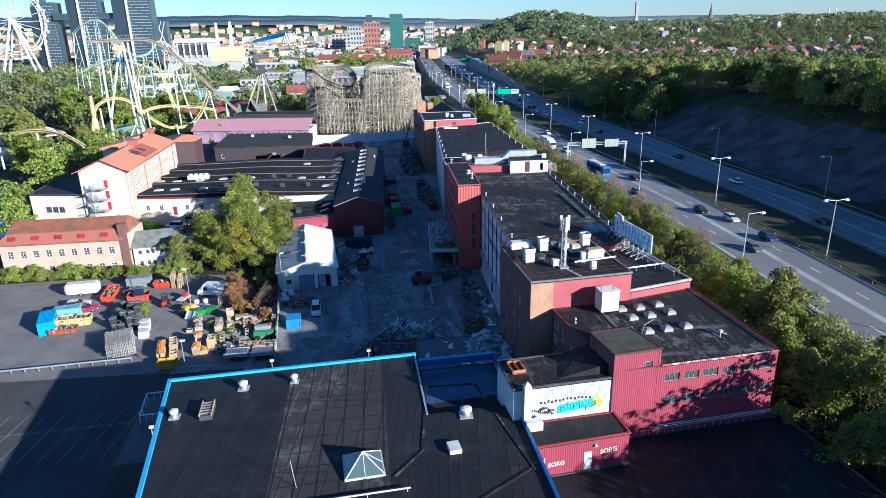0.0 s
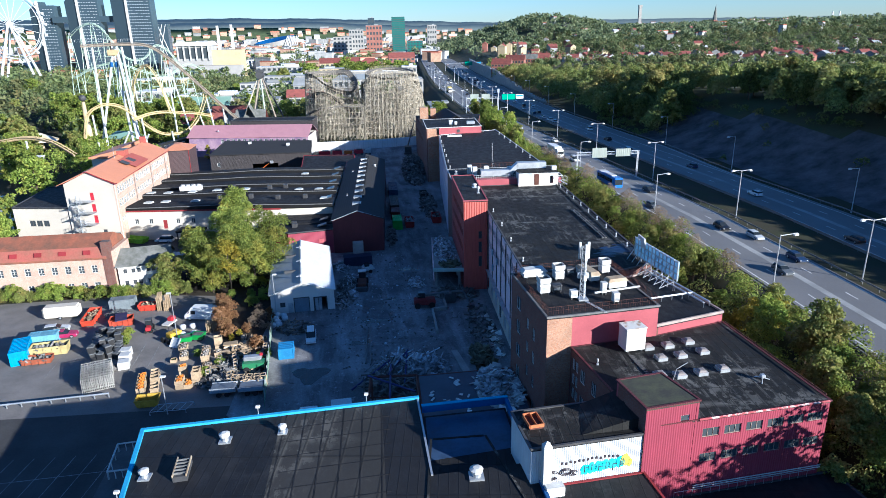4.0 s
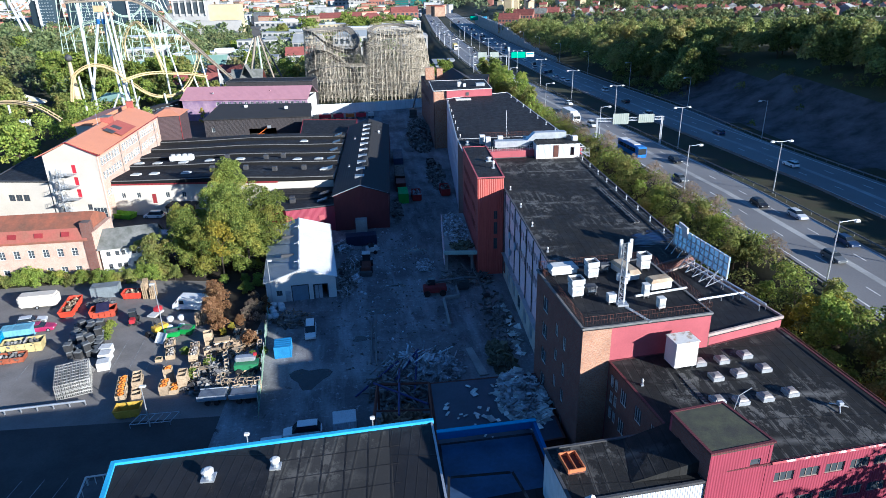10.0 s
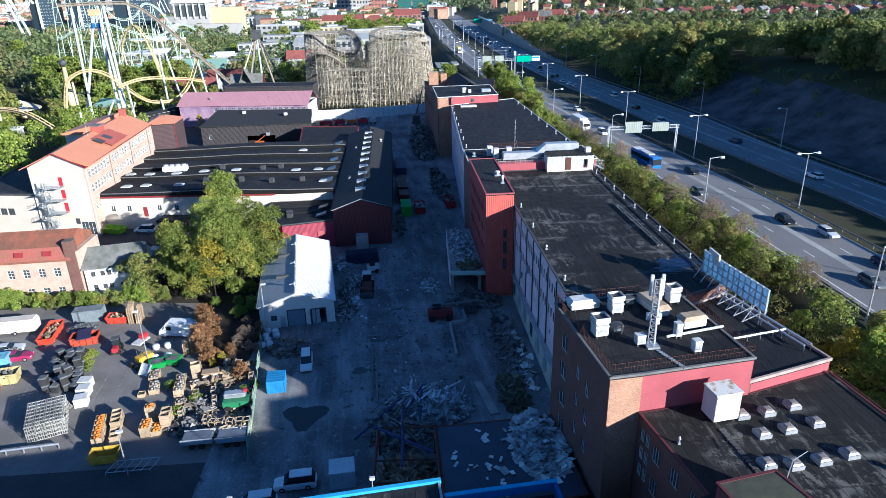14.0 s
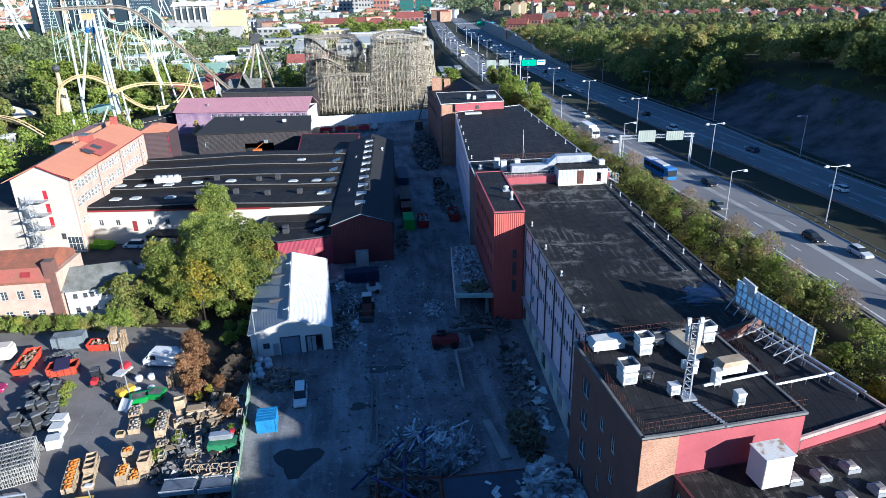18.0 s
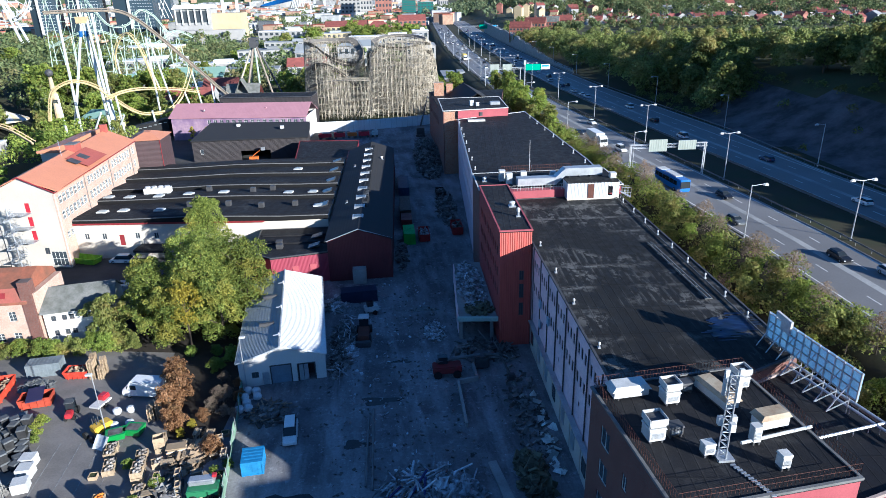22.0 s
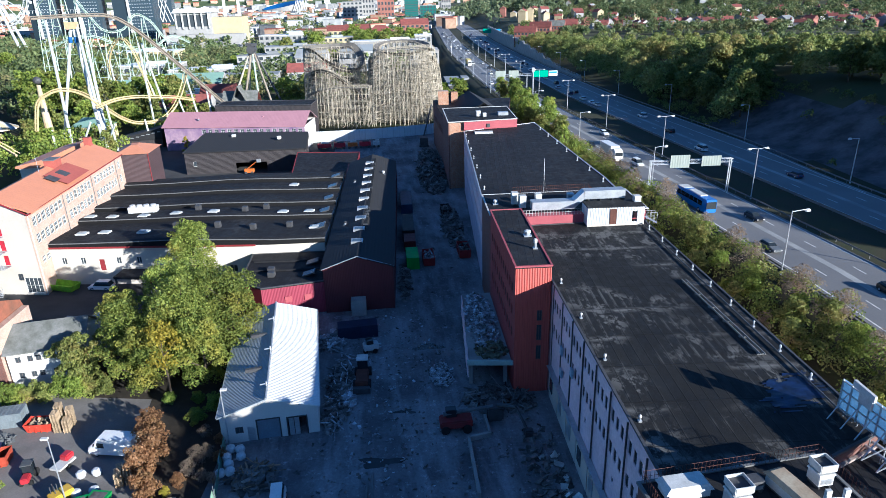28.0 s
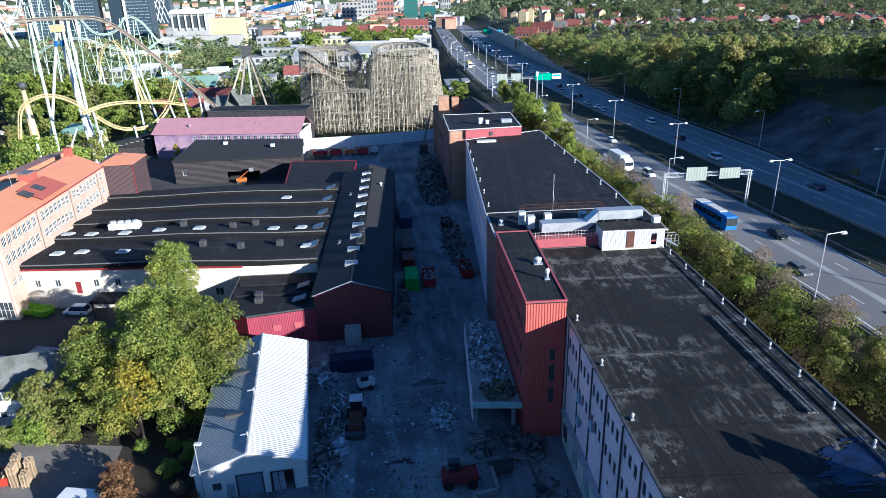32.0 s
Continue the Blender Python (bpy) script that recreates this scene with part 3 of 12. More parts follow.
strip("road_west", -22.8, -6.5, -150, 3000, ROAD_Z, M["road"], "grey asphalt motorway carriageway with white lane markings")
strip("road_east", 6.5, east_edge, -150, 3000, ROAD_Z, M["road"], "asphalt motorway carriageway in the shade of a hill")
for o in (-21.3, -7.4, 7.4, 21.3):
    strip("road_marking", o - 0.12, o + 0.12, -150, 1500, ROAD_Z + 0.012, M["paint_line"], "solid white edge line on the motorway", thick=0.01)
strip("road_marking", lambda y: east_edge(y) - 1.1, lambda y: east_edge(y) - 0.85, 190, 900, ROAD_Z + 0.012, M["paint_line"], "solid white line along the slip lane", thick=0.01)
bm = bmesh.new()
for o in (-17.5, -10.9, 10.9, 17.5):
    for k in range(120):
        y = -140 + k * 12.0
        a, b = road_x(y), road_x(y + 3)
        add_prism(bm, [(a + o - 0.1, y), (a + o + 0.1, y), (b + o + 0.1, y + 3), (b + o - 0.1, y + 3)], ROAD_Z + 0.004, ROAD_Z + 0.014)
tagged(part("lane_dashes", bm, M["paint_line"]), "broken white lane lines on the motorway", "road marking", kind="structure")
for o in (-14.1, 14.0):
    strip("worn_lane_strip", o - 0.65, o + 0.65, -150, 1500, ROAD_Z + 0.008, M["road_pale"], "pale strip along the middle of the carriageway", thick=0.007)

# ---------------------------------------------------------------- small roof things
def roof_vent(at, r=0.35, h=0.9, cap=True, material=None, label="round white roof vent with a cap", rz=0.0):
    v = thing("roof_vent", at, label, "vent", "roof vents")
    bm = bmesh.new()
    add_beam(bm, at, Vector(at) + Vector((0, 0, h * 0.6)), r * 0.7, 10)
    part("pipe", bm, M["galv"], v)
    if cap:
        bm = bmesh.new()
        z = Vector((0, 0, 1))
        add_beam(bm, Vector(at) + z * h * 0.6, Vector(at) + z * h * 0.85, r, 10, r * 1.1)
        add_beam(bm, Vector(at) + z * h * 0.85, Vector(at) + z * h, r * 1.1, 10, r * 0.5)
        part("cap", bm, material or M["white_paint"], v)
    box_part("curb", (at[0], at[1], at[2] + 0.08), (r * 2.3, r * 2.3, 0.16), M["galv"], v, rz=rz)
    return v


def dome_light(at, w=1.2, d=1.2, rz=6.0):
    """A roof dome on a curb."""
    k = ("dome", w, d)
    if k not in _cache:
        t = thing("roof_dome", at, "square plastic roof dome on a pale curb", "skylight", "roof domes on the red block")
        m = Matrix.Rotation(radians(rz), 4, "Z")
        t.matrix_basis = Matrix.Translation(at)
        bm = bmesh.new()
        add_box(bm, (0, 0, 0.2), (w, d, 0.4))
        c = new("curb", mesh_of("curb", bm, M["white_paint"] if w > 1.5 else M["galv"]))
        c.parent = t
        bm = bmesh.new()
        add_box(bm, (0, 0, 0.47), (w * 0.86, d * 0.86, 0.14), None, 0, 0.8)
        add_box(bm, (0, 0, 0.58), (w * 0.68, d * 0.68, 0.1), None, 0, 0.6)
        c = new("dome", mesh_of("dome", bm, M["glass_sky"] if w > 1.5 else M["smoky"]))
        c.parent = t
        t.matrix_basis = Matrix.Translation(at) @ m
        _cache[k] = t
        return t
    return copy_thing(_cache[k], Matrix.Translation(at) @ Matrix.Rotation(radians(rz), 4, "Z"))


def plant_box(at, w, d, h, rz=6.0, label="white ventilation unit on the flat roof", name="ventilation_unit", material=None, legs=True, hood=True):
    t = thing(name, at, label, "ventilation", "roof plant")
    mm = material or M["white_paint"]
    h *= 0.34 if "stacked" in label else 0.68
    w, d = w * 0.78, d * 0.78
    box_part("casing", (at[0], at[1], at[2] + 0.25 + h / 2), (w, d, h), mm, t, rz=rz, bevel=0.04)
    m = Matrix.Translation(at) @ Matrix.Rotation(radians(rz), 4, "Z")
    if legs:
        bm = bmesh.new()
        for x in (-w * 0.35, w * 0.35):
            add_box(bm, (x, 0, 0.125), (0.15, d * 0.9, 0.25), m)
        part("skid", bm, M["dark_metal"], t)
    if "stacked" in label:
        bm = bmesh.new()
        for x, y, a, b in ((-0.55, 0, 0.06, d * 1.1), (0.55, 0, 0.06, d * 1.1), (0, -0.55, w * 1.1 - 0.09, 0.06), (0, 0.55, w * 1.1 - 0.09, 0.06)):
            add_box(bm, (x * w, y * d, 0.3 + h), (a, b, 0.6), m)
        part("cowl", bm, mm, t, "open-topped square cowl")
        bm = bmesh.new()
        add_box(bm, (0, 0, 0.25 + h + 0.06), (w * 1.02, d * 1.02, 0.06), m)
        part("mesh", bm, M["dark_metal"], t, "dark duct opening")
        return t
    if hood and "casing" in label:
        bm = bmesh.new()
        add_box(bm, (0, 0, 0.25 + h + 0.2), (w * 1.12, d * 1.12, 0.42), m, 0, 0.78)
        part("lid", bm, M["tan_sheet"] if "rust" in label or "rounded" in label else mm, t, "tapered sheet lid")
    elif hood:
        bm = bmesh.new()
        add_box(bm, (0, 0, 0.25 + h + 0.09), (w * 1.08, d * 1.08, 0.16), m, 0, 0.93)
        part("lid", bm, mm, t)
        bm = bmesh.new()
        for k in range(5):
            add_box(bm, (0, -d / 2 - 0.02, 0.25 + h * (0.3 + 0.1 * k)), (w * 0.7, 0.05, h * 0.05), m)
        part("grille", bm, M["galv"], t)
    return t


def small_box(name, at, s, material, label, category, rz=0.0, bevel=0.03):
    t = thing(name, at, label, category)
    box_part("body", (at[0], at[1], at[2] + s[2] / 2), s, material, t, rz=rz, bevel=bevel)
    return t


# ---------------------------------------------------------------- foreground hall with the blue edge
BLUE = [(-29.1, 74.1), (-21.5, 30.0), (15.0, 30.0), (13.3, 64.0), (2.9, 63.0), (2.1, 77.4)]
hall = box_house("blue_edged_hall", BLUE, 0, 9.5, M["blue_dark"], M["wet_felt"], "low hall with a black felt roof and bright blue roof edge", upstand=0.0)
parapet("roof_edge", [BLUE[4], BLUE[5]], 9.4, 0.25, 0.22, M["galv"], hall, closed=False)
parapet("roof_edge", [BLUE[5], BLUE[0], BLUE[1]], 9.3, 0.5, 0.42, M["blue_trim"], hall, closed=False, label="bright blue metal roof edge")
parapet("roof_edge", [(15.0, 30.0), (12.7, 76.0), (2.7, 75.2)], 9.0, 0.85, 0.35, M["blue_dark"], hall, closed=False, label="blue metal upstand")
parapet("roof_edge", [(2.7, 75.2), (12.7, 76.0)], 9.87, 0.1, 0.42, M["blue_trim"], hall, closed=False)
LOWB = [(2.5, 63.2), (13.2, 64.2), (12.6, 75.8), (2.6, 75.0)]
lowb = box_house("low_roof_bay", LOWB, 0, 8.5, M["blue_dark"], M["black_felt"], "sunken flat roof bay behind a blue upstand", upstand=0.0)
# The wet bay floor mirrors the sky; that blue is put into its colour.
slab("roof_patch", [(2.9, 66.6), (12.6, 68.0), (12.4, 75.4), (2.9, 74.7)], 8.5, 8.512, mat("wet roof sheet in reflected-sky blue", (0.05, 0.085, 0.17), (0.03, 0.05, 0.1), 0.35, s1=0.35, s2=2), lowb)
slab("roof_patch", [(-13.2, 50.0), (-1.4, 51.0), (-2.2, 76.4), (-13.8, 75.4)], 9.5, 9.512, M["pale_felt"], hall, "paler grey felt with dark joints")
# felt patches, joints and a white cross rail on the hall roof
# blue patch: the sky's reflection in standing water, put into the colour
bm = bmesh.new()
add_prism(bm, [(-21.6, 33.0), (-10.0, 34.0), (-10.4, 50.5), (-24.3, 49.3)], 9.5, 9.515)
part("roof_patch", bm, M["blue_dark"], hall, "blue patch painted for sky reflected in roof water")
bm = bmesh.new()
for i in range(6):
    x = -13.0 + i * 2.2
    add_prism(bm, [(x, 50 + i * 0.1), (x + 0.14, 50), (x - 0.15, 76.3 + i * 0.12), (x - 0.3, 76.3 + i * 0.12)], 9.5, 9.53)
for i in range(9):
    y = 52.0 + i * 2.6
    add_prism(bm, [(-12.6, y), (-1.2, y + 1.2), (-1.2, y + 1.34), (-12.6, y + 0.14)], 9.5, 9.526)
part("roof_joints", bm, M["black_felt"], hall)
bm = bmesh.new()
for a, b in (((3.2, 69.0), (2.0, 56.6)), ((3.4, 68.9), (9.0, 69.0)), ((2.1, 56.5), (-1.0, 52.5)), ((9.2, 69.0), (13.0, 52.0)), ((12.7, 52.3), (5.0, 47.0))):
    d = (Vector(b) - Vector(a)).normalized()
    n = Vector((-d.y, d.x)) * 0.12
    a, b = Vector(a), Vector(b)
    add_prism(bm, [tuple(a - n), tuple(b - n), tuple(b + n), tuple(a + n)], 9.5, 9.6)
part("roof_ridge_strip", bm, M["grey_felt"], hall)
bm = bmesh.new()
add_beam(bm, (-15.0, 48.6, 9.9), (0.5, 50.3, 9.9), 0.09, 6)
for i in range(5):
    add_beam(bm, (-15 + i * 3.8, 48.6 + i * 0.42, 9.5), (-15 + i * 3.8, 48.6 + i * 0.42, 9.9), 0.05, 5)
tagged(part("roof_rail", bm, M["white_paint"]), "white pipe rail across the black roof", "rail")
for x, y, r in ((-19.3, 71.2, 0.55), (-13.2, 72.1, 0.45), (-26.0, 65.7, 0.5), (7.3, 62.3, 0.65)):
    roof_vent((x, y, 9.5), r, 1.1)
hatch = thing("roof_ladder_frame", (-22.4, 66.2, 9.5), "grey louvred smoke hatch on the roof", "roof hatch")
bm = bmesh.new()
m = Matrix.Translation((-22.4, 66.2, 9.5)) @ Matrix.Rotation(radians(6), 4, "Z")
add_box(bm, (0, 0, 0.3), (1.4, 3.0, 0.6), m)
part("curb", bm, M["dark_metal"], hatch)
for k in range(5):
    bm = bmesh.new()
    add_box(bm, (0, -1.1 + k * 0.55, 0.72), (1.3, 0.1, 0.22), m)
    part("louvre", bm, M["rail_dull"], hatch)
for x in (-0.66, 0.66):
    bm = bmesh.new()
    add_box(bm, (x, 0, 0.72), (0.1, 3.1, 0.26), m)
    part("side_rail", bm, M["tan_sheet"], hatch)
small_box("roof_hatch", (5.3, 56.2, 9.5), (1.3, 1.7, 0.5), M["white_paint"], "low white roof hatch with a ribbed lid", "roof hatch", 8)
pyr = thing("pyramid_skylight", (-4.1, 54.5, 9.5), "glass pyramid skylight with white bars", "skylight")
m = Matrix.Translation((-4.1, 54.5, 9.35)) @ Matrix.Rotation(radians(7), 4, "Z") @ Matrix.Diagonal((1.12, 1.12, 0.95, 1))
bm = bmesh.new()
add_box(bm, (0, 0, 0.2), (3.6, 3.6, 0.4), m)
part("curb", bm, M["white_paint"], pyr)
bm = bmesh.new()
cs = [m @ Vector((x * 1.7, y * 1.7, 0.4)) for x, y in ((-1, -1), (1, -1), (1, 1), (-1, 1))]
top = m @ Vector((0, 0, 2.0))
for i in range(4):
    add_beam(bm, cs[i], top, 0.07, 5)
    add_beam(bm, (cs[i] + cs[(i + 1) % 4]) / 2, top, 0.05, 5)
part("bars", bm, M["white_paint"], pyr)
for i in range(4):
    bm = bmesh.new()
    q = [bm.verts.new(v) for v in (cs[i], cs[(i + 1) % 4], top)]
    f = bm.faces.new(q)
    ext = bmesh.ops.extrude_face_region(bm, geom=[f])
    bmesh.ops.translate(bm, vec=Vector((0, 0, -0.03)), verts=[v for v in ext["geom"] if isinstance(v, bmesh.types.BMVert)])
    part("pane", bm, glass("skylight glass", (0.07, 0.1, 0.11), 0.1) if i == 0 else bpy.data.materials["skylight glass"], pyr)
for x, y in ((-16.5, 75.6), (-4.0, 76.9), (-27.2, 62.0)):
    lt = thing("roof_lamp", (x, y, 9.9), "small white floodlight on the roof edge", "lamp", "roof edge lamps")
    bm = bmesh.new()
    add_beam(bm, (x, y, 9.9), (x, y, 10.7), 0.06, 6)
    part("post", bm, M["galv"], lt)
    box_part("head", (x, y + 0.1, 10.8), (0.5, 0.35, 0.3), M["white_paint"], lt, bevel=0.04)
aer = thing("roof_aerial", (-10.5, 52.0, 9.5), "thin steel aerial pole on the roof", "aerial")
bm = bmesh.new()
add_beam(bm, (-10.5, 52.0, 9.5), (-10.8, 52.0, 12.6), 0.04, 5)
part("pole", bm, M["galv"], aer)
# lean-to bay on the west side of the hall
bay = thing("glazed_bay", (-31.5, 68, 0), "low blue bay with a white-framed glazed roof", "bay")
slab("body", [(-31.8, 61.6), (-28.5, 62.0), (-29.8, 75.9), (-32.8, 75.5)], 0, 6.5, M["dark_metal"], bay)
bm = bmesh.new()
fr = [(-31.7, 69.9, 6.5), (-29.5, 70.1, 6.5), (-30.2, 75.2, 6.5), (-32.5, 74.9, 6.5)]
for i in range(4):
    a, b = Vector(fr[i]), Vector(fr[(i + 1) % 4])
    add_beam(bm, a + Vector((0, 0, 1.0)), b + Vector((0, 0, 1.0)), 0.1, 5)
    add_beam(bm, a, a + Vector((0, 0, 1.0)), 0.1, 5)
    for k in (0.33, 0.66):
        add_beam(bm, a.lerp(b, k) + Vector((0, 0, 1.0)), a.lerp(b, k), 0.05, 5)
part("frame", bm, M["white_paint"], bay)

# ---------------------------------------------------------------- low annexes
LOWR = [(15.3, 28.0), (52.0, 28.0), (47.0, 64.6), (25.0, 62.0), (24.9, 57.7), (15.0, 56.3)]
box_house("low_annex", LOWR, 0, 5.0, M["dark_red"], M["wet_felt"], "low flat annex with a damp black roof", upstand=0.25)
SORG = [(13.6, 56.2), (24.8, 57.7), (24.3, 61.7), (13.2, 60.5)]
sorg = box_house("red_annex", SORG, 5.0, 9.0, M["red_sheet"], M["black_felt"], "small red sheet-clad annex with painted letters", upstand=0.2, trim=M["dark_red"], openings={0: [(6.0, 6.95, 5.2, 7.4)]}, mullions=0, key="door")
d = Vector((11.2, 1.5, 0)).normalized()
n = Vector((d.y, -d.x, 0))
at = Vector((13.6, 56.2, 5.2)) + d * 6.475 + n * 0.02
dm = Matrix.Translation(at) @ Matrix.Rotation(math.atan2(d.y, d.x), 4, "Z")
bm = bmesh.new()
add_box(bm, (0, 0, 1.1), (0.93, 0.06, 2.2), dm)
door = part("door", bm, M["white_paint"], sorg, "plain white door")


def painted_word(text, origin, along, size, material, label, parent, slant=0.0):
    cu = bpy.data.curves.new("letters", "FONT")
    cu.body, cu.size, cu.extrude, cu.offset = text, size, 0.012, 0.02
    ob = bpy.data.objects.new("letters", cu)
    scene.collection.objects.link(ob)
    dg = bpy.context.evaluated_depsgraph_get()
    me = bpy.data.meshes.new_from_object(ob.evaluated_get(dg))
    bpy.data.objects.remove(ob)
    me.materials.clear()
    me.materials.append(material)
    m = Matrix.Translation(origin) @ Matrix.Rotation(math.atan2(along.y, along.x), 4, "Z") @ Matrix.Rotation(radians(90), 4, "X") @ Matrix.Rotation(radians(slant), 4, "Z")
    return put("lettering", me, parent, m, label)


M["spray_cream"] = mat("cream spray paint", (0.78, 0.68, 0.5), None, 0.7, s1=1.5)
painted_word("SORG", Vector((13.6, 56.2, 6.2)) + d * 1.9 + n * 0.03, d, 0.72, M["spray_cream"], "painted letters SORG", sorg, 3)
painted_word("SORG", Vector((13.6, 56.2, 6.9)) + d * 7.9 + n * 0.03, d, 0.78, M["spray_cream"], "painted letters SORG", sorg, 3)
bm = bmesh.new()
for k in range(4):
    add_box(bm, (-5.9 + k * 0.28, -0.04, 2.0 - 0.1 * k), (0.14, 0.04, 1.2), dm)
part("graffiti", bm, M["spray_cream"], sorg)
small_box("wall_lamp", tuple(Vector((13.6, 56.2, 8.0)) + d * 7.3 + n * 0.15), (0.3, 0.25, 0.3), M["white_paint"], "small white lamp on the red wall", "lamp")
WHT = [(12.4, 60.6), (24.0, 61.9), (23.3, 68.4), (11.7, 67.1)]
white = box_house("white_annex", WHT, 5.0, 13.5, [M["white_sheet"], M["brick_brown"], M["brick_brown"], M["white_sheet"]], M["grey_felt"], "white sheet-clad annex with graffiti on its wall", upstand=0.22)
slab("roof_slope", [(17.8, 62.3), (23.8, 62.9), (23.2, 68.2), (19.0, 67.7)], 13.5, 14.0, M["grey_felt"], white, top=[13.52, 14.7, 14.7, 13.52])
# graffiti: spirals, bars and swelling letter shapes
dw = Vector((11.6, 1.3, 0)).normalized()
nw = Vector((dw.y, -dw.x, 0))
wm = Matrix.Translation(Vector((12.4, 60.6, 9.2)) + nw * 0.03) @ Matrix.Rotation(math.atan2(dw.y, dw.x), 4, "Z")
rg = random.Random(5)
M["spray_cyan"] = mat("cyan spray paint", (0.10, 0.55, 0.62), (0.05, 0.42, 0.55), 0.6, s1=1.2)
M["spray_yellow"] = mat("yellow spray paint", (0.72, 0.66, 0.08), None, 0.6, s1=1.2)
M["spray_black"] = mat("black spray paint", (0.05, 0.04, 0.05), None, 0.6, s1=1.2)


def blob(bm, cx, cz, w, h, rg, y=-0.0, n=14):
    ring = []
    for i in range(n):
        a = 2 * math.pi * i / n
        k = 1 + 0.25 * math.sin(3 * a + rg.random() * 6) * 0.6 + rg.uniform(-0.06, 0.06)
        ring.append(wm @ Vector((cx + math.cos(a) * w * k / 2, y, cz + math.sin(a) * h * k / 2)))
    f = bm.faces.new([bm.verts.new(v) for v in ring])
    ext = bmesh.ops.extrude_face_region(bm, geom=[f])
    bmesh.ops.translate(bm, vec=nw * 0.01, verts=[v for v in ext["geom"] if isinstance(v, bmesh.types.BMVert)])


bm = bmesh.new()
for k in range(6):
    blob(bm, 5.6 + k * 0.75, 1.1 + 0.06 * k, 0.95, 1.25, rg)
part("graffiti", bm, M["spray_cyan"], white, "cyan graffiti shapes")
bm = bmesh.new()
blob(bm, 9.9, 1.55, 1.0, 1.5, rg)
blob(bm, 10.4, 1.2, 0.6, 0.9, rg)
part("graffiti", bm, M["spray_yellow"], white, "yellow graffiti shape")
bm = bmesh.new()
for cx, cz, r0 in ((2.2, 0.9, 0.75), (3.6, 1.15, 0.6), (4.4, 0.9, 0.45)):
    for q in range(3):
        pts = [wm @ Vector((cx + math.cos(a) * (r0 - q * 0.18), -0.01, cz + math.sin(a) * (r0 - q * 0.18) * 0.7)) for a in np.linspace(0.4 * q, 5.6, 14)]
        for a, b in zip(pts, pts[1:]):
            add_beam(bm, a, b, 0.05, 4)
for k in range(14):
    add_box(bm, (3.2 + k * 0.45, -0.01, 2.2 + rg.uniform(-0.1, 0.15)), (0.22, 0.02, 0.3), wm)
for k in range(6):
    add_box(bm, (5.6 + k * 0.75, -0.016, 1.1 + rg.uniform(-0.2, 0.2)), (0.08, 0.02, 0.8), wm)
    add_box(bm, (5.8 + k * 0.75, -0.016, 1.3 + rg.uniform(-0.3, 0.2)), (0.4, 0.02, 0.07), wm)
part("graffiti", bm, M["spray_black"], white, "black graffiti outlines")
duct = thing("wall_duct", (13.8, 60.0, 9.0), "tall white sheet-metal duct on the wall", "duct")
box_part("shaft", (13.8, 60.1, 11.6), (0.85, 0.75, 5.2), M["white_paint"], duct, rz=6, bevel=0.03)
box_part("cap", (13.8, 60.1, 14.45), (0.85, 0.75, 0.5), M["white_paint"], duct, rz=6, taper=0.05)
box_part("elbow", (14.5, 59.5, 9.55), (1.9, 1.0, 1.1), M["white_paint"], duct, rz=6, bevel=0.05)
tray = thing("rust_tray", (13.2, 64.6, 13.5), "rusty open steel tray on the roof", "tray")
m = Matrix.Translation((13.5, 64.9, 13.5)) @ Matrix.Rotation(radians(8), 4, "Z")
bm = bmesh.new()
add_box(bm, (0, 0, 0.1), (1.5, 2.2, 0.2), m)
part("floor", bm, M["rust"], tray)
for x, y, w, dd in ((-0.75, 0, 0.1, 2.2), (0.75, 0, 0.1, 2.2), (0, 1.1, 1.4, 0.1), (0, -1.1, 1.4, 0.1), (0, 0, 0.08, 2.0)):
    bm = bmesh.new()
    add_box(bm, (x, y, 0.38), (w, dd, 0.36), m)
    part("side", bm, mat("orange rusty edge", (0.5, 0.17, 0.06), (0.36, 0.12, 0.05), 0.8) if "orange rusty edge" not in bpy.data.materials else bpy.data.materials["orange rusty edge"], tray)

# ---------------------------------------------------------------- red office block
RED = [(24.1, 61.9), (45.1, 64.4), (43.3, 84.0), (33.2, 81.2), (21.5, 79.3)]
fo = [(u - 0.95, u + 0.95, z, z + 1.05) for z in (12.0, 9.0) for u in (7.4, 9.9, 12.4, 14.9, 17.3, 19.6)]
wo = [(u - 0.65, u + 0.65, z, z + 1.8) for z in (11.0, 7.4) for u in (3.4, 6.4, 9.4)] + [(o, o + 0.7, z, z + 1.5) for z in (11.6, 9.6, 7.6) for o in (0.5, 1.4)]
red = box_house("red_office_block", RED, 4.0, 14.3, [M["red_sheet"], M["red_sheet"], M["brick_brown"], M["brick_brown"], M["brick_brown"]], M["grey_felt"], "red sheet-clad office block with a weathered felt roof", upstand=0.13, trim=M["maroon"], openings={0: fo, 4: wo}, mullions=2, frame={0: M["frame_tan"], 4: M["frame_white"]}, key="ro")
bm = bmesh.new()
add_beam(bm, (29.9, 62.45, 14.28), (44.9, 64.25, 14.28), 0.13, 4)
part("eaves_strip", bm, mat("peeling red and white paint", (0.33, 0.07, 0.08), (0.62, 0.5, 0.47), 0.8, s1=0.9, s2=5, edge=(0.5, 0.58)), red, "peeling paint along the roof edge")
for z in (6.1, 6.35):
    bm = bmesh.new()
    add_beam(bm, (30.0, 62.4, z), (45.2, 64.2, z), 0.06, 5)
    part("wall_pipe", bm, M["white_paint"], red)
bm = bmesh.new()
for k in range(16):
    a = Vector((28.0 + k * 1.05, 62.2 + k * 0.125, 5.0))
    add_beam(bm, a, a + Vector((0, 0, 0.9)), 0.03, 4)
add_beam(bm, (28.0, 62.1, 5.9), (44.6, 64.1, 5.9), 0.04, 5)
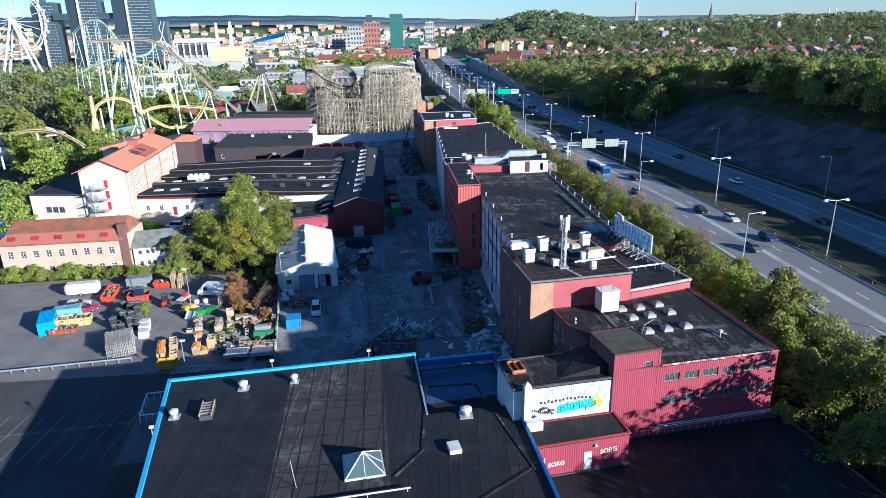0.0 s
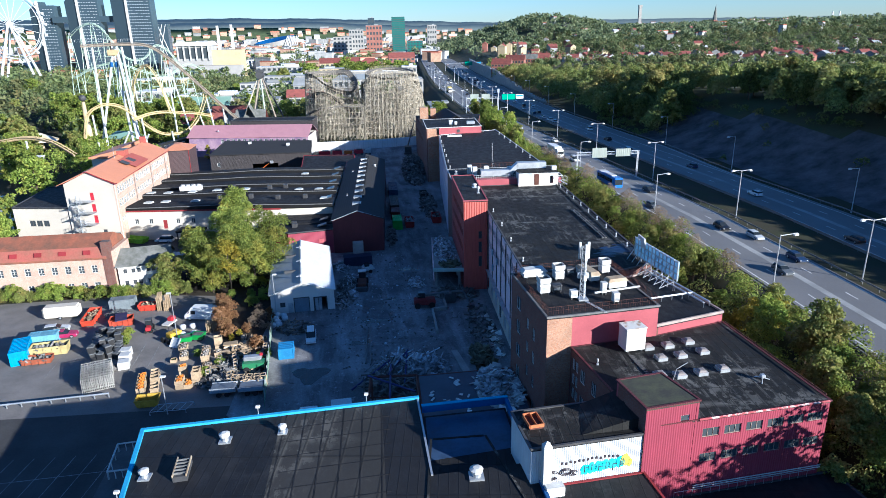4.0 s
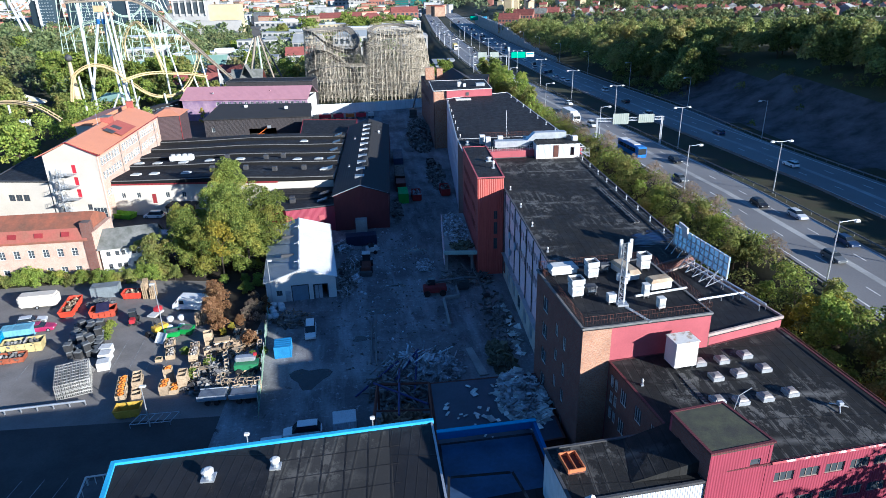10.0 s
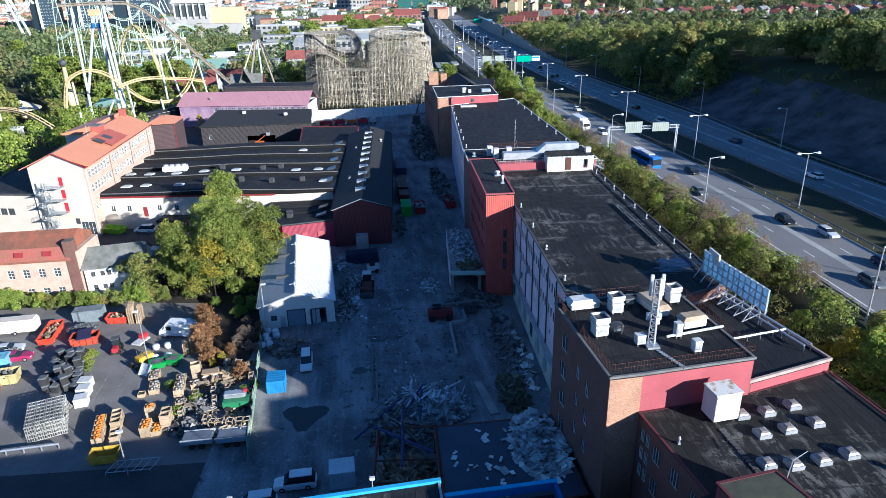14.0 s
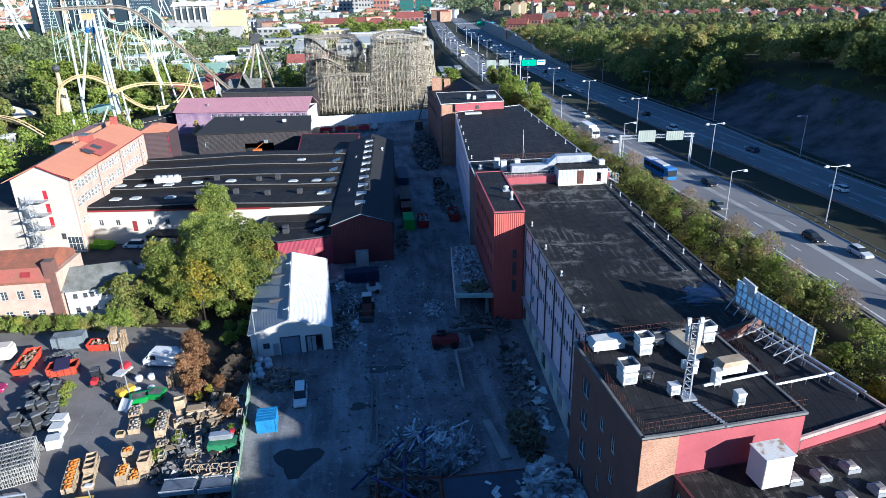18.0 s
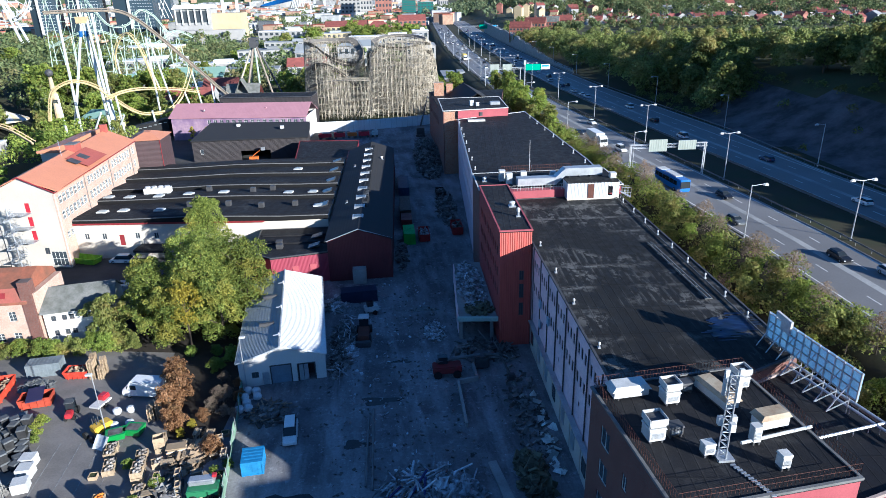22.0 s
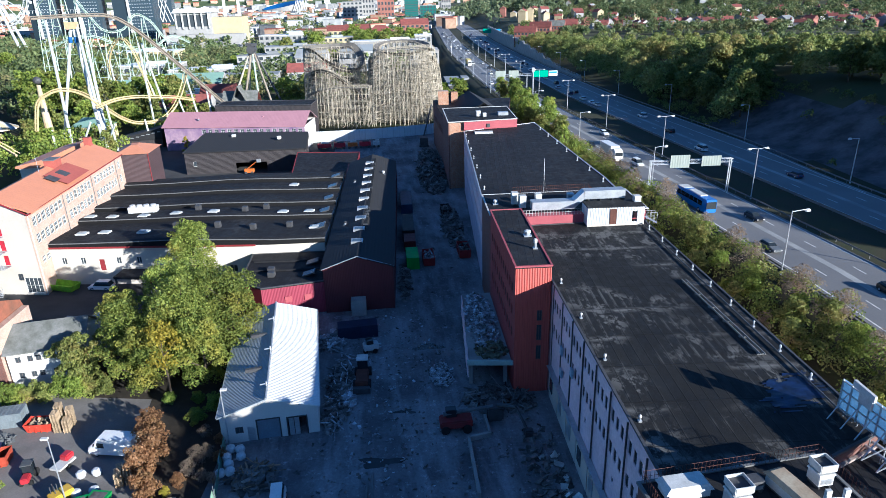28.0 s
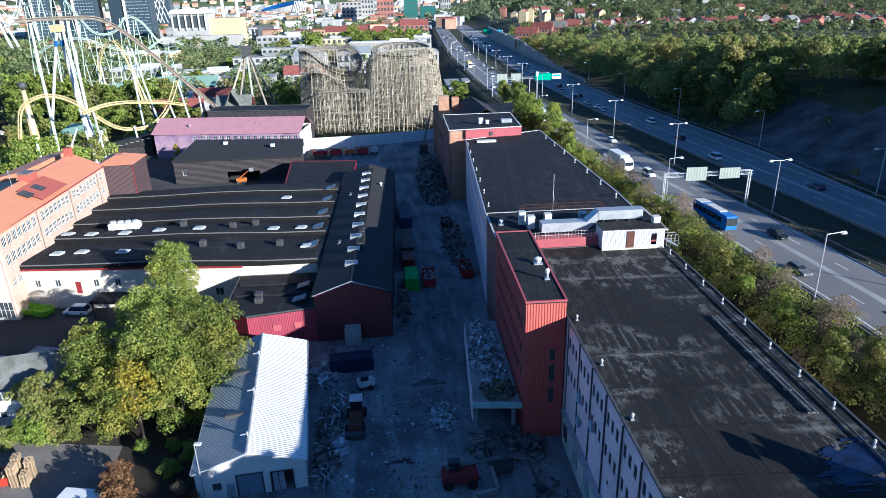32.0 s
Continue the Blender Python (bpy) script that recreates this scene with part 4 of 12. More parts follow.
tagged(part("low_rail", bm, M["galv"]), "thin steel rail along the red wall foot", "rail")
STR = [(24.0, 61.7), (29.8, 62.6), (28.1, 68.2), (23.0, 67.3)]
stair = box_house("red_stair_tower", STR, 4.0, 16.5, [M["red_sheet"], M["red_sheet"], M["red_sheet"], M["brick_brown"]], mat("mossy roof felt", (0.075, 0.08, 0.05), (0.045, 0.046, 0.04), 0.95, s1=0.6, s2=4, bump=0.4), "red sheet-clad stair tower with a mossy flat roof", upstand=0.16, trim=M["maroon"], openings={0: [(3.9, 4.9, 14.2, 15.0)], 3: [(1.2, 1.8, 13.6, 14.8), (2.9, 3.5, 13.0, 14.2), (4.4, 5.0, 11.4, 12.6)]}, mullions=0, key="s")
for x, y in ((30.6, 77.8), (33.2, 78.0), (36.1, 78.7), (31.1, 75.0), (33.7, 75.4), (36.7, 76.0), (29.4, 71.2), (31.6, 70.9), (34.2, 71.2), (37.0, 71.7)):
    dome_light((x, y, 14.3))
fan = plant_box((28.6, 78.0, 14.3), 3.3, 2.6, 4.2, 8, "large white sheet-metal fan room on the roof", "fan_room", M["white_wall"], legs=True, hood=False)
bm = bmesh.new()
add_box(bm, (0, 0, 3.16), (2.72, 2.16, 0.1), Matrix.Translation((28.6, 78.0, 14.3)) @ Matrix.Rotation(radians(8), 4, "Z"))
part("lid", bm, M["peeling"], fan, "white lid sheets stained by rust")
cable = bmesh.new()
for i in range(26):
    y = 76 - i * 0.42
    add_box(cable, (27.9 + i * 0.03, y, 14.36), (0.5, 0.3, 0.12))
tagged(part("cable_tray", cable, M["dark_metal"]), "dark cable tray across the felt roof", "cable tray")
for at, h in (((30.0, 69.3, 14.3), 2.4),):
    t = thing("aerial", at, "bent steel aerial on a roof stand", "aerial")
    bm = bmesh.new()
    add_beam(bm, at, (at[0] + 0.6, at[1] + 0.5, at[2] + 1.6), 0.04, 5)
    add_beam(bm, (at[0] + 0.6, at[1] + 0.5, at[2] + 1.6), (at[0] + 2.0, at[1] + 0.9, at[2] + 2.1), 0.04, 5)
    part("pole", bm, M["galv"], t)
    roof_vent((29.0, 68.6, 14.3), 0.25, 0.6)
sat = thing("roof_fan", (40.2, 69.0, 14.3), "small grey fan on a frame on the roof", "fan")
bm = bmesh.new()
for a in range(3):
    add_beam(bm, (40.2, 69, 14.7), (40.2 + 0.9 * math.cos(a * 2.1), 69 + 0.9 * math.sin(a * 2.1), 14.35), 0.06, 5)
part("legs", bm, M["galv"], sat)
box_part("motor", (40.2, 69, 14.85), (0.5, 0.5, 0.4), M["galv"], sat, bevel=0.05)
roof_vent((23.3, 74.6, 14.3), 0.12, 0.8)
# ventilation stack along the roof joint
bm = bmesh.new()
add_beam(bm, (45.0, 65.0, 14.6), (43.3, 83.6, 14.6), 0.07, 5)
part("edge_rail", bm, M["rust"], red)

# ---------------------------------------------------------------- brick block
BRK = [(18.3, 79.2), (21.5, 79.5), (33.0, 81.0), (31.4, 96.2), (16.8, 94.4)]
bo = []
for z in (3.6, 7.2, 10.8, 14.4):
    bo += [(2.6, 4.4, z, z + 2.0)]
for z in (2.6, 6.4, 10.0, 13.4):
    bo += [(7.2, 8.1, z, z + 1.6), (9.8, 10.7, z - 0.5, z + 1.3)]
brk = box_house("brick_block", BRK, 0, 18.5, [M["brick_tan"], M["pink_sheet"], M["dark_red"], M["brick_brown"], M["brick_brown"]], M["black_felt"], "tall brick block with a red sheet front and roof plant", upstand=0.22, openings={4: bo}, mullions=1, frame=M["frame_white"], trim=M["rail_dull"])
railing(brk, [(18.5, 79.5), (33.0, 81.2), (31.5, 96.0), (17.0, 94.3)], 18.7, 1.0, 0.32, M["rust"], closed=True, bars=2, r=0.018)
plant_box((19.6, 86.9, 18.5), 1.8, 1.8, 1.5, 6)
plant_box((19.6, 86.9, 19.75), 1.75, 1.7, 1.4, 6, "white ventilation unit stacked on another", legs=False)
plant_box((22.8, 91.6, 18.5), 1.7, 1.7, 1.4, 6)
plant_box((22.8, 91.6, 19.7), 1.65, 1.6, 1.3, 6, "white ventilation unit stacked on another", legs=False)
plant_box((19.6, 93.0, 18.5), 4.2, 2.0, 1.0, 6, "long low white ventilation casing")
plant_box((29.9, 93.2, 18.5), 1.6, 1.6, 1.3, 6)
plant_box((29.9, 93.2, 19.65), 1.55, 1.5, 1.1, 6, "white ventilation unit stacked on another", legs=False)
plant_box((27.0, 91.6, 18.5), 1.8, 5.2, 1.2, 14, "long pale rusty-edged ventilation casing")
plant_box((29.6, 87.5, 18.5), 3.4, 1.7, 1.3, 10, "pale ventilation casing with a rounded top")
plant_box((27.3, 85.6, 18.5), 0.9, 0.9, 1.9, 6)
plant_box((27.9, 82.6, 18.5), 1.0, 1.0, 1.5, 6)
plant_box((23.0, 84.6, 18.5), 1.2, 1.0, 1.2, 6)
plant_box((21.4, 87.2, 18.5), 1.6, 1.2, 1.0, 6, "dark grey cooling unit", material=M["dark_metal"])
plant_box((24.8, 93.0, 18.5), 1.4, 1.2, 1.0, 6, "dark grey cooling unit", material=M["dark_metal"])
pipe = bmesh.new()
add_beam(pipe, (26.0, 85.2, 18.9), (32.6, 86.6, 18.9), 0.14, 8)
tagged(part("roof_pipe", pipe, M["white_paint"]), "white pipe run across the roof", "pipe")
cable = bmesh.new()
for i in range(12):
    add_box(cable, (24.4 + i * 0.12, 83.2 - i * 0.3, 18.56), (0.4, 0.2, 0.1))
tagged(part("cable_tray", cable, M["galv"]), "grey cable tray from the mast to the roof edge", "cable tray")


def lattice_mast(at, h, w, name, label, rz=0.0):
    t = thing(name, at, label, "mast")
    m = Matrix.Translation(at) @ Matrix.Rotation(radians(rz), 4, "Z")
    cs = [(math.cos(a) * w, math.sin(a) * w) for a in (0.5, 2.6, 4.7)]
    for x, y in cs:
        bm = bmesh.new()
        add_beam(bm, m @ Vector((x, y, 0)), m @ Vector((x * 0.8, y * 0.8, h)), 0.07, 6)
        part("leg", bm, M["galv"], t)
    bm = bmesh.new()
    k = int(h / 0.7)
    for i in range(k):
        z0, z1 = h * i / k, h * (i + 1) / k
        for q in range(3):
            a, b = cs[q], cs[(q + 1) % 3]
            add_beam(bm, m @ Vector((*a, z0)), m @ Vector((*b, z1)), 0.03, 4)
            add_beam(bm, m @ Vector((*a, z1)), m @ Vector((*b, z1)), 0.03, 4)
    part("lattice", bm, M["galv"], t)
    for i, (x, y) in enumerate(cs):
        bm = bmesh.new()
        add_box(bm, (x * 1.5, y * 1.5, h - 0.6), (0.32, 0.22, 2.2), m)
        part("antenna_panel", bm, M["white_paint"], t)
        bm = bmesh.new()
        add_box(bm, (x * 1.4, y * 1.4, h * 0.45), (0.4, 0.4, 0.7), m)
        part("radio_box", bm, M["white_paint"], t)
    bm = bmesh.new()
    add_box(bm, (0, 0, 0.1), (w * 3, w * 3, 0.2), m)
    part("base_frame", bm, M["galv"], t)
    return t


lattice_mast((24.1, 84.2, 18.5), 7.2, 0.42, "telecom_mast", "steel lattice telecom mast with white antenna panels")

BRE = [(33.0, 81.2), (43.3, 84.2), (40.0, 100.0), (31.4, 96.2)]
east = box_house("east_block", BRE, 0, 15.6, [M["pink_sheet"], M["brick_brown"]], M["wet_felt"], "lower block with a pink-red parapet", upstand=0.35, trim=M["pale_edge"])
bm = bmesh.new()
for a, b in (((41.5, 86.0), (38.0, 101.0)), ((42.4, 86.2), (39.0, 101.0)), ((33.5, 88.0), (41.6, 89.6))):
    add_beam(bm, (*a, 16.3), (*b, 16.3), 0.13, 6)
    for k in range(6):
        p = Vector((*a, 0)).lerp(Vector((*b, 0)), k / 5)
        add_beam(bm, (p.x, p.y, 15.6), (p.x, p.y, 16.3), 0.06, 4)
tagged(part("roof_rail", bm, M["galv"]), "pale steel rails on the lower roof", "rail")

# ---------------------------------------------------------------- billboard
bb = thing("billboard", (39.5, 97.5, 16), "back of a roof billboard with a steel frame", "billboard")
a, b = Vector((38.3, 103.4, 0)), Vector((40.0, 91.4, 0))
d = (b - a).normalized()
n = Vector((d.y, -d.x, 0))
bm = bmesh.new()
m = Matrix.Translation((a + b) / 2) @ Matrix.Rotation(math.atan2(d.y, d.x), 4, "Z")
add_box(bm, (0, 0.12, 18.8), ((b - a).length, 0.12, 2.9), m)
part("board", bm, sheer("pale blue-white sheet", (0.5, 0.68, 0.84), (0.38, 0.56, 0.76)), bb)
for k in range(13):
    p = a.lerp(b, k / 12) + n * 0.05
    bm = bmesh.new()
    add_box(bm, (-(b - a).length / 2 + (b - a).length * k / 12, -0.02, 18.8), (0.1, 0.14, 3.1), m)
    part("upright", bm, M["galv"], bb)
for z in (17.5, 18.4, 19.3, 20.2):
    bm = bmesh.new()
    add_box(bm, (0, -0.06, z), ((b - a).length, 0.12, 0.09), m)
    part("rail", bm, M["galv"], bb)
for k in range(8):
    p = a.lerp(b, (k + 0.5) / 8)
    bm = bmesh.new()
    add_beam(bm, p + n * 2.2 + Vector((0, 0, 16.2)), p + Vector((0, 0, 19.4)), 0.06, 5)
    add_beam(bm, p + n * 2.2 + Vector((0, 0, 16.2)), p + Vector((0, 0, 17.0)), 0.06, 5)
    add_beam(bm, p + Vector((0, 0, 15.6)), p + Vector((0, 0, 17.4)), 0.06, 5)
    part("brace", bm, M["galv"], bb)
bm = bmesh.new()
p = a.lerp(b, 0.22) + n * 0.5
add_box(bm, (p.x, p.y, 20.9), (0.25, 2.6, 0.6))
add_box(bm, (p.x + 0.3, p.y, 20.0), (0.2, 1.6, 1.2))
part("lamp_box", bm, M["white_paint"], bb)

# ---------------------------------------------------------------- long factory block
LONG = [(19.6, 94.8), (31.4, 96.4), (40.0, 100.2), (39.8, 156.6), (19.3, 156.0)]
lo = []
for k in range(8):
    u0 = 22.6 + k * 4.84
    for z in (13.6, 9.9):
        lo += [(u0 + o, u0 + o + 0.75, z, z + 1.5) for o in (0.6, 1.95, 3.3)]
    if k % 2:
        lo.append((u0 + 1.9, u0 + 2.4, 7.3, 7.9))
long_b = box_house("long_factory_block", LONG, 0, 17.0, [M["brick_brown"], M["brick_brown"], M["lilac"], M["lilac"], M["lilac"]], M["grey_felt"], "long lilac factory block with rows of small windows", upstand=0.22, openings={4: lo}, mullions=0, key="l", frame=M["frame_dark"], trim=M["dark_metal"])
bm = bmesh.new()
for k in range(9):
    y = 133.0 - k * 4.84
    add_box(bm, (19.38, y, 10.6), (0.16, 0.12, 12.2))
part("joint_strip", bm, M["dark_metal"], long_b)
for k in range(8):
    y = 130.6 - k * 4.84
    bm = bmesh.new()
    add_box(bm, (19.3, y, 2.3), (0.25, 4.5, 4.6))
    pl = part("ground_panel", bm, M["cream"], long_b, "worn cream ground-floor panel")
    bm = bmesh.new()
    add_box(bm, (19.14, y + 0.9, 2.4), (0.1, 1.5, 2.0))
    part("shutter", bm, M["galv"] if k % 3 else M["glass"], long_b)
bm = bmesh.new()
add_box(bm, (19.1, 114.0, 4.75), (0.7, 38.0, 0.16))
part("ledge", bm, M["galv"], long_b, "thin metal ledge over the ground floor")
rg = random.Random(8)
for k in range(6):
    bm = bmesh.new()
    y = 128 - rg.uniform(0, 26)
    add_box(bm, (19.2, y, rg.choice((7.4, 10.4, 4.0))), (0.25, 0.9, 1.1), Matrix.Identity(4))
    tagged(part("hanging_sheet", bm, mat("pale blue plastic sheet", (0.4, 0.5, 0.62), None, 0.5) if "pale blue plastic sheet" not in bpy.data.materials else bpy.data.materials["pale blue plastic sheet"]), "torn pale plastic sheet hanging from a window", "sheet", "hanging sheets")
for y in (133.2, 123.3, 114.0, 103.6):
    roof_vent((20.3, y, 17.0), 0.14, 0.75, label="small white pipe vent by the roof edge")
for k in range(10):
    roof_vent((38.9, 103 + k * 5.4, 17.0), 0.12, 0.8, label="small white pipe vent by the roof edge")
bm = bmesh.new()
for k in range(2):
    add_beam(bm, (36.4 + k * 0.5, 113.0, 17.25), (36.0 + k * 0.5, 132.0, 17.25), 0.09, 5)
    for q in range(6):
        add_box(bm, (36.4 + k * 0.5 - q * 0.07, 113.5 + q * 3.6, 17.08), (0.3, 0.3, 0.16))
tagged(part("roof_pipe", bm, M["rail_dull"]), "pair of thin pipes along the felt roof", "pipe")
bm = bmesh.new()
add_beam(bm, (38.4, 101.5, 17.2), (38.6, 155.0, 17.2), 0.1, 5)
tagged(part("roof_cable_duct", bm, M["dark_metal"]), "dark cable duct along the roof edge", "cable duct")
# wrinkled sheet for a roof puddle; the reflected sky is put into its blue
bm = bmesh.new()
gr = [[bm.verts.new((30.5 + i * 0.19 + 0.12 * j, 103.0 + j * 0.2, 17.03 + 0.12 * abs(noise.noise((i * 0.12, j * 0.4, 3.0))))) for i in range(37)] for j in range(37)]
for j in range(36):
    for i in range(36):
        if ((i - 18) / 17.5) ** 2 + ((j - 18) / (15 + 3 * noise.noise((i * 0.3, 0.0, 7.0)))) ** 2 < 0.75 + 0.9 * noise.noise((i * 0.12, j * 0.55, 1.0)):
            bm.faces.new((gr[j][i], gr[j][i + 1], gr[j + 1][i + 1], gr[j + 1][i])).smooth = True
for v in [v for v in bm.verts if not v.link_faces]:
    bm.verts.remove(v)
tagged(part("tarpaulin", bm, mat("puddle in reflected-sky blue", (0.012, 0.024, 0.08), (0.006, 0.008, 0.018), 0.35, s1=0.8, s2=2.2)), "wrinkled dark blue roof puddle with sky blue in its colour", "tarpaulin")

# ---------------------------------------------------------------- red tower
TOW = [(14.4, 134.0), (19.2, 134.0), (19.4, 158.0), (14.3, 158.0)]
to = [(u, u + 1.0, z, z + 1.5) for z in (14.6, 11.2, 7.8) for u in [2.0 + 1.9 * k for k in range(11)]]
tow = box_house("red_tower", TOW, 0, 19.3, [M["tower_lit"], M["maroon"], M["brick_brown"], M["tower_shade"]], M["black_felt"], "red sheet-clad stair tower beside the long block", upstand=0.22, trim=M["pink_sheet"], openings={0: [(3.0, 3.7, 5.2, 7.4), (3.0, 3.7, 8.2, 10.6), (3.0, 3.7, 11.2, 12.8)], 3: to}, mullions=1, key="t", frame=M["frame_dark"])
roof_vent((18.1, 145.4, 19.3), 0.5, 0.9)
roof_vent((18.2, 140.2, 19.3), 0.28, 1.5)

# ---------------------------------------------------------------- roof terrace and penthouse
TERR = [(14.3, 158.2), (41.0, 158.2), (41.0, 170.0), (14.4, 170.0)]
terr = box_house("plant_terrace", TERR, 0, 18.4, [M["pink_sheet"], M["white_wall"], M["lilac"], M["brick_brown"]], M["black_felt"], "raised roof terrace with a pink-red front", upstand=0.15, trim=M["white_paint"])
slab("front", [(19.5, 156.2), (29.6, 156.4), (29.6, 158.2), (19.5, 158.2)], 16.9, 18.5, M["pink_sheet"], terr)
railing(terr, [(19.5, 156.4), (29.6, 156.6)], 18.5, 1.0, 0.5, M["white_paint"], bars=2)
railing(terr, [(20.0, 169.6), (34.0, 169.8), (34.0, 163.0)], 18.5, 1.2, 0.35, M["rust"], bars=2)
hut = thing("white_plant_hut", (34.3, 156.0, 17.0), "white sheet-clad plant hut with a rusty brown door", "hut")
HT = [(29.7, 154.6), (39.0, 154.4), (39.2, 158.0), (29.7, 158.1)]
for i in range(4):
    wall("wall", hut, HT[i], HT[(i + 1) % 4], 17.0, 20.0, M["white_sheet"], [(7.3, 8.2, 17.5, 19.3)] if i == 0 else ())
slab("roof", HT, 20.0, 20.15, M["grey_felt"], hut)
box_part("door", (33.9, 154.48, 18.5), (1.1, 0.08, 2.6), M["rust"], hut, "rusty brown double door")
box_part("sill", (34.3, 154.35, 17.12), (9.4, 0.25, 0.22), M["cream"], hut)
bm = bmesh.new()
for k in range(6):
    add_box(bm, (39.6 + 0.3 * k, 154.9, 18.0 - 0.17 * k), (0.32, 1.1, 0.06))
steps = thing("steel_steps", (40.2, 155.0, 17.0), "galvanised steps with handrails beside the hut", "steps")
part("treads", bm, M["galv"], steps)
railing(steps, [(39.4, 154.4), (41.2, 154.4)], 17.0, 1.9, 0.6, M["white_paint"])
railing(steps, [(39.4, 155.5), (41.2, 155.5)], 17.0, 1.9, 0.6, M["white_paint"])
dct = thing("air_duct", (28.0, 160.0, 18.4), "large bright sheet-metal air duct with a kink", "duct")
for c, s, rx in (((25.0, 159.6, 19.4), (7.2, 2.0, 1.4), 0), ((33.6, 159.6, 21.0), (7.0, 2.0, 1.4), 0)):
    box_part("duct_run", c, s, M["galv"], dct, bevel=0.05)
bm = bmesh.new()
vs = []
for x, z in ((28.5, 18.75), (30.2, 20.3)):
    for y in (158.65, 160.55):
        for h in (0, 1.4):
            vs.append(bm.verts.new((x, y, z + h)))
bmesh.ops.convex_hull(bm, input=vs)
part("duct_kink", bm, M["galv"], dct)
for k in range(7):
    box_part("skid", (22.0 + k * 2.4 if k < 3 else 31 + (k - 3) * 2, 159.6, 18.6 if k < 3 else 19.35), (0.15, 1.8, 0.4 if k < 3 else 1.9), M["dark_metal"], dct)
for x, y, h in ((19.2, 163.2, 2.8), (20.2, 161.0, 2.8), (23.2, 162.6, 2.4), (29.4, 164.8, 1.2), (38.5, 157.0, 3.4)):
    plant_box((x, y, 18.4), 1.4, 1.4, h, 0, "tall white cooling unit on the terrace")
bm = bmesh.new()
add_beam(bm, (26.0, 171.0, 17.0), (26.0, 171.0, 24.5), 0.05, 5)
add_beam(bm, (26.0, 171.0, 21.0), (27.0, 171.2, 17.0), 0.02, 4)
tagged(part("antenna_pole", bm, M["galv"]), "thin antenna pole with a stay wire", "antenna")
roof_vent((16.0, 164.0, 18.4), 0.4, 0.9)

# ---------------------------------------------------------------- far factory blocks
FARB = [(14.6, 170.2), (41.0, 170.2), (41.3, 183.0), (39.0, 245.0), (17.4, 236.0)]
fo = [(u, u + 1.1, z, z + 1.5) for z in (13.4, 9.8, 6.2) for u in [1.5 + 2.15 * k for k in range(30)]]
farb = box_house("far_factory_block", FARB, 0, 17.0, [M["lilac"]], M["black_felt"], "long factory block with a black felt roof", upstand=0.22, openings={4: fo}, mullions=1, key="f", trim=M["galv"])
for k in range(7):
    roof_vent((40.0 - 0.25 * k, 180 + k * 9.0, 17.0), 0.16, 0.9, label="small white pipe vent by the roof edge")
    roof_vent((15.8 + 0.25 * k, 178 + k * 8.5, 17.0), 0.14, 0.8, label="small white pipe vent by the roof edge")
small_box("roof_box", (22.5, 232.5, 17.0), (5.0, 1.6, 0.5), M["white_paint"], "long low white box on the felt roof", "roof box")
ENDB = [(13.2, 238.0), (33.0, 240.0), (33.5, 262.0), (13.2, 262.0)]
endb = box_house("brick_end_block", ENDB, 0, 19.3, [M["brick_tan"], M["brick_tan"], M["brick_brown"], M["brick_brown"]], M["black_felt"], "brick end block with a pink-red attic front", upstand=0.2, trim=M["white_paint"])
slab("front", [(17.6, 237.6), (33.0, 239.6), (33.0, 240.0), (17.6, 238.0)], 17.0, 19.2, M["pink_sheet"], endb)
box_part("hatch", (24.6, 238.3, 18.0), (0.9, 0.2, 1.0), M["dark_metal"], endb)
plant_box((22.5, 245.0, 19.3), 1.6, 1.6, 2.0, 5)
plant_box((24.2, 244.0, 19.3), 1.2, 1.2, 1.3, 5)
small_box("roof_ridge_box", (30.0, 247.0, 19.3), (3.0, 2.0, 0.9), M["galv"], "low grey ventilation box on the roof", "vent")
OLDB = [(13.5, 262.4), (34, 262.4), (41, 300), (12, 300)]
oldb = thing("dark_pitched_block", (26, 280, 0), "older block with a dark pitched roof", "building")
for i in range(4):
    wall("wall", oldb, OLDB[i], OLDB[(i + 1) % 4], 0, 16.0, M["brick_brown"], row_openings(2, 36, 12, 1.2, 10, 12) if i == 3 else ())
slab("roof", OLDB, 16.0, 16.3, M["black_felt"], oldb)
gable_roof("roof", oldb, (27.0, 268), (25.0, 296), 6, 6, 16.3, 19.6, (M["sheet_roof"], M["sheet_roof"]))
box_part("chimney", (15.2, 290.0, 18.5), (3.6, 3.6, 5.0), M["brick_tan"], oldb, "red brick chimney block")
box_part("chimney", (19.4, 293.0, 18.0), (2.4, 2.4, 4.0), M["brick_tan"], oldb, "red brick chimney block")

# ---------------------------------------------------------------- ruined canopy beside the tower
ruin = thing("ruined_canopy", (11.5, 146, 0), "half-demolished concrete canopy covered in rubble", "ruin")
slab("deck", [(8.2, 136.2), (14.3, 135.4), (14.2, 158.0), (9.3, 158.0)], 3.9, 4.3, M["concrete"], ruin)
for y in (137.0, 143.0, 149.0, 155.5):
    for x in (8.6, 13.6):
        box_part("column", (x + (y - 136) * 0.04, y, 1.95), (0.5, 0.5, 3.9), M["concrete"], ruin)
bm = bmesh.new()
for k in range(12):
    y = 137 + k * 1.75
    add_box(bm, (8.15 + (y - 136) * 0.05, y, 3.0 + 0.4 * math.sin(k * 2.1)), (0.12, 1.7, 3.0 + 0.8 * math.sin(k * 1.3)))
part("cladding", bm, M["lilac"], ruin, "bent pale cladding along the canopy edge")
box_part("edge_beam", (11.4, 135.5, 4.15), (6.8, 0.4, 0.7), mat("pale green painted steel", (0.45, 0.55, 0.5), None, 0.6), ruin, rz=-6)

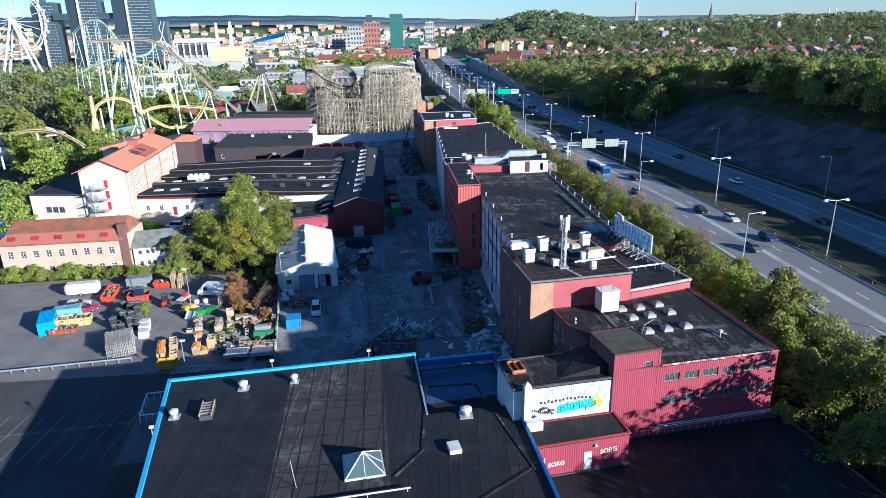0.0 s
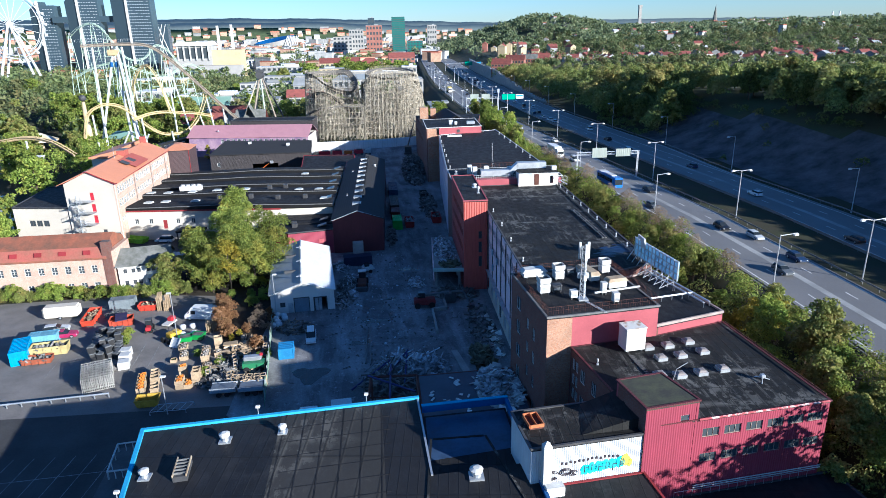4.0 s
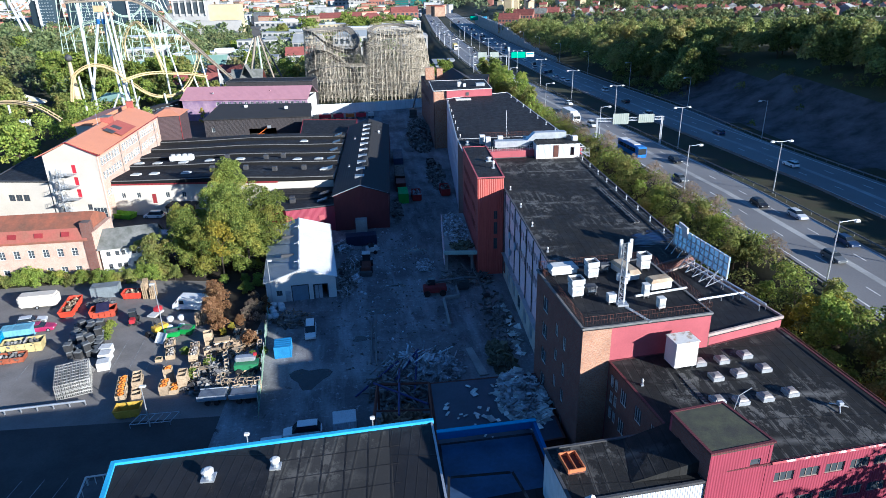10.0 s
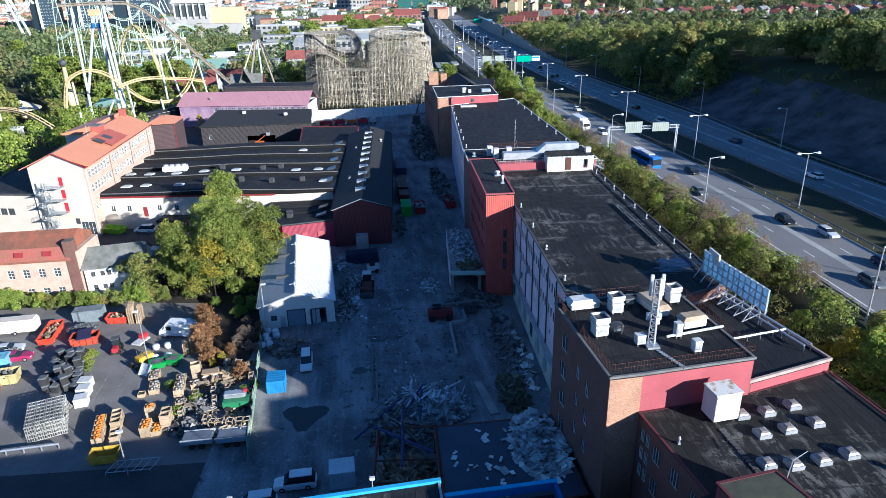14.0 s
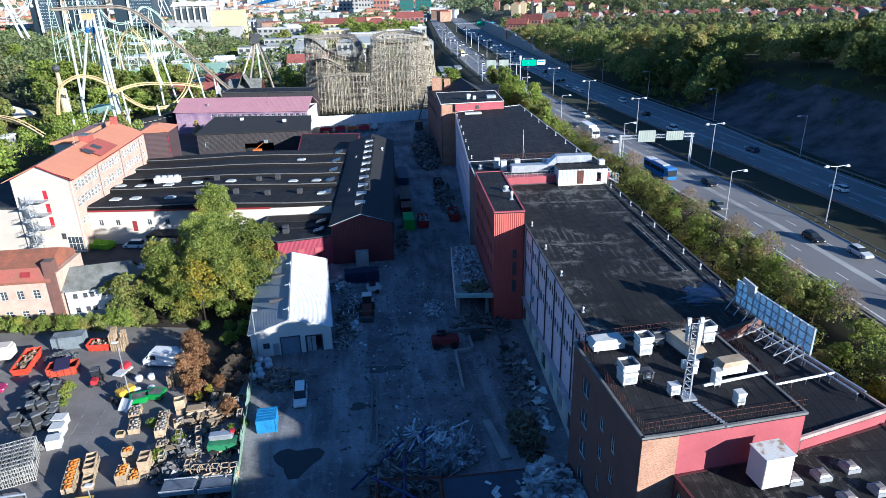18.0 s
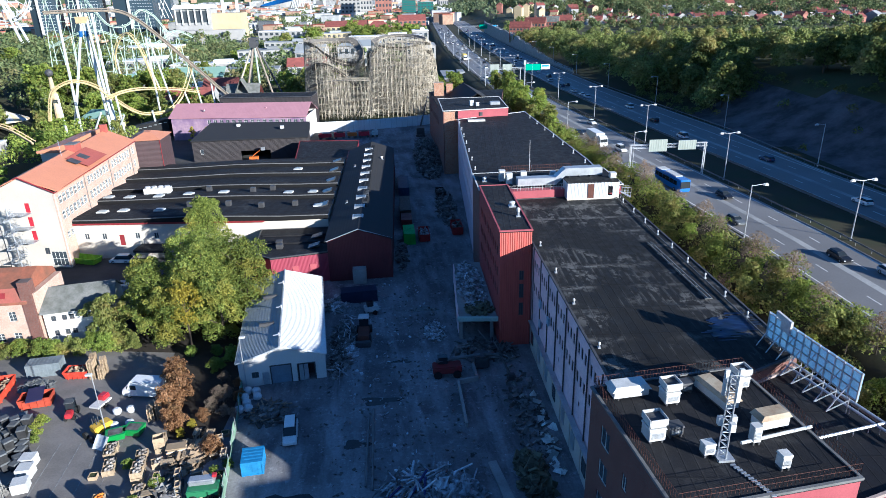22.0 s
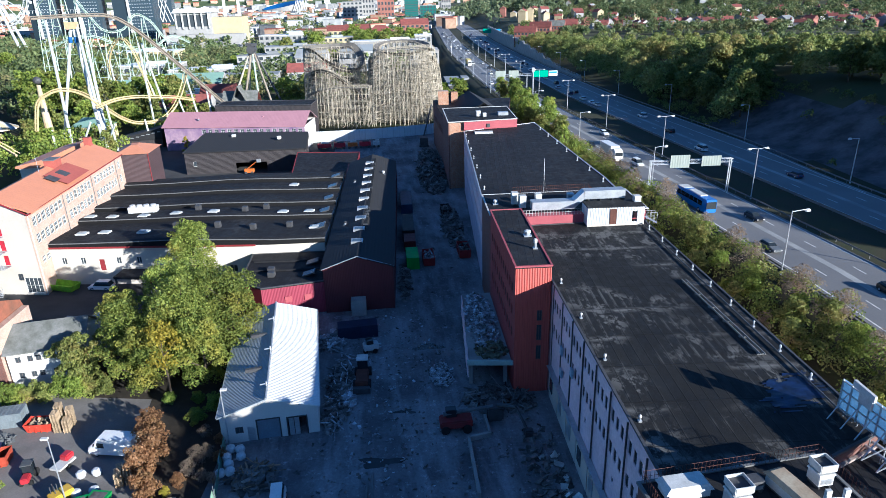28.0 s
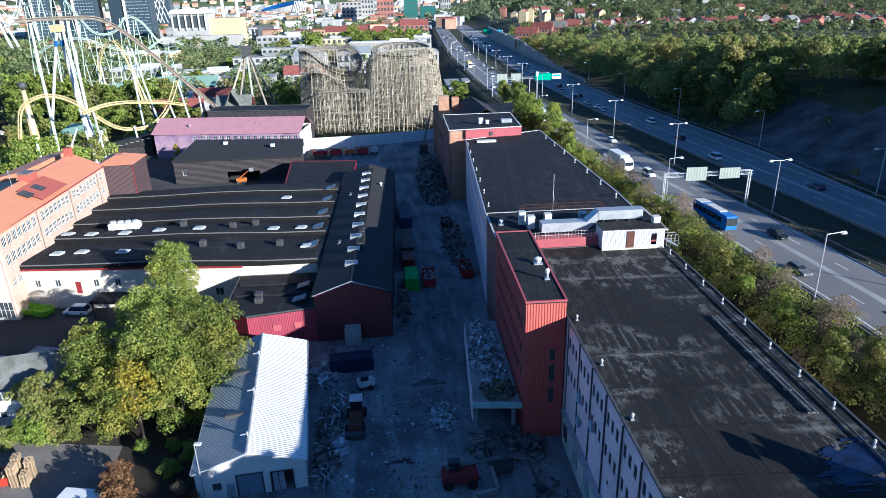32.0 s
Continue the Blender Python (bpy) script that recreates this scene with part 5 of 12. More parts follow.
# ---------------------------------------------------------------- white shed
shed = thing("white_shed", (-18, 140, 0), "white warehouse shed with a corrugated pitched roof", "shed")
SH = [(-24.2, 126.3), (-12.1, 127.8), (-15.5, 155.0), (-27.6, 153.5)]
so = [(1.7, 2.7, 1.3, 2.3), (3.2, 4.1, 0.0, 2.1), (4.4, 7.3, 0.0, 3.0), (8.2, 10.7, 0.0, 2.8)]
for i in range(4):
    wall("wall", shed, SH[i], SH[(i + 1) % 4], 0, 4.1, M["white_wall"], so if i == 0 else ())
for a, b, t0, t1 in ((SH[0], (-18.15, 127.05), 4.1, 6.0), ((-18.15, 127.05), SH[1], 6.0, 4.1)):
    wall("gable", shed, a, b, 4.1, 6.0, M["white_wall"], (), 0.3, "", (t0 + 0.001, t1 + 0.001))
gable_roof("roof", shed, (-18.1, 127.0), (-21.6, 154.2), 6.05, 6.05, 4.1, 6.0, (M["white_roof_shade"], M["white_roof"]))
windows(shed, SH[0], SH[1], so[:1], M["frame_dark"], 1, key="sh")
dsh = (Vector((*SH[1], 0)) - Vector((*SH[0], 0))).normalized()
nsh = Vector((dsh.y, -dsh.x, 0))
tsh = Matrix.Rotation(math.atan2(dsh.y, dsh.x), 4, "Z")


def on_shed(u, z, depth=-0.1):
    return Matrix.Translation(Vector((*SH[0], z)) + dsh * u + nsh * depth) @ tsh


bm = bmesh.new()
add_box(bm, (0, 0, 1.05), (0.86, 0.06, 2.1), on_shed(3.65, 0))
part("door", bm, M["galv"], shed, "grey steel door")
sect = mat("blue-grey sectional door", (0.22, 0.26, 0.32), None, 0.5)
bm = bmesh.new()
add_box(bm, (0, 0, 1.5), (2.86, 0.03, 3.0), on_shed(5.85, 0, -0.14))
gdoor = part("garage_door", bm, sect, shed, "blue-grey sectional garage door")
for k in range(6):
    bm = bmesh.new()
    add_box(bm, (0, 0, 0.25 + k * 0.5), (2.84, 0.05, 0.46), on_shed(5.85, 0))
    part("door_panel", bm, sect, gdoor)
for u in (8.7, 9.4):
    bm = bmesh.new()
    add_box(bm, (0, 0, 1.35), (0.62, 0.06, 2.7), on_shed(u, 0))
    part("gate_leaf", bm, M["galv"], shed)
for u0, u1, z1 in ((4.4, 7.3, 3.0), (8.2, 10.7, 2.8)):
    bm = bmesh.new()
    for u in (u0, u1):
        add_box(bm, (0, 0, z1 / 2), (0.16, 0.08, z1), on_shed(u, 0, 0.03))
    add_box(bm, (0, 0, z1), (u1 - u0 + 0.16, 0.08, 0.16), on_shed((u0 + u1) / 2, 0, 0.032))
    part("door_frame", bm, M["dark_metal"], shed)
for y in (134.5, 144.2):
    x = -18.9 - (y - 127) * 0.125
    box_part("roof_light", (x - 1.5, y, 5.75), (2.3, 0.5, 0.5), M["dark_metal"], shed, "long dark box rooflight on the slope", rz=12, bevel=0.04)
for y in (129.6, 138.7, 148.0):
    x = -18.3 - (y - 127) * 0.125
    bm = bmesh.new()
    add_beam(bm, (x, y, 6.0), (x, y, 6.9), 0.13, 8)
    add_beam(bm, (x - 0.8, y - 0.1, 6.5), (x, y, 6.6), 0.1, 6)
    part("ridge_pipe", bm, M["galv"], shed)
bm = bmesh.new()
add_beam(bm, (-18.2, 126.7, 6.2), (-21.7, 154.5, 6.2), 0.16, 6)
part("ridge_cap", bm, M["galv"], shed)
for a, b in (((-24.5, 126.1, 4.1), (-27.9, 153.6, 4.1)), ((-11.8, 127.7, 4.1), (-15.2, 155.1, 4.1))):
    bm = bmesh.new()
    add_beam(bm, a, b, 0.1, 6)
    part("gutter", bm, M["galv"], shed)

# ---------------------------------------------------------------- dark hall with the red gable
# the shade on this hall's red walls is put into their maroon colour
hall2 = thing("red_gable_hall", (-8.6, 198, 0), "long dark-roofed hall with a dark red gable", "building")
HG = [(-14.7, 162.0), (-2.4, 162.6), (-2.0, 240.0), (-15.6, 239.5)]
for i in range(4):
    wall("wall", hall2, HG[i], HG[(i + 1) % 4], 0, 8.3, M["maroon"], [(4.6, 7.0, 0.0, 2.6)] if i == 0 else (row_openings(3, 74, 14, 1.8, 3.6, 5.4) if i == 1 else ()))
windows(hall2, HG[1], HG[2], row_openings(3, 74, 14, 1.8, 3.6, 5.4), M["frame_dark"], 2, key="h2")
wall("gable", hall2, HG[0], (-8.55, 162.3), 8.3, 10.45, M["maroon"], (), 0.3, "", (8.31, 10.46))
wall("gable", hall2, (-8.55, 162.3), HG[1], 8.3, 10.45, M["maroon"], (), 0.3, "", (10.46, 8.31))
gable_roof("roof", hall2, (-8.6, 162.3), (-8.6, 239.8), 6.3, 6.3, 8.3, 10.45, (M["sheet_roof"], M["sheet_roof"]))
bm = bmesh.new()
add_beam(bm, (-14.9, 162.0, 8.35), (-8.6, 162.0, 10.62), 0.1, 5)
add_beam(bm, (-8.6, 162.0, 10.62), (-2.2, 162.3, 8.35), 0.1, 5)
part("verge", bm, M["galv"], hall2)
for k in range(10):
    y = 170.2 + k * 6.7
    t = thing("ridge_skylight", (-9.0, y, 10.2), "low white framed skylight beside the ridge", "skylight", "hall skylights")
    m = Matrix.Translation((-9.0, y, 10.2))
    bm = bmesh.new()
    add_box(bm, (0, 0, 0.1), (2.2, 1.8, 0.7), m)
    part("frame", bm, M["white_paint"] if k > 3 else M["galv"], t)
    bm = bmesh.new()
    add_box(bm, (0, 0, 0.47), (1.7, 1.3, 0.06), m, 0, 0.9)
    part("pane", bm, M["glass_sky"] if k > 3 else M["glass_shine"], t)
box_part("ridge_light", (-7.9, 206, 10.45), (0.9, 58, 0.3), M["grey_felt"], hall2)
for y in (183, 215):
    roof_vent((-12.2, y, 9.2), 0.3, 0.9, material=M["dark_metal"], label="dark round roof vent")
roof_vent((-5.2, 222, 9.2), 0.4, 1.1)
ent = small_box("timber_porch", (-8.8, 161.0, 0.0), (2.6, 1.8, 3.0), M["concrete"], "small grey lean-to at the red gable", "porch", 2)

# ---------------------------------------------------------------- stepped hall
saw = thing("stepped_hall", (-46, 204, 0), "wide hall with a black stepped roof and cream walls", "building")
SWP = [(-73, 181), (-29.9, 177.3), (-15.9, 177.2), (-15.9, 232), (-75.5, 232)]
swo = [(u, u + 1.0, 4.4, 5.8) for u in (4.5, 8.3, 15.5, 19.6, 27.5)] + [(12.0, 13.1, 3.0, 5.4), (21.0, 22.2, 0.0, 2.4), (38.0, 39.6, 2.2, 3.8)]
for i in range(5):
    wall("wall", saw, SWP[i], SWP[(i + 1) % 5], 0, 7.9, M["cream"], swo if i == 0 else ())
windows(saw, SWP[0], SWP[1], swo[:5] + swo[7:], M["frame_white"], 1, key="sw")
dv = Vector((43.1, -3.7, 0)).normalized()
nv = Vector((dv.y, -dv.x, 0))
for o, h0, h1 in ((swo[5], 3.0, 5.4), (swo[6], 0.0, 2.4)):
    bm = bmesh.new()
    m = Matrix.Translation(Vector((-73, 181, h0)) + dv * (o[0] + o[1]) / 2 - nv * 0.1) @ Matrix.Rotation(math.atan2(dv.y, dv.x), 4, "Z")
    add_box(bm, (0, 0, (h1 - h0) / 2), (1.05, 0.06, h1 - h0), m)
    part("door", bm, M["dark_red"], saw, "dark red door")
BAYS = (0.0, 0.274, 0.45, 0.646, 0.834, 1.0)
for j in range(5):
    k0, k1 = BAYS[j], BAYS[j + 1]

    def edge(x, k):
        f0 = 181 + (x + 73) * (177.3 - 181) / 43.1 if x < -29.9 else 177.3
        return f0 + (232 - f0) * k

    bm = bmesh.new()
    st = [-75.0 + (59.2) * q / 6 for q in range(7)]
    st[0] = -73.2 - 0.4 * j
    prev = None
    for x in st:
        z = 8.0 + 0.55 * math.exp(-((x + 42) / 14) ** 2)
        c = [bm.verts.new((x, edge(x, k0) - 0.2, 7.9)), bm.verts.new((x, edge(x, k0) - 0.2, z + 0.75)), bm.verts.new((x, edge(x, k0) + 0.9, z + 1.0)), bm.verts.new((x, edge(x, k1) - 0.25, z + 0.0)), bm.verts.new((x, edge(x, k1) - 0.25, 7.9))]
        if prev:
            for q in range(4):
                bm.faces.new((prev[q], c[q], c[q + 1], prev[q + 1])).material_index = 1 if q == 2 else 2 if q == 0 else 0
        prev = c
    bmesh.ops.recalc_face_normals(bm, faces=bm.faces[:])
    part("roof_bay", bm, [M["black_felt"], M["bay_felt"], M["pitch"]], saw)
    bm = bmesh.new()
    for xa, xb in zip(st, st[1:]):
        za, zb = (8.8 + 0.55 * math.exp(-((x + 42) / 14) ** 2) for x in (xa, xb))
        add_beam(bm, (xa, edge(xa, k0) - 0.2, za), (xb, edge(xb, k0) - 0.2, zb), 0.11, 5)
    part("bay_edge", bm, M["rail_dull"], saw, "grey strip along the roof step")
bm = bmesh.new()
for a, b in (((-73.2, 180.8), (-29.9, 177.1)),):
    m = Matrix.Translation((Vector((*a, 0)) + Vector((*b, 0))) / 2) @ Matrix.Rotation(math.atan2(b[1] - a[1], b[0] - a[0]), 4, "Z")
    add_box(bm, (0, -0.15, 8.0), (44.6, 0.12, 0.35), m)
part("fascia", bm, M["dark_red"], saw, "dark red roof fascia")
def bay_z(x, y):
    """Height of the stepped roof."""
    k = (y - edge(x, 0)) / (232 - edge(x, 0))
    j = max(q for q in range(5) if BAYS[q] <= max(k, 0.0))
    f = (k - BAYS[j]) / (BAYS[j + 1] - BAYS[j])
    return 8.0 + 0.55 * math.exp(-((x + 42) / 14) ** 2) + 0.92 * (1 - f)


for y, L in ((165.6, 2.6), (171.0, 2.8), (184.6, 4.2), (194.4, 3.6), (203.8, 3.6), (213.6, 3.4), (223.2, 3.2)):
    z = (6.1 if y < 176 else bay_z(-18.0, y)) + 0.05
    t = thing("end_light", (-18.0, y, z), "sloping glazed light at the end of a roof bay", "skylight", "bay end lights")
    m = Matrix.Translation((-17.6, y, z)) @ Matrix.Rotation(radians(-16), 4, "Y")
    bm = bmesh.new()
    add_box(bm, (0, 0, 0.3), (2.4, L * 0.75, 0.22), m)
    part("frame", bm, M["dark_metal"], t)
    for q in range(3):
        bm = bmesh.new()
        add_box(bm, (0, L * (q - 1) * 0.24, 0.43), (2.2, L * 0.21, 0.05), m)
        part("pane", bm, M["glass_shine"], t)
for x, y in ((-66.3, 186.2), (-61.8, 186.4), (-53.4, 184.9), (-18.6, 184.2), (-69.3, 197.2), (-64.1, 196.1), (-57.1, 195.5), (-50.3, 196.0), (-42.1, 195.8), (-26.7, 194.2), (-21.0, 194.3), (-27.6, 216.8)):
    dome_light((x, y, bay_z(x, y)), 2.1, 1.7, -8)
for x, y in ((-47.4, 187.0), (-38.7, 186.2), (-31.1, 184.2), (-23.9, 185.4), (-35.2, 195.8), (-31.0, 198.0), (-46.3, 199.0)):
    small_box("roof_cowl", (x, y, bay_z(x, y)), (1.1, 1.1, 1.2), M["dark_metal"], "dark square ventilation cowl on the roof", "vent", -8)
chil = thing("roof_chiller", (-58.5, 201.5, 8.4), "long white chiller with fans on the black roof", "cooling unit")
box_part("casing", (-58.6, 199.6, 9.5), (6.2, 2.0, 1.3), M["white_paint"], chil, rz=3, bevel=0.06)
for k in range(4):
    bm = bmesh.new()
    add_beam(bm, (-60.85 + k * 1.5, 199.5 + k * 0.08, 10.1), (-60.85 + k * 1.5, 199.5 + k * 0.08, 10.5), 0.62, 12)
    part("fan_ring", bm, M["white_paint"], chil)
for k in range(3):
    box_part("skid", (-61.0 + k * 2.4, 199.6, 8.65), (0.2, 1.9, 0.5), M["galv"], chil)
LNK = [(-25.4, 160.4), (-14.78, 162.6), (-14.78, 176.8), (-30.0, 176.9), (-29.6, 163.8)]
lnk = box_house("red_link", LNK, 0, 6.1, [M["red_sheet"], M["red_sheet"], M["cream"], M["white_wall"], M["dark_red"]], M["black_felt"], "low link block with a bright red sheet wall", upstand=0.2)
for u in (-22.2, -18.9):
    box_part("shutter", (u + 1.2, 160.4 + (u + 26.6) * 0.2072 - 0.05, 3.4), (1.2, 0.14, 1.1), M["pink_sheet"], lnk, "faded pink window shutter", rz=11.7)
# low felt kerbs that cross the link roof
for y0, y1 in ((168.2, 167.6), (172.6, 172.0)):
    bm = bmesh.new()
    add_beam(bm, (-29.0, y0, 6.2), (-15.2, y1, 6.2), 0.22, 5)
    part("roof_kerb", bm, M["bay_felt"], lnk)
for x, y in ((-24.8, 167.6), (-24.4, 165.6)):
    small_box("roof_cowl", (x, y, 6.1), (1.2, 1.2, 0.9), M["dark_metal"], "dark square ventilation cowl on the roof", "vent", -4)

# ---------------------------------------------------------------- building with the orange roof
orange = thing("orange_roof_building", (-78, 200, 0), "four-storey building with an orange tin roof", "building")
OR = [(-83.6, 178.0), (-70.2, 176.0), (-72.2, 225.2), (-87.0, 226.0)]
eo = [(u, u + 1.5, z, z + 1.9) for z in (13.5, 10.1) for u in [1.5 + 1.85 * k for k in range(25) if k % 8 != 7]] + [(u, u + 1.3, 6.0, 7.4) for u in [1.6 + 1.85 * k for k in range(3)]]
so2 = [(2.0, 3.6, 2.0, 3.4), (8.4, 9.5, 3.0, 4.4), (6.6, 7.6, 12.2, 14.2), (6.6, 7.6, 9.2, 11.2), (6.6, 7.6, 6.2, 8.2), (9.6, 13.0, 0.4, 3.6)]
for i in range(4):
    wall("wall", orange, OR[i], OR[(i + 1) % 4], 0, 16.4, [M["cream"], M["brick_pale"]][i % 2], so2 if i == 0 else eo if i == 1 else ())
windows(orange, OR[0], OR[1], so2[:2], M["frame_dark"], 1, key="or1")
windows(orange, OR[0], OR[1], so2[5:], M["frame_white"], 3, 1, key="or2")
windows(orange, OR[1], OR[2], eo, M["frame_white"], 2, 1, key="or3")
for u in (14.7, 29.5, 44.3):
    q = Vector((*OR[1], 0)).lerp(Vector((*OR[2], 0)), u / 49.24)
    bm = bmesh.new()
    add_beam(bm, (q.x + 0.12, q.y, 7.0), (q.x + 0.12, q.y, 16.3), 0.07, 6)
    part("downpipe", bm, M["rail_dull"], orange)
dvo = Vector((13.4, -2.0, 0)).normalized()
nvo = Vector((dvo.y, -dvo.x, 0))
mo = Matrix.Translation((-83.6, 178, 0)) @ Matrix.Rotation(math.atan2(dvo.y, dvo.x), 4, "Z")
M["red_door"] = mat("bright red door", (0.5, 0.03, 0.05), None, 0.5, s1=1.0)
for z in (12.2, 9.2, 6.2):
    bm = bmesh.new()
    add_box(bm, (7.1, 0.06, z + 1.0), (0.98, 0.06, 2.0), mo)
    part("door", bm, M["red_door"], orange, "bright red fire door")
wall("gable", orange, OR[0], (-76.9, 177.0), 16.4, 19.5, M["cream"], (), 0.3, "", (16.41, 19.5))
wall("gable", orange, (-76.9, 177.0), OR[1], 16.4, 19.5, M["cream"], (), 0.3, "", (19.5, 16.41))
gable_roof("roof", orange, (-77.0, 177.0), (-79.4, 225.5), 7.2, 6.9, 16.4, 19.5, (M["tile_orange"], M["tile_orange"]), over=0.35)
bm = bmesh.new()
add_beam(bm, (-83.9, 177.7, 16.5), (-77.0, 176.6, 19.7), 0.14, 5)
add_beam(bm, (-77.0, 176.6, 19.7), (-69.9, 175.7, 16.5), 0.14, 5)
add_beam(bm, (-69.9, 175.7, 16.4), (-72.0, 225.4, 16.4), 0.12, 5)
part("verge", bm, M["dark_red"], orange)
box_part("roof_hatch", (-77.6, 203, 19.9), (2.2, 3.2, 1.9), M["tile_red"], orange, "red sheet roof lantern")
box_part("hatch_lid", (-77.6, 203, 20.92), (2.5, 3.5, 0.16), M["rail_dull"], orange)
box_part("chimney", (-79.2, 224.4, 20.2), (1.5, 1.5, 2.4), M["tile_red"], orange, "red clad chimney at the ridge")
bm = bmesh.new()
add_beam(bm, (-77.4, 196.5, 19.5), (-77.4, 196.5, 23.0), 0.05, 5)
add_beam(bm, (-77.4, 196.0, 22.6), (-77.4, 197.0, 22.6), 0.04, 4)
part("mast", bm, M["galv"], orange)
bm = bmesh.new()
add_box(bm, (0.2, 0, 0.06), (5.0, 11.0, 0.05), Matrix.Translation((-73.9, 200.5, 18.25)) @ Matrix.Rotation(radians(24.2), 4, "Y") @ Matrix.Rotation(radians(2), 4, "Z"))
part("roof_patch", bm, M["tile_red"], orange, "red patch of newer roof sheet")
for y in (195.0, 199.6):
    bm = bmesh.new()
    m = Matrix.Translation((-73.9, y, 18.25)) @ Matrix.Rotation(radians(24.2), 4, "Y") @ Matrix.Rotation(radians(2), 4, "Z")
    add_box(bm, (-0.3, 0, 0.12), (2.3, 2.4, 0.08), m)
    part("roof_panel", bm, M["dark_metal"], orange, "dark panel on the orange roof")
st = thing("fire_stair", (-80.2, 175.6, 0), "galvanised spiral fire stair on the gable wall", "stair")
bm = bmesh.new()
add_beam(bm, (-79.8, 175.2, 0), (-79.8, 175.2, 13.8), 0.12, 8)
part("mast", bm, M["galv"], st)
c0 = Vector((-79.8, 175.2, 0))
for k in range(60):
    a = k * 0.42
    z = 0.3 + k * 0.2
    p = c0 + Vector((math.cos(a) * 0.85, math.sin(a) * 0.85, z))
    if k % 1 == 0:
        if "tread" not in _cache:
            b2 = bmesh.new()
            add_box(b2, (0, 0, 0), (1.6, 0.42, 0.05))
            _cache["tread"] = mesh_of("tread", b2, M["galv"])
        put("tread", _cache["tread"], st, Matrix.Translation(p) @ Matrix.Rotation(a, 4, "Z"))
bm = bmesh.new()
pr = None
for k in range(61):
    a = k * 0.42
    p = c0 + Vector((math.cos(a) * 1.65, math.sin(a) * 1.65, 1.3 + k * 0.2))
    if pr:
        add_beam(bm, pr, p, 0.03, 4)
    add_beam(bm, p, p - Vector((0, 0, 1.0)), 0.02, 4)
    pr = p
part("handrail", bm, M["galv"], st)
for z in (6.1, 9.1, 12.1):
    bm = bmesh.new()
    add_box(bm, (5.8, -1.1, z), (4.2, 2.0, 0.1), mo)
    part("landing", bm, M["galv"], st)
    a, b, c = mo @ Vector((3.8, -0.1, z)), mo @ Vector((3.8, -2.1, z)), mo @ Vector((7.8, -2.1, z))
    railing(st, [(a.x, a.y), (b.x, b.y), (c.x, c.y)], z, 1.0, 0.5, M["galv"], bars=3)
WNG = [(-99, 181), (-84, 178.5), (-86.5, 205), (-101, 205)]
box_house("white_wing", WNG, 0, 10.0, M["cream"], M["black_felt"], "lower white wing with a dark flat roof", upstand=0.3, openings={0: [(4.0, 5.6, 5.0, 6.6), (5.9, 7.5, 5.0, 6.6), (7.8, 9.4, 5.0, 6.6)]}, mullions=1, key="wg", frame=M["frame_dark"])
BRN = [(-74.0, 226.4), (-66.4, 227.6), (-66.8, 238), (-76, 238)]
M["brown_clad"] = ribbed("dark brown cladding", (0.06, 0.035, 0.038), (0.045, 0.028, 0.03), 0.3, "XY", 0.7, 0.0, 0.3)
brn = thing("brown_end_block", (-73, 236, 0), "dark brown clad end block with an orange hipped roof", "building")
for i in range(4):
    wall("wall", brn, BRN[i], BRN[(i + 1) % 4], 0, 16.1, M["brown_clad"])
bm = bmesh.new()
lo = [bm.verts.new((x, y, 16.1)) for x, y in ((-74.5, 225.9), (-65.9, 227.1), (-66.3, 238.5), (-76.5, 238.5))]
hi = [bm.verts.new((x, y, 17.7)) for x, y in ((-71.6, 231.0), (-70.0, 231.2), (-70.4, 234.0), (-72.4, 234.0))]
bm.faces.new(lo[::-1]), bm.faces.new(hi)
for i in range(4):
    bm.faces.new((lo[i], lo[(i + 1) % 4], hi[(i + 1) % 4], hi[i]))
part("roof", bm, M["tile_orange"], brn, "low hipped orange roof")
bm = bmesh.new()
add_beam(bm, (-66.35, 227.5, 8.0), (-66.35, 227.5, 16.1), 0.1, 5)
part("corner_trim", bm, M["dark_red"], brn)
slab("back_wing_roof", [(-92.2, 213.6), (-84.6, 213.6), (-84.0, 236), (-91, 236)], 16.5, 17.0, M["tile_orange"], orange, top=[17.0, 18.6, 18.8, 17.3])
slab("back_wing", [(-91.6, 214.2), (-87.0, 214.2), (-87.4, 235.4), (-90.5, 235.4)], 0, 16.5, M["cream"], orange)
por = thing("dark_porch", (-52.6, 176.6, 0), "dark canopy on posts over a loading door", "canopy")
slab("roof", [(-56.5, 174.6), (-49.5, 173.6), (-49.2, 177.7), (-56.0, 178.6)], 3.2, 3.7, M["black_felt"], por)
for x, y in ((-56.2, 174.9), (-49.8, 174.0)):
    box_part("post", (x, y, 1.6), (0.3, 0.3, 3.2), M["dark_metal"], por)

# ---------------------------------------------------------------- old brick house and white house by the lot
old = thing("old_brick_house", (-73, 145, 0), "old salmon brick house with a rusty tin mansard roof", "house")
OB = [(-86.2, 141.2), (-60.4, 142.3), (-60.6, 152.5), (-86.4, 151.4)]
oo = [(u, u + 1.15, 4.7, 6.4) for u in [1.4 + 2.65 * k for k in range(9)]] + [(u, u + 1.2, 1.0, 2.6) for u in [1.4 + 2.65 * k for k in range(9)]]
for i in range(4):
    wall("wall", old, OB[i], OB[(i + 1) % 4], 0, 7.8, M["brick_pale"], oo if i == 0 else ())
windows(old, OB[0], OB[1], oo, M["frame_white"], 1, 2, key="ob")
bm = bmesh.new()
c, dx = (-73.4, 146.8), 13.4
sec = [(-5.6, 7.8), (-5.3, 8.1), (-4.4, 10.2), (0, 12.1), (4.4, 10.2), (5.3, 8.1)]
pv = None
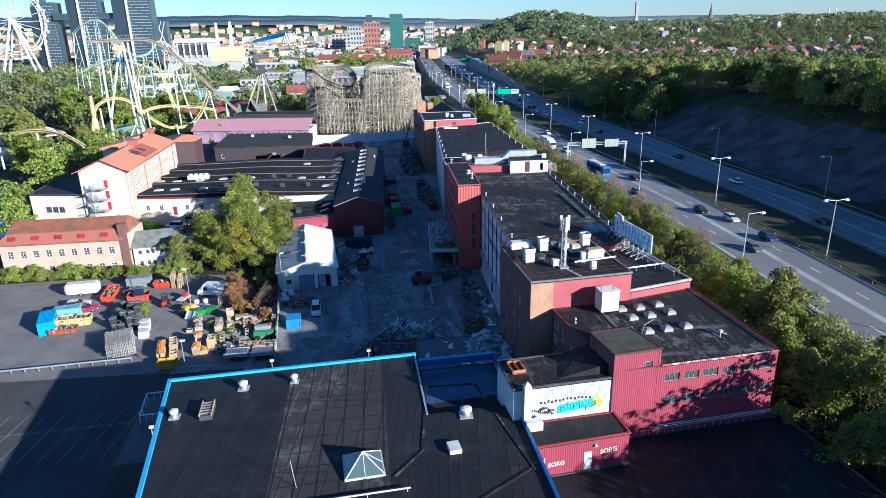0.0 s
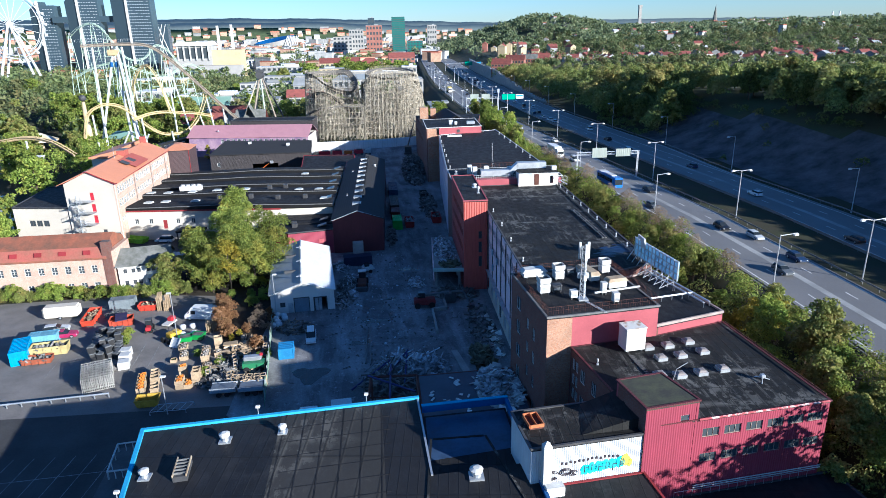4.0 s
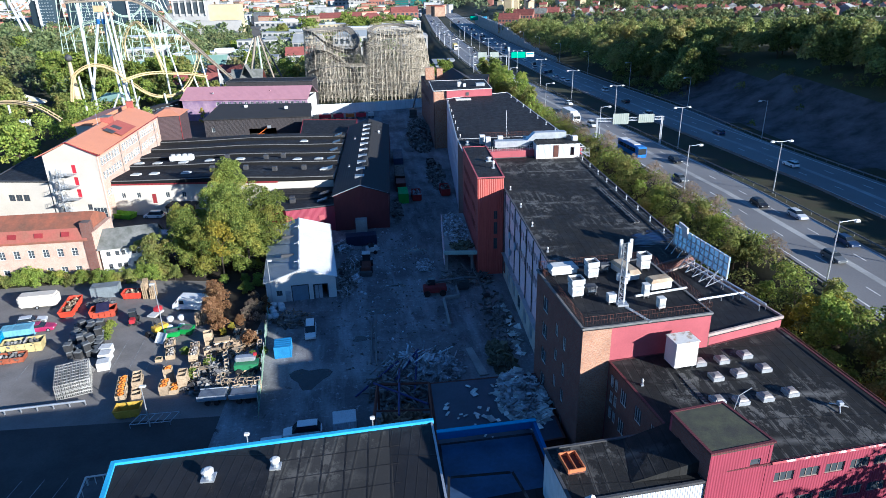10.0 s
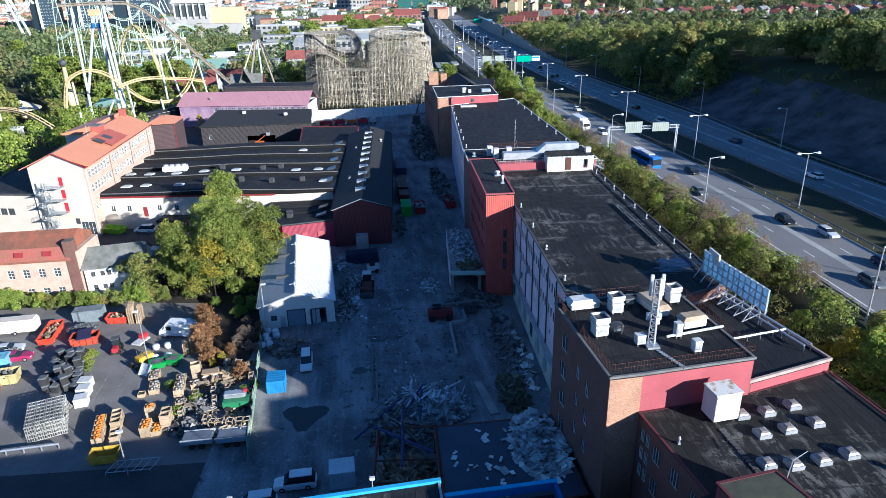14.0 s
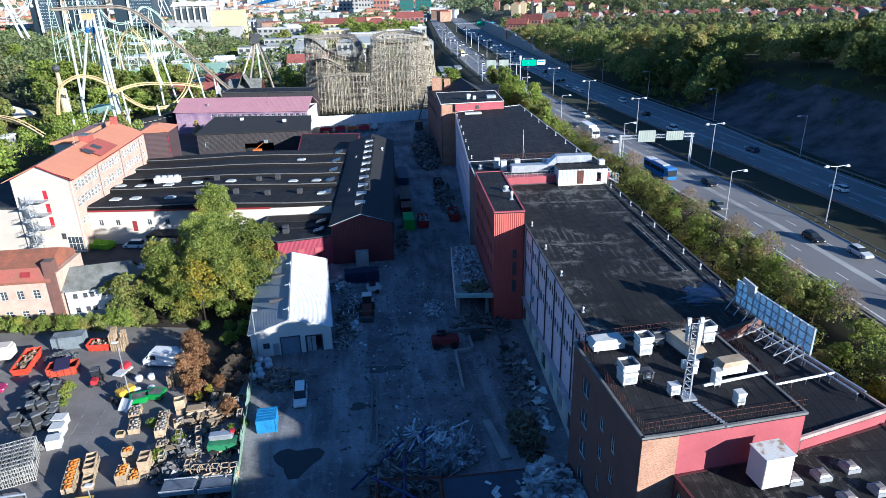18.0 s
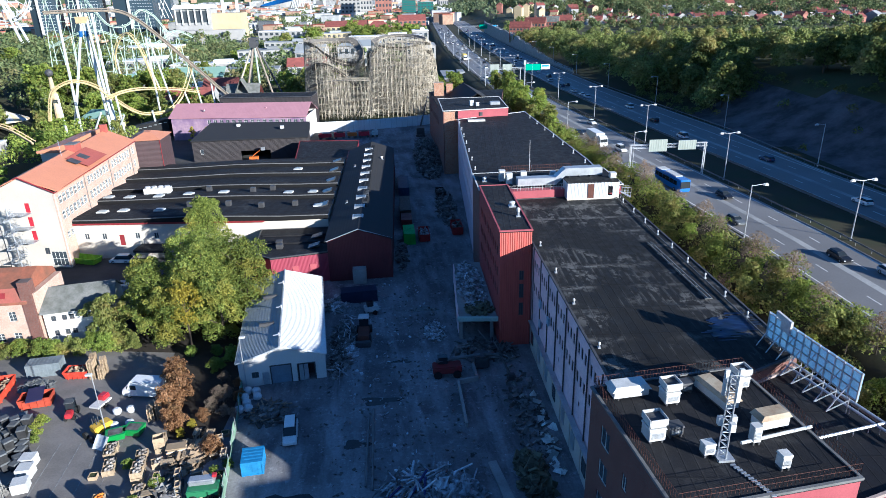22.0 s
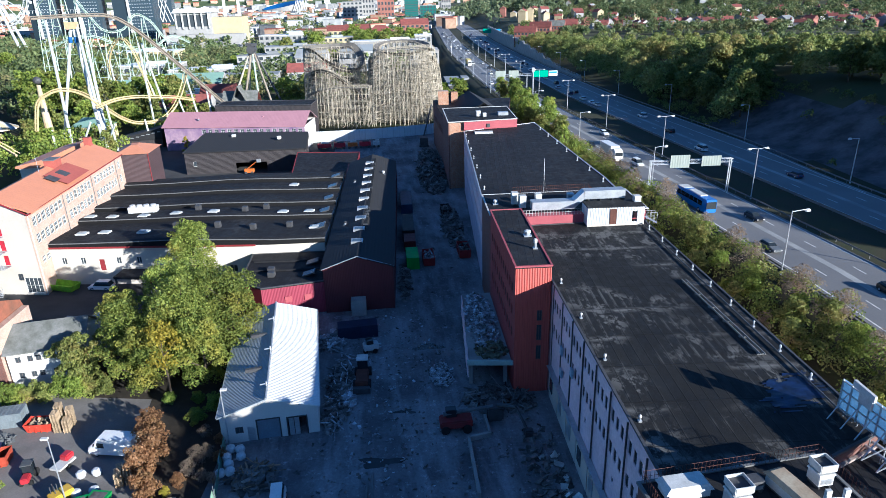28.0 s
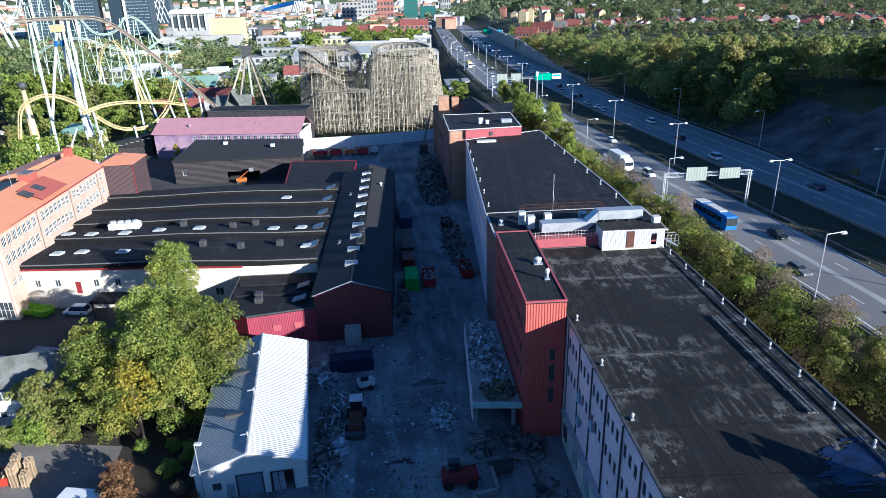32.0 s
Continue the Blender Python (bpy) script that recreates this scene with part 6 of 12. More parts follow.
for q, x in enumerate((-86.9, -84.5, -60.2)):
    k = 0.35 if q == 0 else 1.0
    ring = [bm.verts.new((x if q else x + (0 if z < 9 else 1.8), c[1] + (x + 73.4) * 0.043 + y * (1 if z < 9 else k if q == 0 else 1), z)) for y, z in sec]
    if pv:
        for i in range(len(sec) - 1):
            bm.faces.new((pv[i], ring[i], ring[i + 1], pv[i + 1])).material_index = 1 if i == 1 else 0
    pv = ring
    if q in (0, 2):
        bm.faces.new(ring if q else ring[::-1])
bmesh.ops.recalc_face_normals(bm, faces=bm.faces[:])
part("roof", bm, [M["tile_rust"], M["red_tin"]], old)
for k in range(5):
    x = -83.2 + k * 4.8
    bm = bmesh.new()
    m = Matrix.Translation((x, 141.6 + (x + 73) * 0.043 + 0.22, 9.25)) @ Matrix.Rotation(radians(66), 4, "X")
    add_box(bm, (0, 0, 0.06), (1.5, 0.9, 0.12), m)
    part("roof_hatch", bm, M["dark_red"], old, "bright red roof hatch")
box_part("chimney", (-60.2, 143.0, 5.7), (1.7, 1.7, 11.4), M["brick_brown"], old, "tall dark brick chimney", rz=2)
box_part("firewall", (-59.6, 147.2, 4.6), (1.0, 9.0, 9.2), M["brick_pale"], old, "faded red gable wall")
wht = thing("white_old_house", (-55, 147, 0), "white rendered house with a weathered slate roof", "house")
WH = [(-58.6, 142.6), (-48.6, 144.6), (-50.2, 153.0), (-60.2, 151.0)]
wo2 = [(u, u + 0.75, z, z + 0.95) for z in (4.0, 1.4) for u in (1.0, 2.6, 3.7, 5.6, 6.6, 8.4)]
for i in range(4):
    wall("wall", wht, WH[i], WH[(i + 1) % 4], 0, 5.6, M["white_wall"], wo2 if i == 0 else ())
windows(wht, WH[0], WH[1], wo2, M["frame_dark"], 1, key="wo")
gable_roof("roof", wht, (-59.6, 146.8), (-49.2, 148.9), 4.3, 4.3, 5.6, 8.2, (M["slate"], M["slate"]), over=0.25)
wall("gable", wht, WH[1], (-49.4, 148.8), 5.6, 8.2, M["white_wall"], (), 0.3, "", (5.61, 8.1))
wall("gable", wht, (-49.4, 148.8), WH[2], 5.6, 8.2, M["white_wall"], (), 0.3, "", (8.1, 5.61))

# ---------------------------------------------------------------- buildings at the yard's far end
DKH = [(-70.5, 267), (-31.6, 267.4), (-33.2, 285.4), (-69, 289)]
dkh = thing("black_clad_hall", (-54, 282, 0), "black timber-clad hall with a low dark roof", "building")
for i in range(4):
    wall("wall", dkh, DKH[i], DKH[(i + 1) % 4], 0, 7.0, M["black_wood"], [(16.0, 26.0, 0.0, 3.3), (2.5, 3.6, 2.6, 4.2)] if i == 0 else ())
windows(dkh, DKH[0], DKH[1], [(2.5, 3.6, 2.6, 4.2)], M["frame_white"], 0, key="dk")
slab("roof", [(-70.9, 266.6), (-31.2, 267.0), (-32.8, 285.8), (-69.4, 289.4)], 7.0, 7.3, M["sheet_roof"], dkh, top=[7.3, 7.3, 9.1, 9.3])
for x, y in ((-41.5, 277), (-58, 283)):
    small_box("roof_cowl", (x, y, 8.6), (1.2, 1.2, 1.0), M["white_paint"], "small white cowl on the dark roof", "vent")
BK2 = [(-31.5, 236.5), (-13.6, 236.5), (-13.8, 262.0), (-33.8, 264.5)]
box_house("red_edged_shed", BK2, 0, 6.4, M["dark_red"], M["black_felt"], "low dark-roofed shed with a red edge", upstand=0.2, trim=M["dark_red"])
orl = thing("orange_lift", (-48, 266, 0), "orange boom lift parked at the dark hall", "lift")
M["orange_paint"] = mat("orange machine paint", (0.62, 0.17, 0.03), None, 0.45, s1=1.0)
box_part("chassis", (-50, 265.4, 1.0), (3.0, 1.6, 1.2), M["orange_paint"], orl, bevel=0.1)
bm = bmesh.new()
add_beam(bm, (-50.6, 265.4, 1.6), (-47.0, 265.2, 4.2), 0.12, 6)
part("boom", bm, M["orange_paint"], orl)
box_part("basket", (-46.6, 265.2, 4.2), (1.2, 0.9, 1.0), M["galv"], orl)
for x in (-51, -49):
    for y in (264.6, 266.2):
        bm = bmesh.new()
        add_beam(bm, (x, y - 0.15, 0.45), (x, y + 0.15, 0.45), 0.45, 10)
        part("wheel", bm, M["dark_metal"], orl)
pink = thing("pink_roof_building", (-62, 308, 0), "long building with a pink sheet roof", "building")
PK = [(-88.8, 304.5), (-35.5, 297.5), (-34, 315), (-87, 322)]
po = row_openings(14.0, 53.0, 16, 1.5, 6.4, 8.0)
for i in range(4):
    wall("wall", pink, PK[i], PK[(i + 1) % 4], 0, 9, mat("faded mauve render", (0.36, 0.25, 0.32), (0.2, 0.13, 0.24), 0.85, s1=0.3) if i == 0 else M["white_wall"], po if i == 0 else ())
windows(pink, PK[0], PK[1], po, M["frame_white"], 1, 1, key="pk")
gable_roof("roof", pink, (-88, 313.2), (-34.8, 306.3), 8.8, 8.8, 9, 13, (M["pink_roof"], M["pink_roof"]), over=0.5)
for x, y in ((-76, 306), (-52, 305)):
    roof_vent((x, y, 11.0), 0.3, 0.9, material=M["pink_roof"], label="small pink roof vent")
BLK3 = [(-75, 326), (-36, 321), (-35, 334), (-74, 338)]
box_house("dark_service_block", BLK3, 0, 13.0, M["black_wood"], M["black_felt"], "dark grey service block behind the pink roof", upstand=0.3, trim=M["dark_metal"])
shd = thing("black_side_shed", (-100, 315, 0), "black timber shed with a sloping dark roof", "building")
slab("body", [(-110, 309.4), (-92.4, 310.6), (-91.4, 322), (-108.6, 321)], 0, 3.0, M["black_wood"], shd, top=[3.6, 7.4, 7.4, 3.6])
slab("roof", [(-110.6, 308.8), (-91.9, 310.0), (-90.8, 322.6), (-109.2, 321.6)], 3.62, 3.9, M["sheet_roof"], shd, top=[3.95, 7.9, 7.9, 3.95])
for k in range(9):
    q = Vector((-109, 308.75, 3.0)).lerp(Vector((-93, 309.9, 6.2)), k / 8)
    box_part("fascia_lamp", (q.x, q.y, q.z + 0.3), (1.2, 0.12, 0.25), M["galv"], shd)
box_part("stair_block", (-89.9, 316.0, 4.6), (2.4, 9.0, 9.2), M["black_wood"], shd, "black stair block")
hoard = thing("white_hoarding", (-12, 316, 0), "long white panel hoarding round the yard's end", "fence")
pts = [Vector((-36.5, 309.5, 0)).lerp(Vector((12, 318, 0)), k / 22) + Vector((0, -1.8 * math.sin(math.pi * k / 22), 0)) for k in range(23)] + [Vector((15, 322, 0)), Vector((17, 328, 0))]
for a, b in zip(pts, pts[1:]):
    d = (b - a)
    bm = bmesh.new()
    m = Matrix.Translation((a + b) / 2) @ Matrix.Rotation(math.atan2(d.y, d.x), 4, "Z")
    add_box(bm, (0, 0, 2.2), (d.length - 0.06, 0.1, 4.2), m)
    part("panel", bm, M["white_sheet"], hoard)
    bm = bmesh.new()
    add_beam(bm, a, a + Vector((0, 0, 4.4)), 0.09, 5)
    part("post", bm, M["galv"], hoard)
tr = thing("red_fire_truck", (-15, 298, 0), "row of red and orange site vehicle bodies", "truck")
for k, (x, w, c) in enumerate(((-29.0, 5.0, "red_door"), (-23.4, 4.2, "red_door"), (-18.6, 3.6, "orange_paint"), (-14.0, 4.2, "red_door"), (-9.8, 2.4, "white_paint"))):
    box_part("body", (x, 297 + 0.3 * k, 1.5), (w, 2.3, 1.4 + 0.3 * (k % 2)), M[c], tr, rz=2, bevel=0.12)
    box_part("roof_rack", (x + 0.3, 297 + 0.3 * k, 2.5), (w * 0.6, 1.6, 0.35), M[("white_paint", "dark_metal")[k % 2]], tr, rz=2)
    for q in (-0.35, 0.35):
        for s in (-1.2, 1.2):
            bm = bmesh.new()
            add_beam(bm, (x + w * q, 297 + 0.3 * k + s - 0.15, 0.5), (x + w * q, 297 + 0.3 * k + s + 0.15, 0.5), 0.5, 10)
            part("wheel", bm, M["dark_metal"], tr)
crn = thing("demolition_crane", (10, 303, 0), "dark crawler crane with a raised boom", "crane")
box_part("cab", (8.0, 296, 2.2), (3.0, 4.0, 2.6), M["dark_metal"], crn, bevel=0.15)
box_part("tracks", (8.0, 296, 0.5), (3.6, 4.6, 1.0), M["dark_metal"], crn, bevel=0.2)
bm = bmesh.new()
add_beam(bm, (8.0, 298, 3.0), (12.0, 314, 12.5), 0.35, 6, 0.2)
add_beam(bm, (12.0, 314, 12.5), (15.0, 313, 8.0), 0.25, 6, 0.15)
part("boom", bm, M["dark_metal"], crn)
# canal and bank
can = slab("canal", [(-135, 150), (-104, 168), (-112, 215), (-150, 260), (-175, 240)], -0.5, 0.03, glass("dark canal water", (0.02, 0.045, 0.06), 0.12))
tagged(can, "still dark blue canal water between grass banks", "canal", kind="structure")
# dark earth strip; the shade under trees and shrubs is put into its colour
soil = slab("soil_patch", [(-31.2, 115.6), (-24.6, 113.5), (-23.9, 126.4), (-23.6, 140.0), (-26.5, 156.0), (-52.0, 153.0), (-50.0, 139.5), (-37.0, 137.5), (-35.8, 129.0)], 0.0, 0.03, M["soil"])
tagged(soil, "strip of dark earth, tree shade in its colour, along the fence", "ground", kind="structure")
lawn = slab("lawn", [(-110, 128), (-88, 138), (-46, 141), (-46, 146), (-110, 170)], 0.0, 0.02, M["grass"])
tagged(lawn, "rough grass beside the old brick house", "lawn", kind="structure")

# ---------------------------------------------------------------- vehicles
PAINT = {}


def paint(name, c, rough=0.35):
    if name not in PAINT:
        PAINT[name] = mat(name, c, tuple(k * 0.9 for k in c), rough, s1=0.8, s2=9, bump=0.02, spec=0.5)
    return PAINT[name]


M["tyre"] = mat("black rubber tyre", (0.02, 0.02, 0.021), None, 0.8, s1=2)
M["car_glass"] = glass("dark car glass", (0.02, 0.025, 0.03), 0.05)
M["lamp_red"] = mat("red tail lamp", (0.4, 0.02, 0.02), None, 0.3)


def wheel(parent, x, y, r, w=0.22, m=None):
    bm = bmesh.new()
    add_beam(bm, (x - w / 2, y, r), (x + w / 2, y, r), r, 12)
    o = new("wheel", mesh_of("wheel", bm, M["tyre"]))
    o.parent = parent
    bm = bmesh.new()
    add_beam(bm, (x - w / 2 - 0.01, y, r), (x + w / 2 + 0.01, y, r), r * 0.6, 10)
    q = new("rim", mesh_of("rim", bm, M["galv"]))
    q.parent = o


def loc_part(name, bm, material, parent, label=""):
    o = new(name, mesh_of(name, bm, material))
    o.parent = parent
    if label:
        o["label"] = label
    return o


def loft(bm, secs):
    """A closed body through cross-sections (y, half width, z0, z1, half width at top)."""
    prev = None
    for y, w, z0, z1, wt in secs:
        ring = [bm.verts.new(v) for v in ((-w, y, z0), (w, y, z0), (w, y, z0 + (z1 - z0) * 0.6), (wt, y, z1), (-wt, y, z1), (-w, y, z0 + (z1 - z0) * 0.6))]
        if prev:
            for i in range(6):
                bm.faces.new((prev[i], prev[(i + 1) % 6], ring[(i + 1) % 6], ring[i]))
        else:
            bm.faces.new(ring[::-1])
        prev = ring
    bm.faces.new(prev)
    bmesh.ops.recalc_face_normals(bm, faces=bm.faces[:])


def car(at, rz, colour, label, kind="car", group="cars on the motorway"):
    """A car with its nose towards +y."""
    key = ("car", kind, colour)
    m = Matrix.Translation(at) @ Matrix.Rotation(radians(rz), 4, "Z")
    if key in _cache:
        t = copy_thing(_cache[key], m)
        return tagged(t, label, kind, group)
    t = new(kind)
    tagged(t, label, kind, group)
    L, H, W = (4.5, 1.45, 0.9) if kind == "car" else (4.8, 1.85, 0.92)
    bm = bmesh.new()
    loft(bm, [(-L / 2, W * 0.88, 0.35, 0.85, W * 0.8), (-L / 2 + 0.15, W, 0.25, 0.95, W * 0.92), (L * 0.2, W, 0.25, 0.95, W * 0.92), (L / 2 - 0.2, W * 0.96, 0.25, 0.78, W * 0.85), (L / 2, W * 0.8, 0.35, 0.65, W * 0.7)])
    loc_part("body", bm, paint(colour[0], colour[1]), t)
    bm = bmesh.new()
    back = -L / 2 + 0.12
    front = L * 0.18 if kind == "car" else L * 0.26
    loft(bm, [(back, W * 0.86, 0.9, 1.0, W * 0.8), (back + 0.45, W * 0.86, 0.9, H - 0.06, W * 0.7), (front - 0.75, W * 0.86, 0.9, H - 0.06, W * 0.7), (front, W * 0.86, 0.9, 0.98, W * 0.8)])
    loc_part("window_glass", bm, M["car_glass"], t)
    bm = bmesh.new()
    loft(bm, [(back + 0.35, W * 0.69, H - 0.12, H - 0.02, W * 0.64), (back + 0.9, W * 0.71, H - 0.1, H, W * 0.66), (front - 0.7, W * 0.71, H - 0.12, H - 0.02, W * 0.64)])
    loc_part("roof", bm, paint(colour[0], colour[1]), t)
    for x in (-W * 0.7, W * 0.7):
        bm = bmesh.new()
        add_box(bm, (x, L / 2 - 0.06, 0.62), (0.3, 0.12, 0.14))
        loc_part("headlight", bm, M["frame_white"], t)
        bm = bmesh.new()
        add_box(bm, (x, -L / 2 + 0.05, 0.78), (0.26, 0.12, 0.16))
        loc_part("tail_lamp", bm, M["lamp_red"], t)
    for x in (-W + 0.08, W - 0.08):
        for y in (-L * 0.3, L * 0.3):
            wheel(t, x, y, 0.33)
    t.matrix_basis = m
    _cache[key] = t
    return t


def van(at, rz, label, box=True):
    t = thing("van", at, label, "van")
    bm = bmesh.new()
    loft(bm, [(-3.0, 1.0, 0.4, 2.7, 0.92), (1.5, 1.0, 0.4, 2.7, 0.92), (2.2, 1.0, 0.4, 1.9, 0.85), (3.0, 0.95, 0.4, 1.2, 0.8)])
    loc_part("body", bm, paint("white car paint", (0.78, 0.78, 0.77)), t)
    bm = bmesh.new()
    loft(bm, [(1.55, 0.96, 1.5, 2.5, 0.85), (2.25, 0.97, 1.35, 1.8, 0.86)])
    loc_part("windscreen", bm, M["car_glass"], t)
    for s in (-1, 1):
        bm = bmesh.new()
        add_box(bm, (s * 0.99, 1.2, 1.75), (0.05, 0.9, 0.7))
        loc_part("side_window", bm, M["car_glass"], t)
        bm = bmesh.new()
        add_box(bm, (s * 0.7, 2.98, 0.95), (0.3, 0.1, 0.2))
        loc_part("headlight", bm, M["frame_white"], t)
    bm = bmesh.new()
    add_box(bm, (1.0, -0.4, 1.5), (0.06, 1.3, 1.7))
    loc_part("side_opening", bm, M["dark_metal"], t, "dark open side door")
    for x in (-0.85, 0.85):
        for y in (-1.9, 2.0):
            wheel(t, x, y, 0.36)
    t.matrix_basis = Matrix.Translation(at) @ Matrix.Rotation(radians(rz), 4, "Z")
    return t


def lorry(at, rz, label, trailer=(0.78, 0.78, 0.77), L=13.0, cabc=("white car paint", (0.78, 0.78, 0.77))):
    t = thing("lorry", at, label, "lorry", "lorries on the motorway")
    bm = bmesh.new()
    loft(bm, [(L / 2 + 0.6, 1.2, 0.5, 3.6, 1.1), (L / 2 + 1.6, 1.2, 0.5, 3.5, 1.1), (L / 2 + 2.6, 1.2, 0.5, 2.9, 1.1)])
    loc_part("cab", bm, paint(*cabc), t)
    bm = bmesh.new()
    add_box(bm, (0, L / 2 + 2.45, 2.3), (2.1, 0.4, 0.9))
    loc_part("windscreen", bm, M["car_glass"], t)
    bm = bmesh.new()
    add_box(bm, (0, -0.2, 2.55), (2.55, L, 2.8))
    bmesh.ops.bevel(bm, geom=bm.edges[:], offset=0.05, segments=1, affect="EDGES")
    loc_part("trailer", bm, paint("trailer %d %d" % (trailer[0] * 100, trailer[2] * 100), trailer), t)
    bm = bmesh.new()
    add_box(bm, (0, -0.2, 0.95), (2.3, L * 0.95, 0.3))
    loc_part("chassis", bm, M["dark_metal"], t)
    for y in (-L * 0.42, -L * 0.32, -L * 0.22, L * 0.4, L / 2 + 1.6):
        for x in (-1.05, 1.05):
            wheel(t, x, y, 0.5, 0.35)
    t.matrix_basis = Matrix.Translation(at) @ Matrix.Rotation(radians(rz), 4, "Z")
    return t


# ---------------------------------------------------------------- containers, skips, crates
def container(at, rz, colour, label, L=6.06, W=2.44, H=2.59, name="container"):
    t = thing(name, at, label, "container")
    mm = colour if not isinstance(colour, tuple) else mat("container paint %d" % (colour[0] * 1000 + colour[2] * 77), colour, None, 0.5, s1=0.6)
    bm = bmesh.new()
    n = int(L / 0.28)
    for s in (-1, 1):
        for k in range(n):
            y = -L / 2 + L * (k + 0.5) / n
            add_box(bm, (s * (W / 2 - (0.03 if k % 2 else 0.0)), y, H / 2), (0.06, L / n, H - 0.2))
    loc_part("side_wall", bm, mm, t)
    bm = bmesh.new()
    k2 = int(W / 0.28)
    for s in (-1, 1):
        for k in range(k2):
            x = -W / 2 + W * (k + 0.5) / k2
            add_box(bm, (x, s * (L / 2 - (0.03 if k % 2 else 0.0)), H / 2), (W / k2, 0.06, H - 0.2))
    loc_part("end_wall", bm, mm, t)
    bm = bmesh.new()
    for k in range(n):
        y = -L / 2 + L * (k + 0.5) / n
        add_box(bm, (0, y, H - (0.05 if k % 2 else 0.02)), (W - 0.1, L / n, 0.05))
    loc_part("roof", bm, mm, t)
    bm = bmesh.new()
    for x in (-W / 2, W / 2):
        for y in (-L / 2, L / 2):
            add_box(bm, (x, y, H / 2), (0.16, 0.16, H))
    for z in (0.08, H - 0.08):
        for x in (-W / 2, W / 2):
            add_box(bm, (x, 0, z), (0.13, L - 0.16, 0.16))
        for y in (-L / 2, L / 2):
            add_box(bm, (0, y, z), (W - 0.16, 0.13, 0.16))
    loc_part("frame", bm, mm, t)
    t.matrix_basis = Matrix.Translation(at) @ Matrix.Rotation(radians(rz), 4, "Z")
    return t


def skip(at, rz, colour, label, L=3.6, W=1.8, H=1.3, load=None, flare=1.18):
    t = thing("skip", at, label, "skip")
    mm = mat("skip paint %d" % (colour[0] * 1000 + colour[1] * 37 + colour[2] * 77), colour, tuple(c * 0.6 for c in colour), 0.6, s1=0.9)
    bm = bmesh.new()
    lo = [Vector((x * W / 2, y * L / 2, 0.15)) for x, y in ((-1, -1), (1, -1), (1, 1), (-1, 1))]
    hi = [Vector((v.x * flare, v.y * flare, H)) for v in lo]
    for i in range(4):
        a, b, c, d = lo[i], lo[(i + 1) % 4], hi[(i + 1) % 4], hi[i]
        for q in ((a, b, c, d),):
            bm.faces.new([bm.verts.new(v) for v in q])
    bm.faces.new([bm.verts.new(v) for v in lo[::-1]])
    bmesh.ops.remove_doubles(bm, verts=bm.verts[:], dist=1e-4)
    bmesh.ops.solidify(bm, geom=bm.faces[:], thickness=0.07)
    loc_part("tub", bm, mm, t)
    bm = bmesh.new()
    for i in range(4):
        add_beam(bm, hi[i], hi[(i + 1) % 4], 0.07, 5)
    loc_part("rim", bm, mm, t)
    for s in (-1, 1):
        bm = bmesh.new()
        for k in range(4):
            add_box(bm, (s * W / 2 * 1.1, -L * 0.36 + k * L * 0.24, H * 0.5), (0.1, 0.1, H * 0.8))
        loc_part("ribs", bm, mm, t)
    bm = bmesh.new()
    add_box(bm, (0, 0, 0.08), (W * 0.7, L * 0.9, 0.16))
    loc_part("skids", bm, M["dark_metal"], t)
    if load:
        rr = random.Random(int(at[0] * 10))
        bm = bmesh.new()
        for k in range(45):
            mt = Matrix.Translation((rr.uniform(-W * 0.45, W * 0.45), rr.uniform(-L * 0.45, L * 0.45), H * rr.uniform(0.55, 0.95))) @ Euler((rr.uniform(-1, 1), rr.uniform(-1, 1), rr.uniform(0, 6))).to_matrix().to_4x4()
            add_box(bm, (0, 0, 0), (rr.uniform(0.2, 1.2), rr.uniform(0.1, 0.5), rr.uniform(0.05, 0.3)), mt)
        loc_part("load", bm, load, t, "heap of loose scrap in the skip")
    t.matrix_basis = Matrix.Translation(at) @ Matrix.Rotation(radians(rz), 4, "Z")
    return t


M["crate_wood"] = mat("pale crate wood", (0.44, 0.34, 0.22), (0.33, 0.25, 0.165), 0.85, s1=0.8, s2=8, rnd=0.15)
M["pumpkin"] = mat("orange fruit", (0.75, 0.26, 0.03), (0.6, 0.18, 0.02), 0.6, s1=1.0, s2=3, island=0.3)
M["grey_plastic"] = mat("grey plastic", (0.13, 0.135, 0.14), (0.08, 0.085, 0.09), 0.6, s1=1.0, rnd=0.3)
M["black_plastic"] = mat("black plastic", (0.03, 0.03, 0.033), (0.05, 0.05, 0.052), 0.5, s1=1.0, rnd=0.3)
M["scrap"] = mat("mixed pale rubble", (0.55, 0.57, 0.6), (0.16, 0.15, 0.15), 0.8, s1=0.9, s2=3, island=0.55, bump=0.3)
M["scrap_dark"] = mat("mixed dark rubble", (0.22, 0.21, 0.2), (0.08, 0.075, 0.07), 0.85, s1=0.9, s2=3, island=0.6, bump=0.3)
M["scrap_wood"] = mat("broken boards", (0.3, 0.22, 0.14), (0.16, 0.12, 0.08), 0.85, s1=0.8, s2=6, island=0.5)


